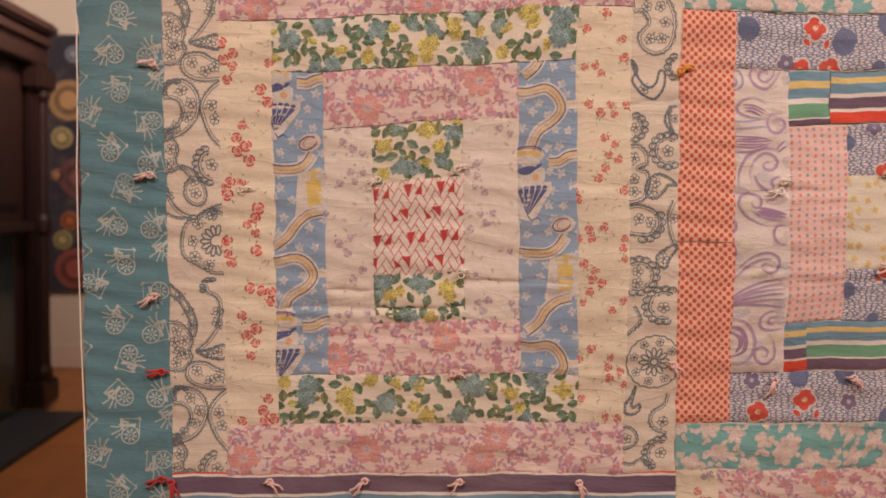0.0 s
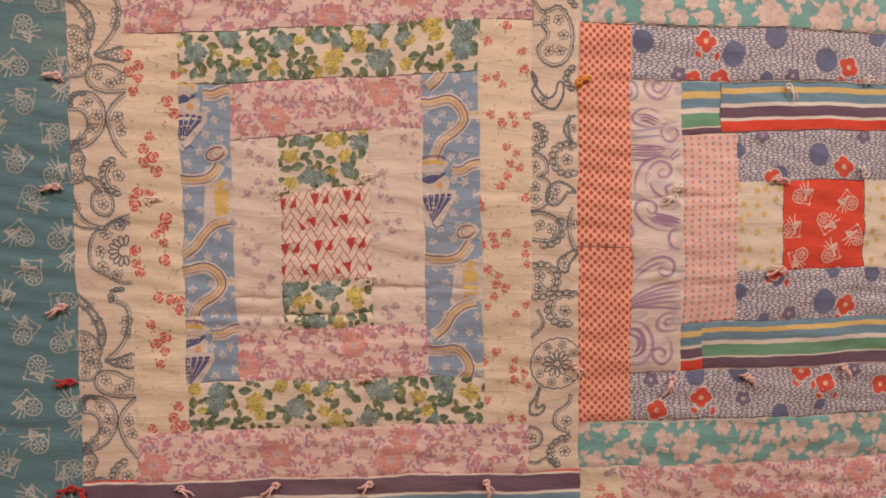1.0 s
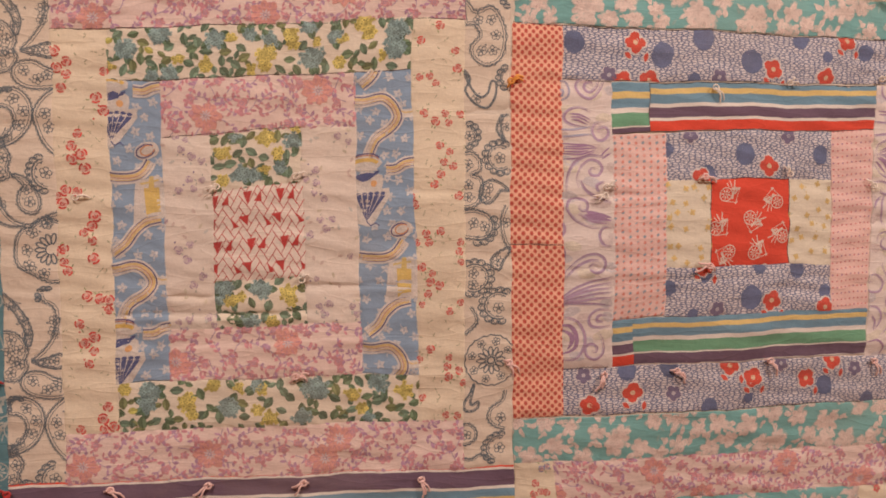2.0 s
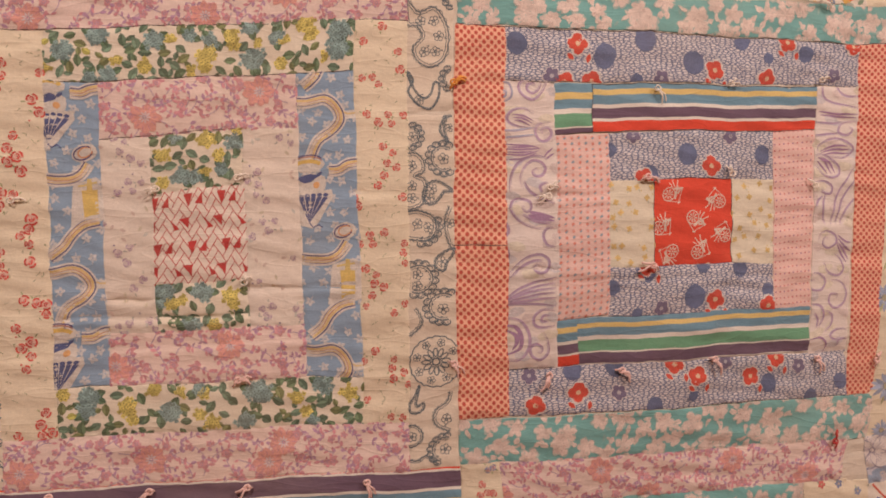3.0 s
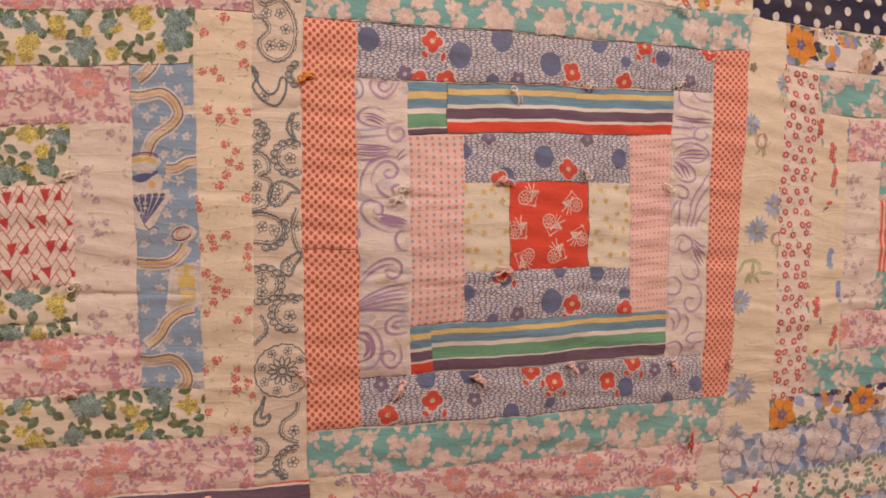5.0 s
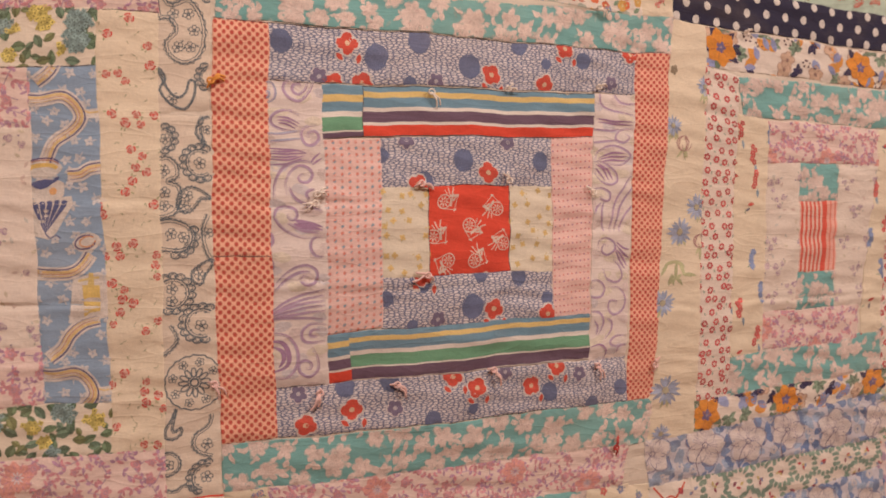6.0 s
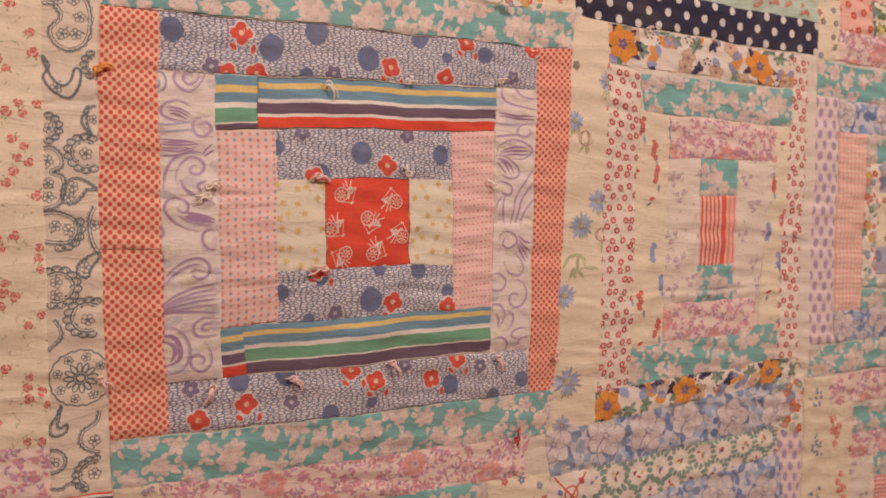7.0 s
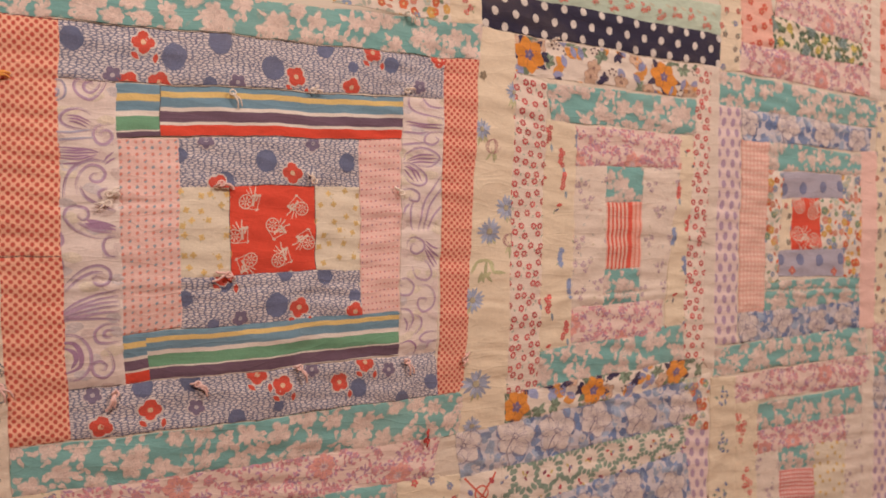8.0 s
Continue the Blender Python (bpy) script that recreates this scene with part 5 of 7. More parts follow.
def print_yellow_sprig(ink):
    g = ink.rng
    for x, y in ink.scatter(0.0150, 0.28):
        ink.flower(x, y, 0.0030, 4, ink.tint((0.78, 0.57, 0.23), 0.1), 1, (0.74, 0.44, 0.16), g.uniform(0, 6), 0.5)
        ink.leaf(x + 0.001, y + 0.001, 0.0050, 0.0012, g.uniform(0, 6), (0.66, 0.62, 0.46), 0)
        if g.random() < 0.5:
            ink.blob(x + g.uniform(-0.006, 0.006), y + g.uniform(-0.006, 0.006), 0.0009, (0.76, 0.60, 0.30), 0, n=6)


def print_teal(ink):
    """Pale blossoms with ragged soft edges, buds and leaf sprays on teal."""
    g, pale, dim = ink.rng, (0.79, 0.63, 0.54), (0.46, 0.53, 0.47)
    for x, y in ink.scatter(0.0250, 0.33):
        r, n, turn = g.uniform(0.0070, 0.0115), g.choice((5, 6, 7)), g.uniform(0, TAU)
        for q in range(n):
            a = turn + TAU * q / n + g.uniform(-0.25, 0.25)
            d = r * g.uniform(0.5, 0.72)
            ink.blob(x + d * math.cos(a), y + d * math.sin(a), r * 0.56, dim, 0, r * 0.44, a, 9, 0.28)
            ink.blob(x + d * math.cos(a), y + d * math.sin(a), r * 0.46, ink.tint(pale, 0.07), 1, r * 0.36, a, 9, 0.26)
        ink.blob(x, y, r * 0.5, ink.tint(pale, 0.05), 1, n=9, rough=0.2)
        for q in range(5):
            a = g.uniform(0, TAU)
            ink.line([(x + 0.25 * r * math.cos(a), y + 0.25 * r * math.sin(a)), (x + 0.62 * r * math.cos(a), y + 0.62 * r * math.sin(a))], 0.0005, (0.62, 0.44, 0.38), 3)
        for _ in range(g.choice((2, 3, 3))):
            a, d = g.uniform(0, TAU), r + g.uniform(0.002, 0.006)
            px, py = x + d * math.cos(a), y + d * math.sin(a)
            ink.blob(px, py, g.uniform(0.0026, 0.0046), ink.tint(pale, 0.10), 1, g.uniform(0.0020, 0.0034), a, 8, 0.3)
            ink.leaf(px, py, g.uniform(0.004, 0.008), 0.0030, a + g.uniform(-0.9, 0.9), ink.tint((0.66, 0.59, 0.50), 0.08), 1)
    for x, y in ink.scatter(0.020, 0.4):
        if g.random() < 0.4:
            ink.leaf(x, y, 0.008, 0.0030, g.uniform(0, 6), ink.tint((0.31, 0.49, 0.44), 0.1), 0)


def daisy(ink, x, y, r, color, heart=(0.50, 0.45, 0.30), n=15):
    g = ink.rng
    for k in range(n):
        a = TAU * k / n + g.uniform(-0.12, 0.12)
        ink.leaf(x + 0.18 * r * math.cos(a), y + 0.18 * r * math.sin(a), r * g.uniform(0.7, 0.95), r * 0.26, a, ink.tint(color, 0.25), 1 + k % 2)
    ink.blob(x, y, r * 0.24, heart, 4, n=8)
    ink.arc(x, y, r * 0.24, 0, 4.5, 0.0008, (0.25, 0.25, 0.28), 5, 8)


def print_daisy(ink):
    g, w, h = ink.rng, ink.w, ink.h
    for u, v, r, kind in ((0.95, 0.15, 0.010, 0), (0.12, 0.25, 0.010, 0), (0.42, 0.29, 0.011, 1), (0.85, 0.44, 0.012, 0), (0.45, 0.50, 0.013, 0), (0.95, 0.52, 0.010, 1),
                          (0.15, 0.67, 0.012, 0), (0.35, 0.88, 0.014, 0), (0.3, 0.985, 0.009, 0)):
        x, y = u * w, v * h
        for q in range(4):
            ink.leaf(x, y + 0.004, g.uniform(0.009, 0.017), 0.0034, g.uniform(0.6, 2.6), ink.tint((0.54, 0.52, 0.30), 0.15), 0)
        if kind:
            for q in range(6):
                ink.arc(x, y, r * (0.9 - q * 0.13), q, q + 4.2, 0.0007, (0.50, 0.28, 0.26), 2, 9, r * 0.7)
        else:
            daisy(ink, x, y, r * 1.15, (0.37, 0.43, 0.57))
    for v in (0.57, 0.60):
        for q in range(6):
            ink.leaf(0.4 * w + g.uniform(-0.008, 0.008), v * h, g.uniform(0.010, 0.020), 0.0042, 0.2 + q * 0.5 + g.uniform(-0.2, 0.2), ink.tint((0.52, 0.52, 0.29), 0.18), 0)
    ink.flower(0.12 * w, 0.12 * h, 0.005, 5, (0.30, 0.24, 0.16), 1)


def print_orange(ink):
    """Large orange blooms among two-toned petals, navy sprays and green leaf clumps."""
    g = ink.rng
    for x, y in ink.scatter(0.0165, 0.36):
        pick, a = g.randrange(8), g.uniform(0, TAU)
        if pick in (0, 1):
            for q in range(5):
                shaded_leaf(ink, x + 0.005 * math.cos(a + q), y + 0.005 * math.sin(a + q), g.uniform(0.009, 0.013), g.uniform(0.005, 0.007), a + q * 0.9, ink.tint((0.19, 0.26, 0.18), 0.2))
        elif pick in (2, 3):
            ink.leaf(x, y, 0.018, 0.011, a, ink.tint((0.78, 0.34, 0.07), 0.1), 1)
            ink.leaf(x, y, 0.015, 0.008, a + 0.55, ink.tint((0.30, 0.33, 0.53), 0.15), 2)
        elif pick == 4:
            for q in range(4):
                ink.leaf(x, y, g.uniform(0.008, 0.013), 0.0062, a + q * 0.8, (0.035, 0.028, 0.085), 2)
        elif pick == 5:
            for q in range(5):
                b = a + TAU * q / 5
                ink.leaf(x, y, 0.0105, 0.0085, b, ink.tint((0.68, 0.47, 0.33), 0.1), 1)
                ink.arc(x + 0.006 * math.cos(b), y + 0.006 * math.sin(b), 0.0040, b - 1.8, b + 1.8, 0.0007, (0.42, 0.24, 0.18), 3, 7)
            ink.blob(x, y, 0.0022, (0.34, 0.20, 0.16), 3, n=8)
        elif pick == 6:
            for q in range(6):
                ink.blob(x + q * 0.0019, y + 0.004 * math.sin(q * 1.9), 0.0014, (0.12, 0.06, 0.07), 1, n=6)
        else:
            ink.blob(x, y, 0.0075, ink.tint((0.32, 0.36, 0.55), 0.1), 1, 0.0055, a, 10, 0.2)
    high = ink.cut.c[0][1] > 1.4
    for k, u in enumerate((0.065, 0.80) if high else (0.05, 0.42, 0.85)):
        x, y, r = u * ink.w, ink.h * (0.48 + 0.06 * math.sin(3 * k)), 0.0195 if high else 0.018
        for q in range(5):
            ink.leaf(x, y, r * 1.35, r * 0.5, 0.5 + k + TAU * q / 5, g.choice(((0.035, 0.028, 0.085), (0.17, 0.24, 0.16))), 4)
        for q in range(6):
            a = 0.3 + k + TAU * q / 6
            ink.leaf(x, y, r * g.uniform(0.9, 1.1), r * 0.85, a, ink.tint((0.82, 0.31, 0.04), 0.08), 6)
        for q in range(6):
            a = 0.8 + k + TAU * q / 6
            ink.line([(x, y), (x + 0.012 * math.cos(a), y + 0.012 * math.sin(a))], 0.0009, (0.52, 0.17, 0.05), 8)
        ink.flower(x, y, 0.0058, 5, (0.18, 0.15, 0.30), 9, (0.4, 0.3, 0.35), k, 0.4)


def print_polka(ink):
    k, y = 0, 0.006
    while y < ink.h + 0.005:
        x = 0.004 + (k % 2) * 0.0125
        while x < ink.w:
            ink.blob(x + ink.rng.uniform(-5e-4, 5e-4), y, 0.0042, (0.80, 0.74, 0.66), 0, 0.0048, 0, 12, 0.04)
            x += 0.0255
        y += 0.0155
        k += 1


def print_ring_red(ink):
    g = ink.rng
    for x, y in ink.scatter(0.0128, 0.25):
        ink.flower(x, y, 0.0038, 6, ink.tint((0.62, 0.10, 0.10)), 0, None, g.uniform(0, 6), 0.5)
        ink.blob(x, y, 0.0017, (0.80, 0.62, 0.52), 2, n=7)
        ink.leaf(x + 0.005, y + 0.004, 0.004, 0.0018, g.uniform(0, 6), ink.tint((0.42, 0.47, 0.36)), 0)


def print_spray(ink):
    """Separate upright sprays: a red flower spike, blue bells and small leaves on bare cream."""
    g = ink.rng
    for i, (x, y) in enumerate(ink.scatter(0.033, 0.3)):
        if i % 3 == 0:
            for q in range(6):
                ink.flower(x + g.uniform(-0.003, 0.003), y + (q - 3) * 0.0032, 0.0031, 5, ink.tint((0.68, 0.11, 0.10), 0.2), 1, (0.76, 0.50, 0.40), g.uniform(0, 6))
            ink.leaf(x + 0.003, y + 0.008, 0.010, 0.0036, 1.4, ink.tint((0.26, 0.36, 0.44)), 0)
        elif i % 3 == 1:
            for q in range(4):
                ink.blob(x + g.uniform(-0.002, 0.002), y + (q - 2) * 0.0052, 0.0034, ink.tint((0.26, 0.33, 0.52), 0.2), 1, 0.0040, 0, 9, 0.25)
            ink.line([(x, y - 0.012), (x + 0.001, y + 0.010)], 0.0010, (0.34, 0.40, 0.36), 0)
        else:
            ink.leaf(x, y, 0.0085, 0.0040, g.uniform(-0.4, 0.4), ink.tint((0.68, 0.10, 0.08), 0.15), 1)
            ink.leaf(x + 0.004, y + 0.003, 0.007, 0.0026, g.uniform(0, 6), (0.16, 0.15, 0.20), 0)
        ink.leaf(x - 0.002, y + 0.004, 0.006, 0.0018, g.uniform(0, 6), (0.46, 0.48, 0.32), 0)


def print_blue_bloom(ink):
    """Blotted blue ground with large open white blooms, inked veins and dark hearts."""
    g, h = ink.rng, ink.h
    for x, y in ink.scatter(0.0122, 0.4):
        ink.blob(x, y, g.uniform(0.0045, 0.0080), ink.tint(g.choice(((0.17, 0.25, 0.44), (0.24, 0.32, 0.49), (0.36, 0.44, 0.56))), 0.18), 0, g.uniform(0.0035, 0.0065), g.uniform(0, 3), 9, 0.3)
    for x, y in ink.scatter(0.0170, 0.4):
        if g.random() < 0.55:
            ink.flower(x, y, g.uniform(0.003, 0.0055), 5, ink.tint((0.66, 0.61, 0.60), 0.08), 1, (0.30, 0.36, 0.52), g.uniform(0, 6), 0.6)
    x = g.uniform(0.008, 0.020)
    while x < ink.w + 0.02:
        y, r, turn = h * g.uniform(0.3, 0.7), min(0.0255, h * 0.55) * g.uniform(0.85, 1.05), g.uniform(0, 6)
        c = ink.tint((0.76, 0.66, 0.60), 0.04)
        for q in range(5):
            a = turn + TAU * q / 5
            ink.leaf(x, y, r, r * 0.88, a, c, 3)
            ink.arc(x + 0.56 * r * math.cos(a), y + 0.56 * r * math.sin(a), r * 0.46, a - 2.2, a + 2.2, 0.0008, (0.32, 0.26, 0.33), 5, 12, r * 0.42)
            for o in (-0.3, 0.0, 0.3):
                ink.line([(x + 0.15 * r * math.cos(a + o), y + 0.15 * r * math.sin(a + o)), (x + 0.62 * r * math.cos(a + o * 0.7), y + 0.62 * r * math.sin(a + o * 0.7))], 0.0006, (0.36, 0.28, 0.36), 5, True)
        ink.arc(x, y, r * 0.13, 0, TAU, 0.0011, (0.24, 0.20, 0.27), 6, 8)
        ink.line(smooth([(x, y), (x - 0.5 * r, y + 0.6 * r), (x - 0.4 * r, y + 1.3 * r)]), 0.0011, (0.24, 0.20, 0.25), 4)
        x += g.uniform(0.046, 0.075)


def print_green_lattice(ink):
    g = ink.rng
    for x, y in ink.scatter(0.030, 0.06):
        for r in (0.0145,):
            for q in range(14):
                a = TAU * q / 14
                ink.blob(x + r * math.cos(a), y + r * math.sin(a), 0.0034, ink.tint((0.25, 0.36, 0.28), 0.15), 0, 0.0026, a, 7, 0.2)
        for q in range(4):
            ink.leaf(x + g.uniform(-0.003, 0.003), y + g.uniform(-0.003, 0.003), 0.006, 0.003, g.uniform(0, 6),
                     g.choice(((0.55, 0.07, 0.08), (0.30, 0.08, 0.12), (0.66, 0.52, 0.22), (0.28, 0.34, 0.5))), 2)


def print_bright(ink):
    g = ink.rng
    for x, y in ink.scatter(0.0105, 0.35):
        c = g.choice(((0.72, 0.16, 0.06), (0.78, 0.45, 0.12), (0.28, 0.36, 0.50), (0.24, 0.36, 0.24), (0.72, 0.30, 0.22), (0.55, 0.60, 0.5)))
        if g.random() < 0.6:
            ink.flower(x, y, g.uniform(0.0035, 0.006), 5, ink.tint(c), 1, (0.75, 0.6, 0.3), g.uniform(0, 6), 0.6)
        else:
            ink.leaf(x, y, 0.008, 0.004, g.uniform(0, 6), ink.tint(c), 0)


def print_cross_red(ink):
    w, h = ink.w, ink.h
    for a, b in (((0.1, 0.05), (0.9, 0.75)), ((0.85, 0.05), (0.15, 0.8))):
        ink.line([(a[0] * w, a[1] * h), ((a[0] + b[0]) / 2 * w, (a[1] + b[1]) / 2 * h + 0.002), (b[0] * w, b[1] * h)], 0.0022, (0.68, 0.10, 0.06), 1)
    ink.arc(w / 2, h * 0.4, 0.008, 0, TAU, 0.0018, (0.68, 0.10, 0.06), 2, 14)
    for u, v, c in ((0.2, 0.3, (0.2, 0.22, 0.45)), (0.8, 0.25, (0.5, 0.06, 0.1)), (0.15, 0.6, (0.6, 0.08, 0.08)), (0.85, 0.6, (0.2, 0.3, 0.25))):
        ink.leaf(u * w, v * h, 0.009, 0.006, u * 5, c, 1)


def print_cross_rose(ink):
    rose_cluster(ink, ink.w * 0.55, ink.h * 0.55, (0.68, 0.08, 0.08), 0.0045)
    rose_cluster(ink, ink.w * 0.75, ink.h * 0.08, (0.25, 0.30, 0.5), 0.004)


def print_cream_small(ink):
    g = ink.rng
    for x, y in ink.scatter(0.019, 0.3):
        c = g.choice(((0.25, 0.28, 0.42), (0.62, 0.14, 0.12), (0.28, 0.24, 0.2)))
        ink.flower(x, y, 0.0042, 5, ink.tint(c), 0, (0.66, 0.5, 0.3), g.uniform(0, 6), 0.45)
        ink.leaf(x, y, 0.007, 0.0022, g.uniform(0, 6), (0.42, 0.45, 0.34), 0)


def print_cream_wreath(ink):
    g = ink.rng
    for y in (0.028, 0.085, 0.15):
        for q in range(12):
            a, d = TAU * q / 12 + g.uniform(-0.3, 0.3), g.uniform(0.004, 0.012)
            ink.leaf(ink.w / 2 + d * math.cos(a), y + d * math.sin(a), g.uniform(0.004, 0.008), 0.0036, g.uniform(0, TAU), ink.tint((0.22, 0.27, 0.43) if q % 3 else (0.28, 0.35, 0.28), 0.25), q % 3)


def print_mint(ink):
    for i in range(int(ink.w / 0.024)):
        rose_cluster(ink, 0.012 + i * 0.024, ink.h * 0.62 + 0.004 * math.sin(i * 2), (0.68, 0.13, 0.08), 0.0036)
        ink.leaf(0.02 + i * 0.024, ink.h * 0.3, 0.009, 0.003, 0.4, (0.66, 0.62, 0.44))


def print_salmon(ink):
    for x, y in ink.scatter(0.02, 0.3):
        ink.flower(x, y, 0.005, 5, (0.72, 0.13, 0.08), 0, (0.8, 0.5, 0.3))


def print_grey_dot(ink):
    for x, y in ink.scatter(0.036, 0.15):
        ink.blob(x, y, 0.0068, (0.22, 0.25, 0.40), 0, 0.0080, 0, 14, 0.05)
    for x, y in ink.scatter(0.075, 0.2):
        ink.flower(x + 0.01, y + 0.008, 0.006, 4, (0.70, 0.20, 0.14), 2, (0.8, 0.5, 0.4))


PRINTS = {"wheel_teal": print_wheel_teal, "wheel_red": print_wheel_red, "paisley": print_paisley, "paisley2": print_paisley2, "rose": print_rose, "rose2": print_rose2,
          "pink": print_pink, "pink_up": print_pink, "green": print_green, "ribbon": print_ribbon, "lavender": print_lavender, "lattice": print_lattice, "swirl": print_swirl,
          "yellow_sprig": print_yellow_sprig, "teal": print_teal, "daisy": print_daisy, "orange": print_orange, "polka": print_polka, "ring_red": print_ring_red, "spray": print_spray,
          "blue_bloom": print_blue_bloom, "green_lattice": print_green_lattice, "bright": print_bright, "cross_red": print_cross_red, "cross_rose": print_cross_rose,
          "cream_small": print_cream_small, "cream_wreath": print_cream_wreath, "mint": print_mint, "salmon": print_salmon, "grey_dot": print_grey_dot}
LABELS = {"wheel_teal": "teal cotton strip printed with spinning wheels", "wheel_red": "red cotton square printed with spinning wheels", "paisley": "cream cotton with dark paisley outlines",
          "rose": "cream cotton with small red roses", "pink": "pale pink cotton with mauve flowers", "green": "ivory cotton with green leaves and hydrangeas",
          "ribbon": "sky blue cotton with winding ribbons", "lavender": "pale cotton with faint purple sprigs", "lattice": "white cotton with a red lattice", "swirl": "white cotton with purple scrolls",
          "pebble": "pebble print cotton with blue discs and red flowers", "red_dot": "salmon cotton with dark red dots", "stripe": "woven striped cotton in blue, yellow, green and red",
          "pink_dot": "pink cotton with tiny dots", "yellow_sprig": "ivory cotton with yellow sprigs", "teal": "mint teal cotton with pale blossoms", "daisy": "cream cotton with blue daisies",
          "orange": "white cotton with orange and navy flowers", "polka": "navy cotton with white polka dots", "ring_red": "white cotton with small red flowers", "spray": "cream cotton with red and blue sprays",
          "blue_bloom": "blue cotton with large white blooms", "green_lattice": "white cotton with green wreaths", "red_stripe": "red and white striped cotton patch",
          "purple_dot": "pale lilac cotton with purple spots", "gingham_pink": "pink gingham cotton", "gingham_red": "red gingham cotton", "grey_dot": "grey blue cotton with dark discs"}

# ---- the quilt ----
quilt = tagged(new("patchwork_quilt"), "hand-tied patchwork quilt of printed cotton strips hanging on a panel", "quilt")
quilt.location = (0.55, 0.83, 0.95)
bpy.context.view_layer.update()
HOME = quilt.matrix_world.inverted()
COUNT = [0]


def under_quilt(ob):
    ob.parent = quilt
    ob.matrix_parent_inverse = HOME
    return ob


def sheet(name, xs, zs, depth, mat):
    gx, gz = np.meshgrid(xs, zs)
    y = hang(gx, gz) + depth
    v = np.stack([gx, y, gz], -1).reshape(-1, 3)
    n, m = len(xs), len(zs)
    f = [(r * n + c, r * n + c + 1, (r + 1) * n + c + 1, (r + 1) * n + c) for r in range(m - 1) for c in range(n - 1)]
    k = len(v)
    back = v + np.array((0, 0.007, 0))
    faces = f + [tuple(i + k for i in q[::-1]) for q in f]
    rim = [r * n for r in range(m)], [r * n + n - 1 for r in range(m)][::-1], list(range(n))[::-1], [(m - 1) * n + c for c in range(n)]
    for edge in rim:
        faces += [(a, b, b + k, a + k) for a, b in zip(edge, edge[1:])]
    mesh = bpy.data.meshes.new(name)
    mesh.from_pydata(np.concatenate([v, back]).tolist(), [], faces)
    return under_quilt(link_mesh(name, mesh, mat))


def patch(cloth, tl, tr, br, bl, marks=None):
    COUNT[0] += 1
    cut = Cut(tl, tr, br, bl)
    ss, ts = steps(cut.w), steps(cut.h)
    gs, gt = np.meshgrid(ss, ts)
    top = cut.spot(gs, gt)
    n, m = len(ss), len(ts)
    v = top.reshape(-1, 3)
    f = [(r * n + c, (r + 1) * n + c, (r + 1) * n + c + 1, r * n + c + 1) for r in range(m - 1) for c in range(n - 1)]
    ring = list(range(n)) + [r * n + n - 1 for r in range(1, m)] + [(m - 1) * n + c for c in range(n - 2, -1, -1)] + [r * n for r in range(m - 2, 0, -1)]
    k = len(v)
    skirt = v[ring] + np.array((0, 0.0008, 0))
    f += [(ring[i], ring[(i + 1) % len(ring)], k + (i + 1) % len(ring), k + i) for i in range(len(ring))]
    mesh = bpy.data.meshes.new("patch")
    mesh.from_pydata(np.concatenate([v, skirt]).tolist(), [], f)
    metres = np.concatenate([np.stack([gs, gt], -1).reshape(-1, 2), np.stack([gs, gt], -1).reshape(-1, 2)[ring]])
    loops = np.empty(len(mesh.loops), np.int32)
    mesh.loops.foreach_get("vertex_index", loops)
    for name, scale, add in (("metres", (1, 1), COUNT[0] * 0.37), ("unit", (1 / cut.w, 1 / cut.h), 0)):
        mesh.uv_layers.new(name=name).data.foreach_set("uv", ((metres * scale + add)[loops]).astype(np.float32).ravel())
    mesh.polygons.foreach_set("use_smooth", [True] * len(mesh.polygons))
    key = cloth.rstrip("2").replace("_up", "") if cloth not in LABELS else cloth
    key = "stripe" if key.startswith("stripe") else key
    ob = under_quilt(link_mesh("patch", mesh, CLOTH[cloth], None, LABELS.get(key, "")))
    ink = Ink(cut, 100 + COUNT[0])
    if cloth == "pebble":
        pebble_marks(ink, *marks)
    elif marks:
        PRINTS[cloth](ink, *marks)
    elif cloth in PRINTS:
        PRINTS[cloth](ink)
    ink.done(ob)
    return ob


sheet("backing", np.linspace(-0.270, 1.392, 180), np.linspace(1.03, 1.585, 70), 0.0005, BATTING)
patch("wheel_teal", (-0.281, 1.588), (-0.212, 1.590), (-0.201, 1.077), (-0.274, 1.078))
patch("paisley", (-0.212, 1.590), (-0.166, 1.592), (-0.156, 1.143), (-0.202, 1.143))
patch("pink_up", (-0.166, 1.582), (0.192, 1.596), (0.191, 1.553), (-0.165, 1.531), marks=([(36.4, 39.3), (181, 40.2), (250, 20)],))
patch("rose", (-0.165, 1.531), (-0.118, 1.532), (-0.112, 1.186), (-0.156, 1.185))
patch("rose2", (0.142, 1.552), (0.191, 1.553), (0.191, 1.188), (0.150, 1.187))
patch("paisley2", (0.191, 1.601), (0.233, 1.602), (0.230, 1.468), (0.191, 1.467))
patch("paisley2", (0.191, 1.467), (0.230, 1.468), (0.237, 1.144), (0.192, 1.141))
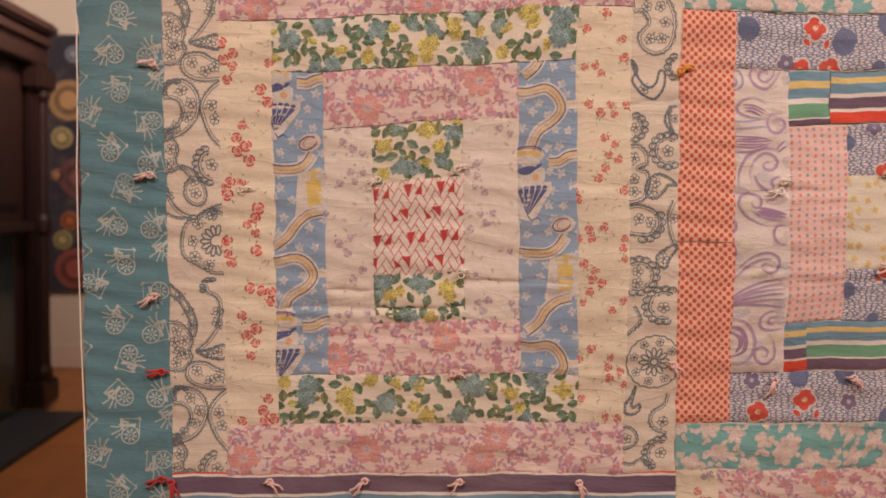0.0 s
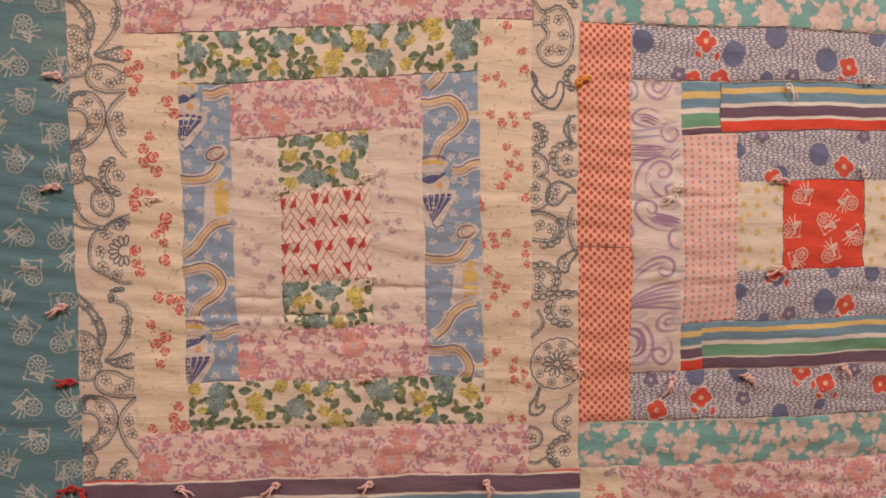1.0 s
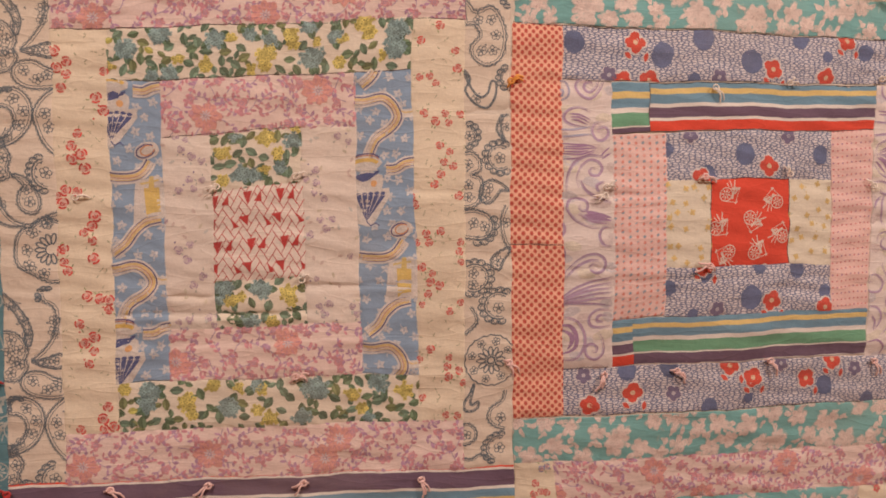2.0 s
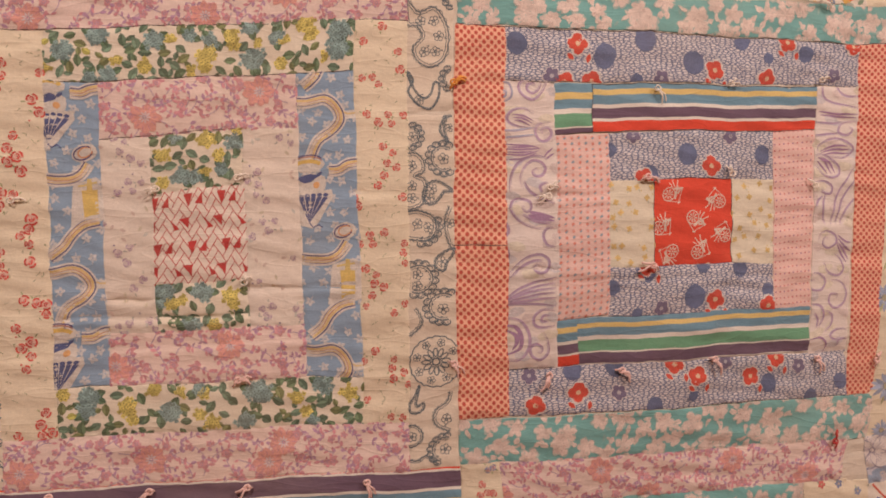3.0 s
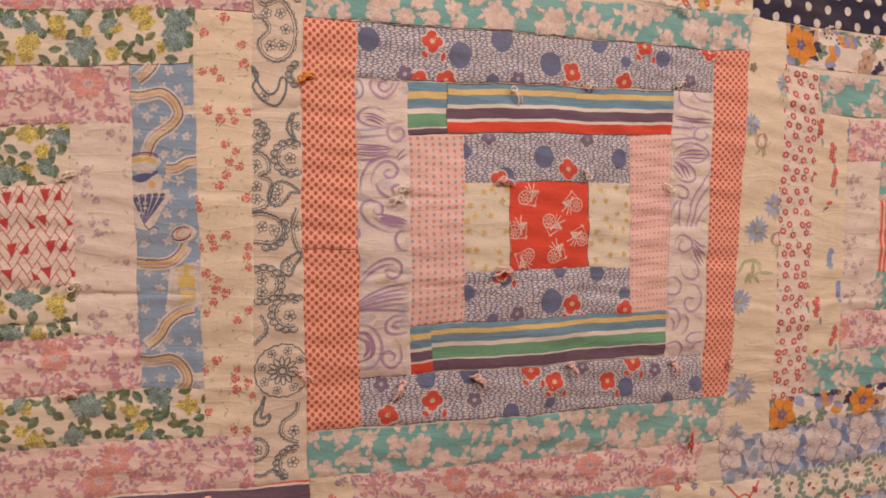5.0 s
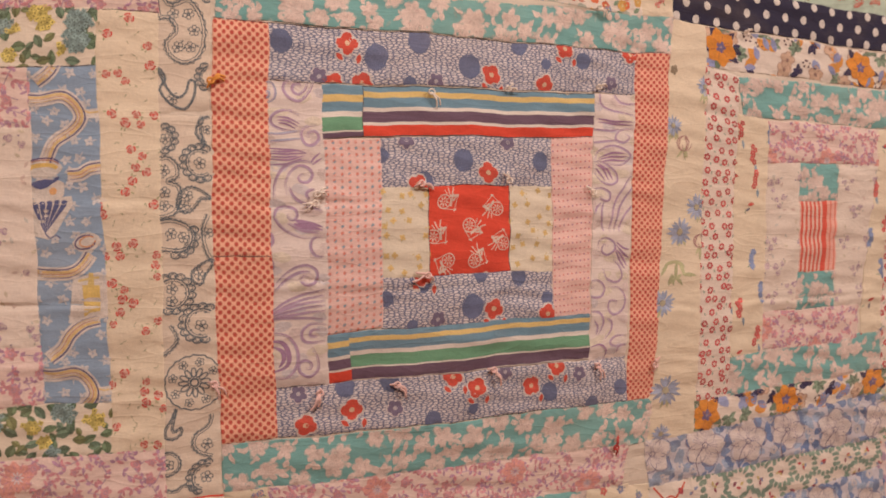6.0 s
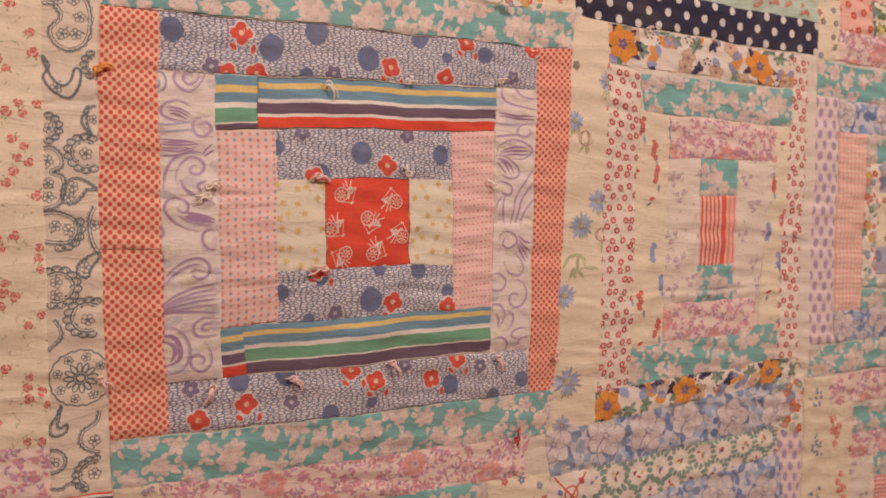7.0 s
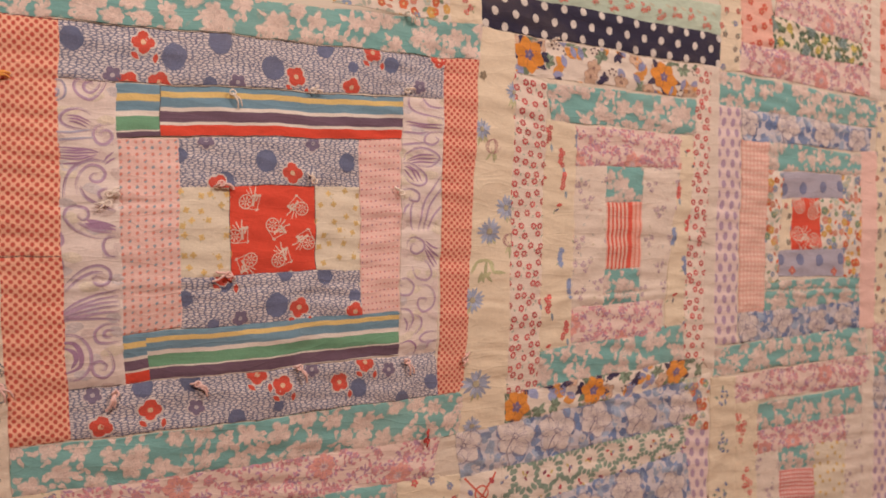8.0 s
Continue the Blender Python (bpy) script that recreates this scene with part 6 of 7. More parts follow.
patch("green", (-0.118, 1.532), (0.143, 1.554), (0.142, 1.505), (-0.119, 1.489), marks=([(16.2, 18.7, 11), (44.9, 5.9, 10), (90.2, 13.3, 10), (120.5, 10.8, 7), (137.9, 16.8, 8), (171.0, 5.0, 8), (175.2, 32.5, 12), (193.7, 15.1, 8), (248.4, 12.7, 12), (249.1, 27.9, 12), (52.8, 41.4, 9), (37.8, 42.8, 7)], [(35.2, 19.7, 4), (2.5, 34.7, 5), (2.0, 10.4, 4), (59.5, 28.2, 5), (82.8, 36.3, 8), (104.4, 13.9, 5), (135.2, 28.8, 10), (134.6, 38.8, 7), (122.5, 42.1, 5), (155.0, 12.0, 8), (158.3, 20.0, 6), (178.6, 17.2, 5), (201.0, 18.4, 5), (218.6, 3.2, 10), (225.3, 14.0, 8), (238.1, 34.0, 5), (199.7, 37.8, 7)], [(9.8, 5.5), (22.8, 5.3), (36.5, 31.2), (13.6, 37.4), (52.1, 17.3), (65.0, 12.0), (76.2, 15.7), (71.3, 21.5), (68.6, 33.7), (96.9, 33.0), (99.7, 25.0), (99.2, 42.2), (116.0, 30.9), (113.4, 42.7), (145.2, 21.2), (147.6, 2.2), (166.5, 21.3), (180.0, 2.6), (194.2, 2.6), (203.4, 3.2), (220.5, 27.5), (228.5, 25.0), (206.5, 31.4), (187.5, 41.3), (155.8, 33.6), (148.0, 42.2), (224.4, 41.8), (230.4, 40.2), (245.9, 42.8), (113.2, 4.2), (131.4, 2.3)]))
patch("pink", (-0.076, 1.490), (0.092, 1.502), (0.093, 1.455), (-0.074, 1.442), marks=([(38, 32.4), (135.9, 14.7)],))
patch("ribbon", (-0.119, 1.489), (-0.076, 1.490), (-0.068, 1.230), (-0.113, 1.228))
patch("ribbon", (0.092, 1.502), (0.142, 1.505), (0.150, 1.231), (0.099, 1.232))
patch("lavender", (-0.074, 1.442), (-0.033, 1.444), (-0.030, 1.303), (-0.072, 1.303), marks=([(13, 0.5), (21.1, 3.7), (17.4, 12.3), (25.8, 18.2), (34.1, 22.3), (23.7, 38.4), (34.5, 38.6), (27.1, 46.2), (14.5, 47.9), (0.8, 74.8), (22.6, 94.4), (13, 100), (20, 108), (33, 122), (25, 130)],))
patch("lavender", (-0.072, 1.303), (-0.030, 1.303), (-0.029, 1.274), (-0.071, 1.274))
patch("lavender", (0.044, 1.453), (0.093, 1.455), (0.096, 1.312), (0.048, 1.312), marks=([(41.8, 14.6), (14.1, 40.3), (13.9, 51.2), (11.4, 60.7), (16, 84.9), (26.9, 83.7), (20.8, 92.9), (6.1, 98.1), (41.4, 116.3), (32.3, 9.7), (5, 48), (20, 66), (12, 138)],))
patch("lavender", (0.048, 1.312), (0.096, 1.312), (0.098, 1.278), (0.050, 1.277))
patch("green", (-0.033, 1.444), (0.044, 1.453), (0.046, 1.404), (-0.031, 1.395), marks=([(71.9, 13.0, 9), (25.3, 37.9, 10), (37.2, 40.1, 9), (60.0, 35.7, 7), (22.1, 4.3, 5)], [(10.2, 17.3, 8), (48.1, 8.7, 9), (10.2, 41.1, 7), (57.8, 22.7, 6), (45.9, 35.7, 5), (74.0, 0.0, 6)], [(3.7, 5.4), (35.1, 5.4), (23.2, 19.5), (35.1, 19.5), (7.4, 28.1), (16.7, 27.1), (28.6, 9.7), (45.9, 26.0), (57.8, 7.6), (65.4, 24.9), (35.1, 29.2), (67.5, 40.1)]))
patch("lattice", (-0.031, 1.395), (0.046, 1.404), (0.048, 1.319), (-0.030, 1.316))
patch("green", (-0.029, 1.316), (0.048, 1.319), (0.049, 1.289), (-0.029, 1.288), marks=([(7.6, 6.5, 10), (40.1, 8.7, 11), (4.3, 16.2, 7)], [(13.0, 18.4, 7), (21.6, 15.2, 5), (63.9, 14.1, 9), (66.0, 20.6, 6)], [(19.5, 4.3), (31.4, 20.6), (15.2, 20.6), (45.5, 23.8), (56.3, 2.2), (75.8, 10.8)]))
patch("green", (-0.029, 1.288), (0.049, 1.289), (0.050, 1.277), (-0.028, 1.274))
patch("pink", (-0.070, 1.274), (0.098, 1.278), (0.099, 1.231), (-0.068, 1.229), marks=([(5.9, 30.5), (102.1, 16)],))
patch("green", (-0.112, 1.227), (0.149, 1.231), (0.150, 1.188), (-0.110, 1.186), marks=([(26.6, 9.3, 11), (23.9, 20.2, 9), (93.3, 24.5, 11), (118.7, 5.4, 8), (169.7, 10.5, 14), (225.4, 7.7, 10), (156.6, 35.9, 9), (217.1, 38.9, 6)], [(5.7, 5.4, 7), (12.0, 24.7, 4), (58.0, 19.4, 10), (61.1, 30.4, 7), (80.9, 5.0, 8), (103.3, 7.6, 5), (123.4, 9.0, 5), (127.4, 35.4, 8), (118.1, 27.0, 5), (201.9, 18.8, 8), (210.3, 31.0, 6), (248.6, 14.8, 9)], [(3.9, 17.7), (10.3, 35.8), (4.5, 35.6), (18.5, 36.0), (40.2, 20.5), (30.3, 34.9), (42.1, 34.9), (49.2, 33.8), (70.0, 12.3), (69.4, 31.5), (77.9, 25.7), (84.7, 33.8), (105.3, 21.1), (106.1, 32.8), (127.8, 21.3), (142.3, 12.8), (147.0, 17.8), (175.2, 35.0), (185.8, 20.0), (185.6, 35.1), (193.8, 35.2), (214.7, 20.1), (224.2, 25.1), (229.9, 20.4), (237.0, 29.9), (244.0, 29.8), (248.6, 35.6), (225.2, 37.7), (257.8, 26.2), (246.1, 2.0), (208.1, 6.6), (257.7, 37.6)]))
patch("pink", (-0.156, 1.185), (0.191, 1.188), (0.192, 1.141), (-0.155, 1.141), marks=([(120.4, 24.8), (234.7, 15), (220.6, 31), (14, 30)],))
patch("stripe_c", (-0.202, 1.143), (0.237, 1.144), (0.241, 1.088), (-0.200, 1.089))
patch("red_dot", (0.235, 1.551), (0.281, 1.547), (0.279, 1.349), (0.231, 1.349))
patch("red_dot", (0.231, 1.349), (0.279, 1.349), (0.284, 1.190), (0.238, 1.187))
patch("teal", (0.238, 1.582), (0.695, 1.585), (0.691, 1.548), (0.237, 1.550))
patch("pebble", (0.281, 1.547), (0.649, 1.546), (0.647, 1.505), (0.279, 1.498), marks=([(0.029, 0.307, 0.0095), (0.255, 0.484, 0.0111), (0.365, 0.166, 0.0106), (0.498, 0.589, 0.0111), (0.642, 0.077, 0.0085), (0.72, 0.446, 0.0053), (0.833, 0.311, 0.0085), (0.34, 0.987, 0.0064)], [(0.184, 0.27, 0), (0.558, 0.728, 0.5), (0.714, 0.884, 0.3), (0.778, 0.075, 0.6), (0.981, 0.049, 0.2), (0.223, 0.991, 0.4), (0.152, 1.022, 0.4)], [(0.119, 0.892), (0.407, 0.931), (0.92, 0.77)]))
patch("swirl", (0.278, 1.498), (0.325, 1.497), (0.328, 1.235), (0.282, 1.234))
patch("pebble", (0.282, 1.234), (0.636, 1.239), (0.640, 1.194), (0.284, 1.190), marks=([(0.172, 0.087, 0.009), (0.288, 0.055, 0.0095), (0.397, 0.923, 0.0085), (0.511, 0.754, 0.0053), (0.745, 0.62, 0.0095), (0.877, 0.944, 0.0074), (0.976, 0.664, 0.008)], [(0.46, 0.052, 0.2), (0.523, 0.328, 0.5), (0.688, 0.435, 0.6), (0.768, 0.063, 0.3), (0.069, 0.779, 0.3), (0.185, 0.564, 0.1)], [(0.609, 0.091), (0.842, 0.25), (0.295, 0.598), (0.056, 0.165)]))
patch("stripe_b", (0.325, 1.496), (0.361, 1.497), (0.361, 1.453), (0.324, 1.448))
patch("stripe_a", (0.361, 1.497), (0.600, 1.501), (0.597, 1.459), (0.361, 1.453))
patch("stripe_d", (0.327, 1.278), (0.346, 1.279), (0.349, 1.237), (0.329, 1.236))
patch("stripe_e", (0.346, 1.279), (0.591, 1.287), (0.592, 1.241), (0.349, 1.236))
patch("pink_dot", (0.324, 1.447), (0.376, 1.451), (0.376, 1.283), (0.326, 1.279))
patch("pink_dot2", (0.550, 1.457), (0.597, 1.459), (0.592, 1.286), (0.550, 1.283))
patch("pebble", (0.376, 1.451), (0.550, 1.457), (0.548, 1.411), (0.375, 1.408), marks=([(0.23, 0.878, 0.009), (0.458, 0.49, 0.0101), (0.925, 0.493, 0.0085), (0.002, 0.349, 0.0069)], [(0.599, 0.728, 0), (0.196, 0.945, 0.5)], [(0.138, 0.065), (0.719, 0.096)]))
patch("pebble", (0.374, 1.327), (0.548, 1.329), (0.549, 1.285), (0.376, 1.282), marks=([(0.018, 0.423, 0.0069), (0.212, 0.099, 0.0095), (0.557, 0.025, 0.0069), (0.781, 0.126, 0.008), (0.5, 0.652, 0.0111), (0.962, 0.566, 0.0064), (0.162, 0.944, 0.0053)], [(0.626, 0.749, 0.3), (0.224, -0.035, 0.4), (0.954, 0.906, 0.2)], [(0.302, 0.864)]))
patch("yellow_sprig", (0.373, 1.407), (0.418, 1.409), (0.420, 1.329), (0.374, 1.327))
patch("yellow_sprig", (0.501, 1.410), (0.548, 1.411), (0.548, 1.329), (0.502, 1.330))
patch("wheel_red", (0.418, 1.409), (0.501, 1.410), (0.502, 1.330), (0.420, 1.329))
patch("swirl", (0.600, 1.501), (0.647, 1.504), (0.635, 1.239), (0.593, 1.238))
patch("red_dot2", (0.649, 1.547), (0.690, 1.549), (0.674, 1.194), (0.639, 1.194))
patch("teal", (0.238, 1.186), (0.673, 1.193), (0.663, 1.149), (0.239, 1.146))
patch("cross_rose", (0.239, 1.145), (0.275, 1.146), (0.281, 1.094), (0.241, 1.096))
patch("pink", (0.275, 1.146), (0.641, 1.149), (0.633, 1.108), (0.281, 1.105))
patch("teal", (0.334, 1.105), (0.591, 1.107), (0.586, 1.067), (0.335, 1.071))
patch("cream_small", (0.591, 1.106), (0.641, 1.108), (0.638, 1.065), (0.591, 1.067))
patch("bright", (0.527, 1.615), (0.657, 1.622), (0.657, 1.585), (0.527, 1.591))
patch("cross_rose", (0.657, 1.622), (0.695, 1.621), (0.695, 1.585), (0.657, 1.585))
patch("mint", (0.750, 1.646), (1.033, 1.642), (1.033, 1.605), (0.764, 1.620))
patch("polka", (0.695, 1.624), (1.033, 1.606), (1.033, 1.566), (0.695, 1.584))
patch("daisy", (0.695, 1.584), (0.738, 1.579), (0.722, 1.149), (0.661, 1.148))
patch("orange", (0.736, 1.579), (0.995, 1.564), (0.994, 1.526), (0.737, 1.538))
patch("ring_red", (0.735, 1.537), (0.777, 1.530), (0.764, 1.190), (0.725, 1.185))
patch("teal", (0.777, 1.529), (0.995, 1.523), (0.992, 1.481), (0.784, 1.489))
patch("ring_red", (0.995, 1.562), (1.021, 1.561), (1.006, 1.202), (0.974, 1.201))
patch("spray", (0.777, 1.489), (0.817, 1.485), (0.809, 1.233), (0.765, 1.230))
patch("pink", (0.817, 1.484), (0.971, 1.479), (0.968, 1.439), (0.817, 1.440))
patch("spray", (0.970, 1.478), (0.992, 1.479), (0.975, 1.248), (0.945, 1.244))
patch("lavender", (0.817, 1.440), (0.859, 1.438), (0.856, 1.281), (0.809, 1.276))
patch("lavender", (0.910, 1.437), (0.969, 1.439), (0.945, 1.279), (0.908, 1.280))
patch("teal", (0.859, 1.438), (0.911, 1.437), (0.911, 1.397), (0.858, 1.398))
patch("red_stripe", (0.858, 1.398), (0.911, 1.397), (0.909, 1.319), (0.856, 1.320))
patch("teal", (0.856, 1.320), (0.909, 1.319), (0.908, 1.280), (0.855, 1.279))
patch("pink", (0.810, 1.276), (0.944, 1.280), (0.938, 1.238), (0.809, 1.236))
patch("teal", (0.767, 1.230), (0.975, 1.249), (0.973, 1.205), (0.764, 1.189))
patch("orange", (0.722, 1.186), (1.005, 1.207), (1.003, 1.179), (0.721, 1.152))
patch("blue_bloom", (0.661, 1.148), (1.003, 1.180), (1.010, 1.128), (0.667, 1.101))
patch("green_lattice", (0.718, 1.104), (0.978, 1.126), (0.982, 1.093), (0.715, 1.054))
patch("cross_red", (0.667, 1.101), (0.718, 1.104), (0.715, 1.044), (0.664, 1.053))
patch("blue_bloom", (0.748, 1.058), (0.982, 1.093), (0.993, 1.031), (0.748, 0.997))
patch("cream_small", (0.636, 1.106), (0.667, 1.104), (0.664, 1.053), (0.629, 1.052))
patch("cream_plain", (1.007, 1.565), (1.033, 1.566), (1.025, 1.184), (1.005, 1.200))
patch("cream_small", (1.032, 1.666), (1.067, 1.663), (1.066, 1.564), (1.032, 1.561))
patch("salmon", (1.067, 1.663), (1.118, 1.661), (1.124, 1.596), (1.068, 1.600))
patch("pink", (1.129, 1.681), (1.292, 1.669), (1.291, 1.616), (1.126, 1.637))
patch("green", (1.118, 1.637), (1.291, 1.616), (1.291, 1.586), (1.123, 1.596))
patch("pink", (1.067, 1.600), (1.304, 1.585), (1.305, 1.545), (1.066, 1.564))
patch("ring_red", (1.290, 1.684), (1.308, 1.682), (1.308, 1.584), (1.291, 1.586))
patch("cream_plain", (1.307, 1.682), (1.327, 1.680), (1.326, 1.537), (1.306, 1.540))
patch("salmon", (1.327, 1.680), (1.377, 1.678), (1.373, 1.554), (1.327, 1.559))
patch("teal", (1.031, 1.561), (1.323, 1.539), (1.323, 1.503), (1.029, 1.519))
patch("purple_dot", (1.029, 1.519), (1.068, 1.519), (1.061, 1.220), (1.023, 1.221))
patch("blue_bloom", (1.068, 1.518), (1.310, 1.500), (1.309, 1.470), (1.072, 1.478))
patch("gingham_pink", (1.070, 1.477), (1.118, 1.477), (1.108, 1.256), (1.066, 1.257))
patch("teal", (1.118, 1.476), (1.293, 1.464), (1.291, 1.438), (1.118, 1.441))
patch("bright", (1.116, 1.441), (1.142, 1.439), (1.135, 1.295), (1.112, 1.296))
patch("grey_dot", (1.140, 1.438), (1.255, 1.436), (1.256, 1.404), (1.142, 1.404))
patch("wheel_red", (1.159, 1.404), (1.209, 1.404), (1.213, 1.336), (1.158, 1.337))
patch("cream_small", (1.142, 1.404), (1.159, 1.404), (1.158, 1.337), (1.135, 1.336))
patch("bright", (1.209, 1.404), (1.270, 1.404), (1.271, 1.335), (1.213, 1.336))
patch("bright", (1.255, 1.436), (1.291, 1.438), (1.290, 1.294), (1.257, 1.297))
patch("grey_dot", (1.134, 1.336), (1.257, 1.336), (1.257, 1.298), (1.135, 1.303))
patch("pink_plain", (1.293, 1.468), (1.325, 1.469), (1.323, 1.223), (1.291, 1.226))
patch("teal", (1.113, 1.296), (1.290, 1.295), (1.291, 1.262), (1.110, 1.258))
patch("blue_bloom", (1.065, 1.256), (1.291, 1.263), (1.291, 1.226), (1.066, 1.220))
patch("teal", (1.024, 1.215), (1.305, 1.226), (1.306, 1.188), (1.024, 1.181))
patch("pink", (1.059, 1.177), (1.312, 1.186), (1.312, 1.146), (1.062, 1.143))
patch("cream_wreath", (1.020, 1.179), (1.060, 1.177), (1.064, 0.984), (1.018, 0.991))
patch("rose", (1.062, 1.143), (1.100, 1.144), (1.100, 0.978), (1.064, 0.984))
patch("teal", (1.100, 1.136), (1.296, 1.144), (1.297, 1.106), (1.099, 1.103))
patch("pink", (1.100, 1.101), (1.262, 1.108), (1.263, 1.072), (1.103, 1.072))
patch("teal", (1.139, 1.079), (1.203, 1.080), (1.203, 1.042), (1.138, 1.045))
patch("gingham_red", (1.139, 1.046), (1.203, 1.042), (1.205, 0.957), (1.136, 0.968))
patch("yellow_sprig", (1.204, 1.078), (1.264, 1.072), (1.266, 0.947), (1.206, 0.957))
patch("lavender", (1.099, 1.073), (1.139, 1.075), (1.138, 0.968), (1.100, 0.974))
patch("lavender", (1.263, 1.108), (1.298, 1.106), (1.303, 0.941), (1.266, 0.947))
patch("cream_plain", (1.295, 1.187), (1.320, 1.185), (1.324, 0.937), (1.301, 0.941))
patch("bright", (0.971, 1.180), (1.018, 1.184), (1.014, 1.114), (0.967, 1.118))
patch("purple_dot", (0.967, 1.118), (1.016, 1.113), (1.013, 0.992), (0.981, 0.997))
patch("pink", (1.319, 1.231), (1.397, 1.235), (1.398, 1.190), (1.320, 1.190))
patch("cream_small", (1.323, 1.539), (1.392, 1.537), (1.397, 1.235), (1.323, 1.227))
patch("teal", (1.320, 1.190), (1.398, 1.190), (1.399, 1.153), (1.320, 1.155))
patch("blue_bloom", (1.320, 1.155), (1.399, 1.153), (1.400, 1.103), (1.321, 1.109))
patch("purple_dot", (1.321, 1.109), (1.400, 1.103), (1.403, 0.924), (1.324, 0.937))


def yarn(points, radius, mat, name="yarn_tie", label=""):
    data = bpy.data.curves.new(name, "CURVE")
    data.dimensions, data.bevel_depth, data.bevel_resolution, data.resolution_u = "3D", radius, 2, 6
    for pts in points:
        sp = data.splines.new("NURBS")
        sp.points.add(len(pts) - 1)
        for p, q in zip(sp.points, pts):
            p.co = (*q, 1)
        sp.use_endpoint_u, sp.order_u = True, 3
    data.materials.append(mat)
    ob = new(name, data)
    if label:
        tagged(ob, label)
    return under_quilt(ob)


YARN = {"pink": plain_cloth("pink_yarn", (0.84, 0.56, 0.50)), "cream": plain_cloth("cream_yarn", (0.90, 0.80, 0.68)), "red": plain_cloth("red_yarn", (0.50, 0.03, 0.03)),
        "orange": plain_cloth("orange_yarn", (0.85, 0.36, 0.06))}
tie_rng = random.Random(21)


def tie(color, x, z, spread=0.012, aim=None):
    """A knot of doubled yarn with loose ends that lie on the cotton."""
    r = tie_rng
    thin = color == "cream"
    spread = spread * (0.85 if thin else 1.0)
    y = float(hang(x, z)) - 0.0032
    a = r.uniform(0, TAU) if aim is None else aim
    strands = []
    for k in range(3 if thin else 4):
        b = a + (k % 2) * r.uniform(0.15, 0.5) + (math.pi if k == 3 else 0) + r.uniform(-0.2, 0.2)
        l = spread * r.uniform(0.7, 1.2) * (0.5 if k == 3 else 1)
        pts = [(x, y, z), (x + 0.35 * l * math.cos(b), y - 0.0035, z + 0.35 * l * math.sin(b)),
               (x + 0.75 * l * math.cos(b + 0.3), y - 0.0030, z + 0.75 * l * math.sin(b + 0.3) - 0.001), (x + l * math.cos(b + 0.1), y - 0.0006, z + l * math.sin(b + 0.1) - 0.003)]
        strands.append(pts)
    loop = [(x + 0.003 * math.cos(q), y - 0.0022 + 0.001 * math.sin(2 * q), z + 0.0026 * math.sin(q)) for q in np.linspace(0, 6.6, 9)]
    yarn(strands + [loop], 0.0007 if thin else 0.00095, YARN[color], label=color + " yarn knot with loose ends")


tie("pink", -0.218, 1.494, aim=2.6)
tie("pink", -0.22, 1.4, aim=3.0)
tie("pink", -0.217, 1.297, aim=3.4)
tie("red", -0.211, 1.232, aim=2.9)
tie("red", -0.211, 1.139, aim=3.0)
tie("red", -0.203, 1.136, aim=-1.6)
tie("pink", -0.119, 1.136, aim=-0.9)
tie("pink", -0.037, 1.136, aim=3.4)
tie("pink", 0.046, 1.135, aim=3.3)
tie("pink", 0.152, 1.134, aim=-1.5)
tie("orange", 0.232, 1.496, aim=0.3)
tie("cream", 0.317, 1.401, aim=0.2)
tie("cream", 0.04, 1.409, aim=0.5)
tie("cream", 0.045, 1.317, aim=0.9)
tie("cream", -0.028, 1.399, aim=3.0)
tie("pink", 0.039, 1.231, aim=0.0)
tie("cream", -0.145, 1.389, aim=0.1)
tie("cream", 0.424, 1.494, aim=-1.2)
tie("cream", 0.501, 1.501, aim=0.2)
tie("cream", 0.603, 1.509, aim=0.4)
tie("pink", 0.411, 1.411, aim=-0.4)
tie("cream", 0.5, 1.415, aim=1.5)
tie("pink", 0.416, 1.329, aim=2.6)
tie("pink", 0.32, 1.228, aim=-2.2)
tie("pink", 0.389, 1.231, aim=-0.8)
tie("pink", 0.484, 1.238, aim=-1.0)
tie("pink", 0.601, 1.233, aim=-1.2)
tie("pink", 0.231, 1.241, aim=-1.2)
tie("cream", 0.595, 1.405, aim=2.0)
tie("cream", 0.316, 1.393, aim=3.0)
tie("pink", 0.669, 1.229, aim=1.0)
tie("red", 0.624, 1.148, aim=1.2)
tie("cream", 0.605, 1.587, aim=-0.8)
tie("cream", 0.783, 1.575, aim=0.4)

yarn([[(-0.2825 + 0.0075 * f * f + 0.0008 * math.sin(9 * f), float(hang(-0.28, 1.588 - 0.51 * f)) - 0.0002, 1.588 - 0.51 * f) for f in np.linspace(0, 1, 24)]], 0.0006, YARN["cream"], "edge_piping", "thin cream piping along the quilt edge")

# ---- thin dark strands that draw the shade along some seams ----
SEAM_SHADE = plain_cloth("seam_shade_dark", (0.13, 0.095, 0.085))


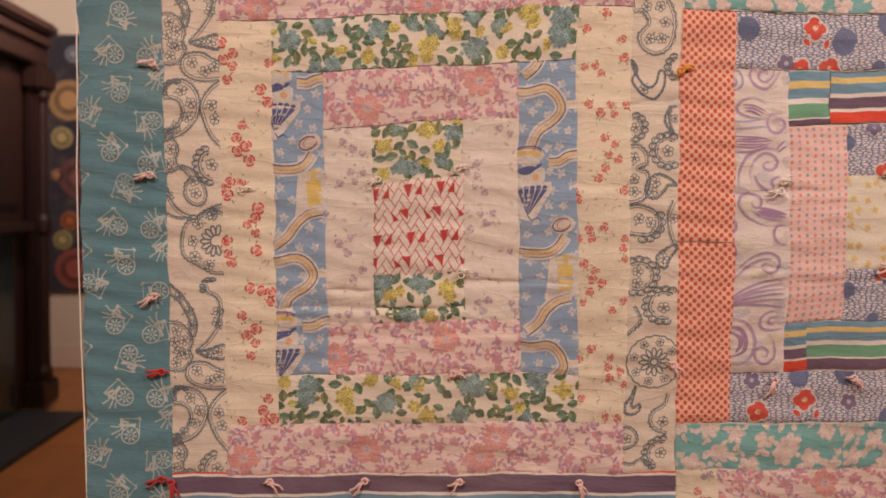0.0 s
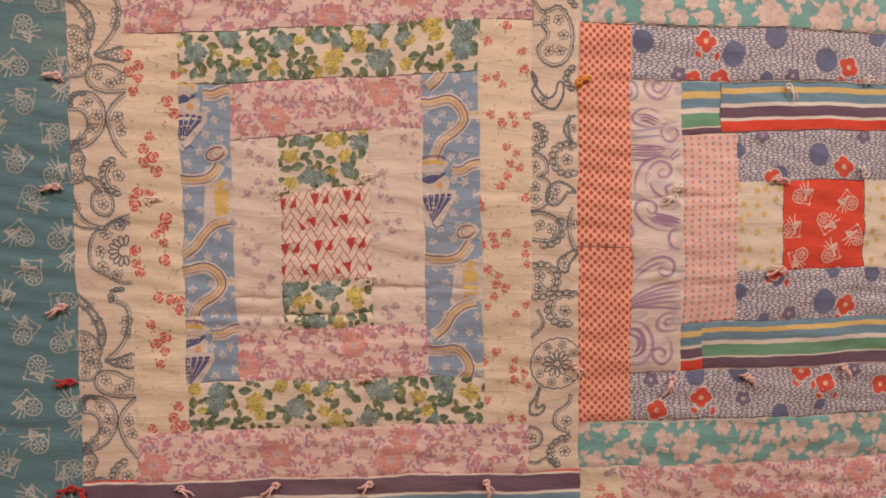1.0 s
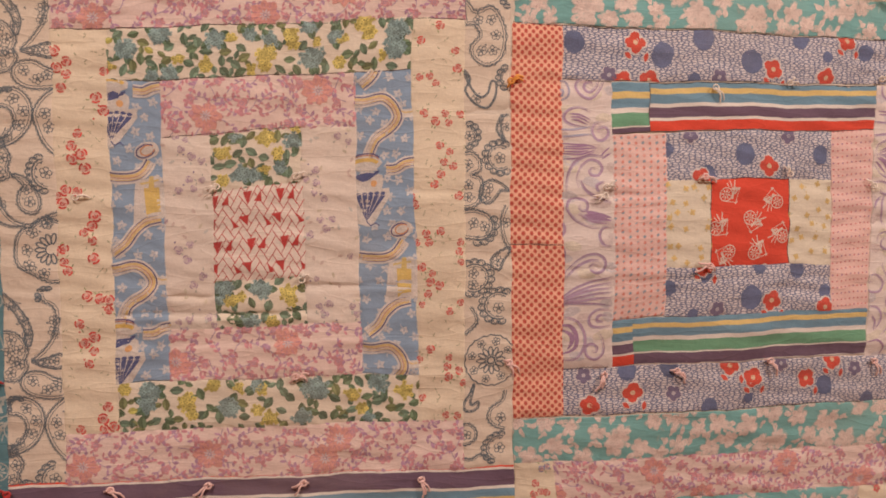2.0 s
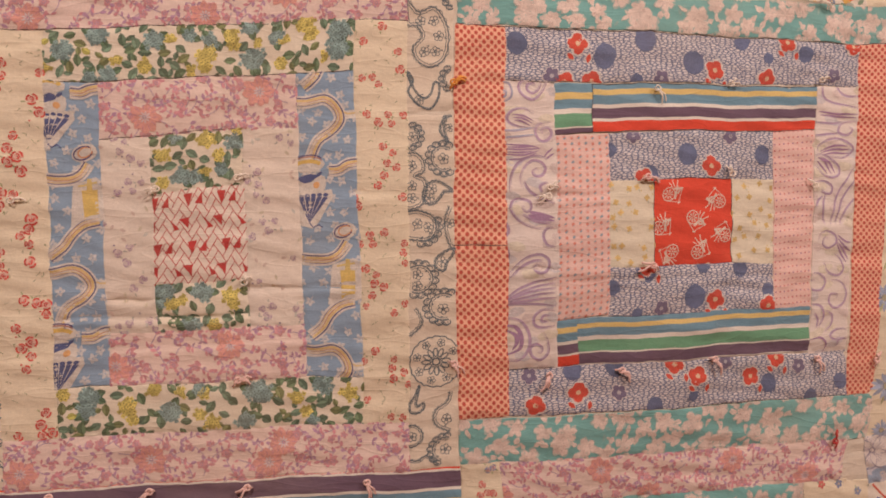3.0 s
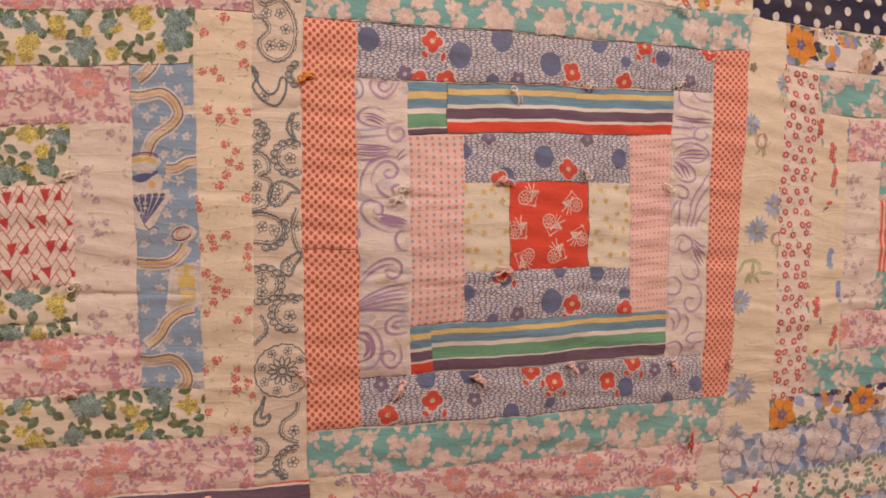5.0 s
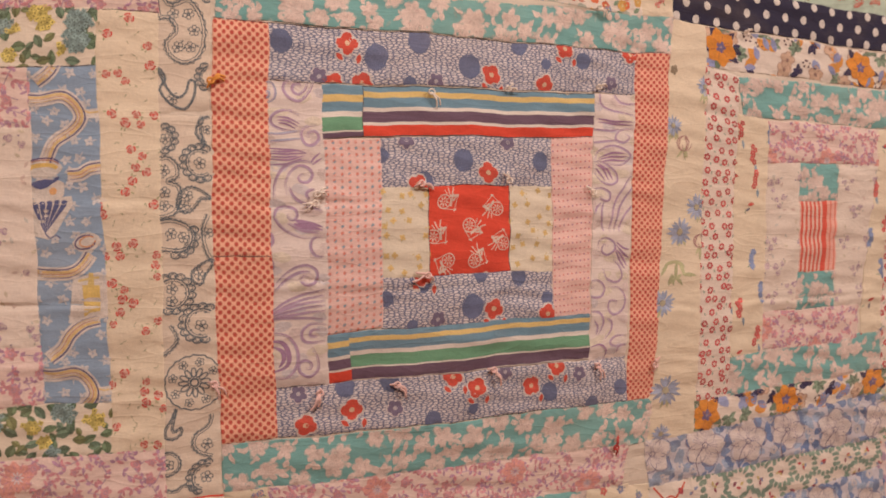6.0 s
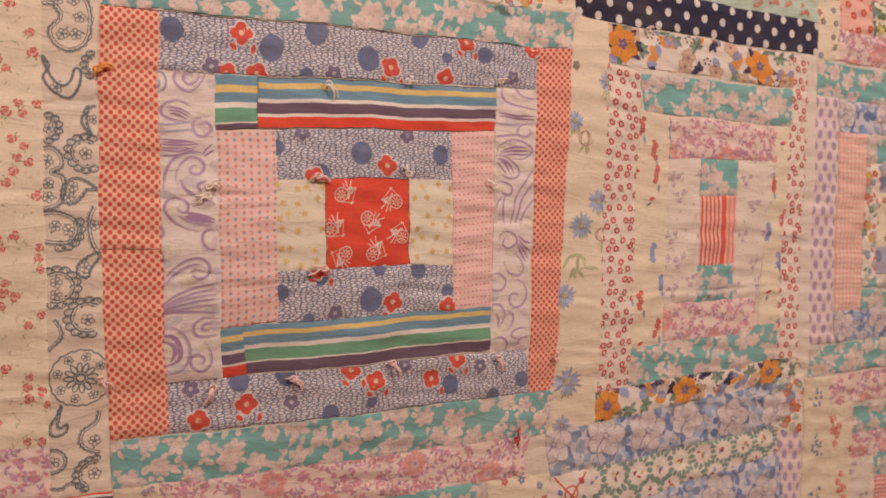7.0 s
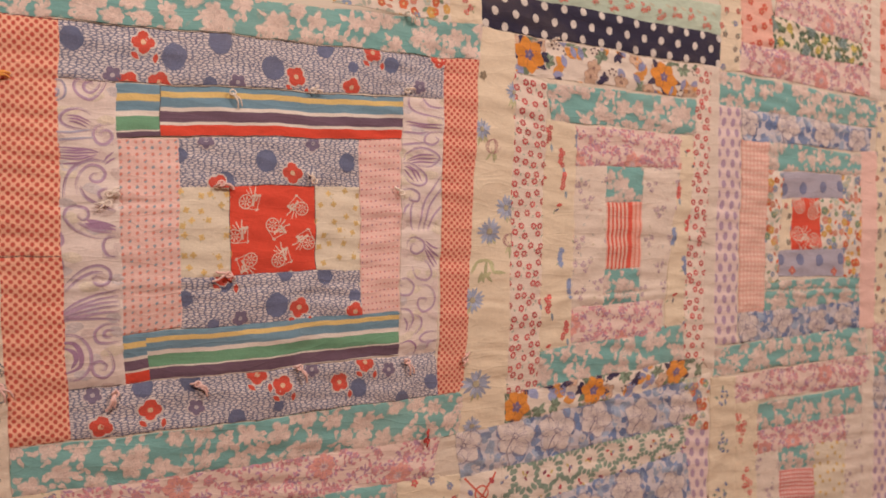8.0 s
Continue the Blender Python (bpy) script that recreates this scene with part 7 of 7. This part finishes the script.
def seam(x0, z0, x1, z1):
    n = max(4, int(math.hypot(x1 - x0, z1 - z0) / 0.003))
    pts = []
    for k in range(n + 1):
        x, z = x0 + (x1 - x0) * k / n, z0 + (z1 - z0) * k / n
        sway_x = 0.0006 * math.sin(61 * z + 9 * x) + 0.0004 * math.sin(133 * z - 21 * x)
        sway_z = 0.0007 * math.sin(43 * x + 13 * z + 1) + 0.0004 * math.sin(97 * x - 17 * z) + 0.0002 * math.sin(260 * x + 60 * z)
        pts.append((x + sway_x, float(hang(x, z)) - 0.0004 + 0.0003 * math.sin(2.2 * k), z + sway_z))
    yarn([pts], 0.00030, SEAM_SHADE, "seam_thread", "thin dark line standing in for shade in the seam")


for line in ((-0.165, 1.531, 0.191, 1.553), (-0.119, 1.489, 0.142, 1.505), (-0.074, 1.442, 0.044, 1.4525), (0.281, 1.5475, 0.649, 1.5465), (0.281, 1.498, 0.325, 1.497), (0.361, 1.497, 0.361, 1.453),
             (0.361, 1.453, 0.597, 1.459), (0.361, 1.4975, 0.600, 1.5015), (0.418, 1.4095, 0.501, 1.4105), (0.231, 1.349, 0.279, 1.349), (0.235, 1.551, 0.281, 1.547), (0.324, 1.448, 0.361, 1.453),
             (0.282, 1.234, 0.325, 1.2355), (0.649, 1.547, 0.690, 1.549), (0.418, 1.409, 0.420, 1.329), (0.501, 1.410, 0.502, 1.330)):
    seam(*line)

# ---- oak parquet boards in the far part of the floor ----
board = box(-0.0448, 0.0448, -0.298, 0.298, -0.02, 0.0)
board_mesh = bpy.data.meshes.new("plank")
board.to_mesh(board_mesh)
board.free()
board_mesh.materials.append(OAK)
plank_rng = random.Random(3)
n_planks = 0
for i in range(22):
    for j in range(10):
        if n_planks < 300:
            n_planks += 1
            ob = new("plank", board_mesh)
            ob.parent = floor
            ob.location = (LEFT + 0.4 + 0.09 * i, 1.7 + 0.6 * j, plank_rng.uniform(-0.0006, 0.0006))
rest = bmesh.new()
for i in range(-12, 92):
    y = NEAR
    while y < FAR:
        x = LEFT + 0.4 + 0.09 * i
        if not (0 <= i < 22 and 1.39 < y):
            if LEFT < x - 0.045 and x + 0.045 < RIGHT:
                box(x - 0.0448, x + 0.0448, y, min(FAR, y + 0.596), -0.02, 0.0, 0, rest)
        y += 0.6
tagged(part("plank_field", rest, OAK, floor), kind="stuff")
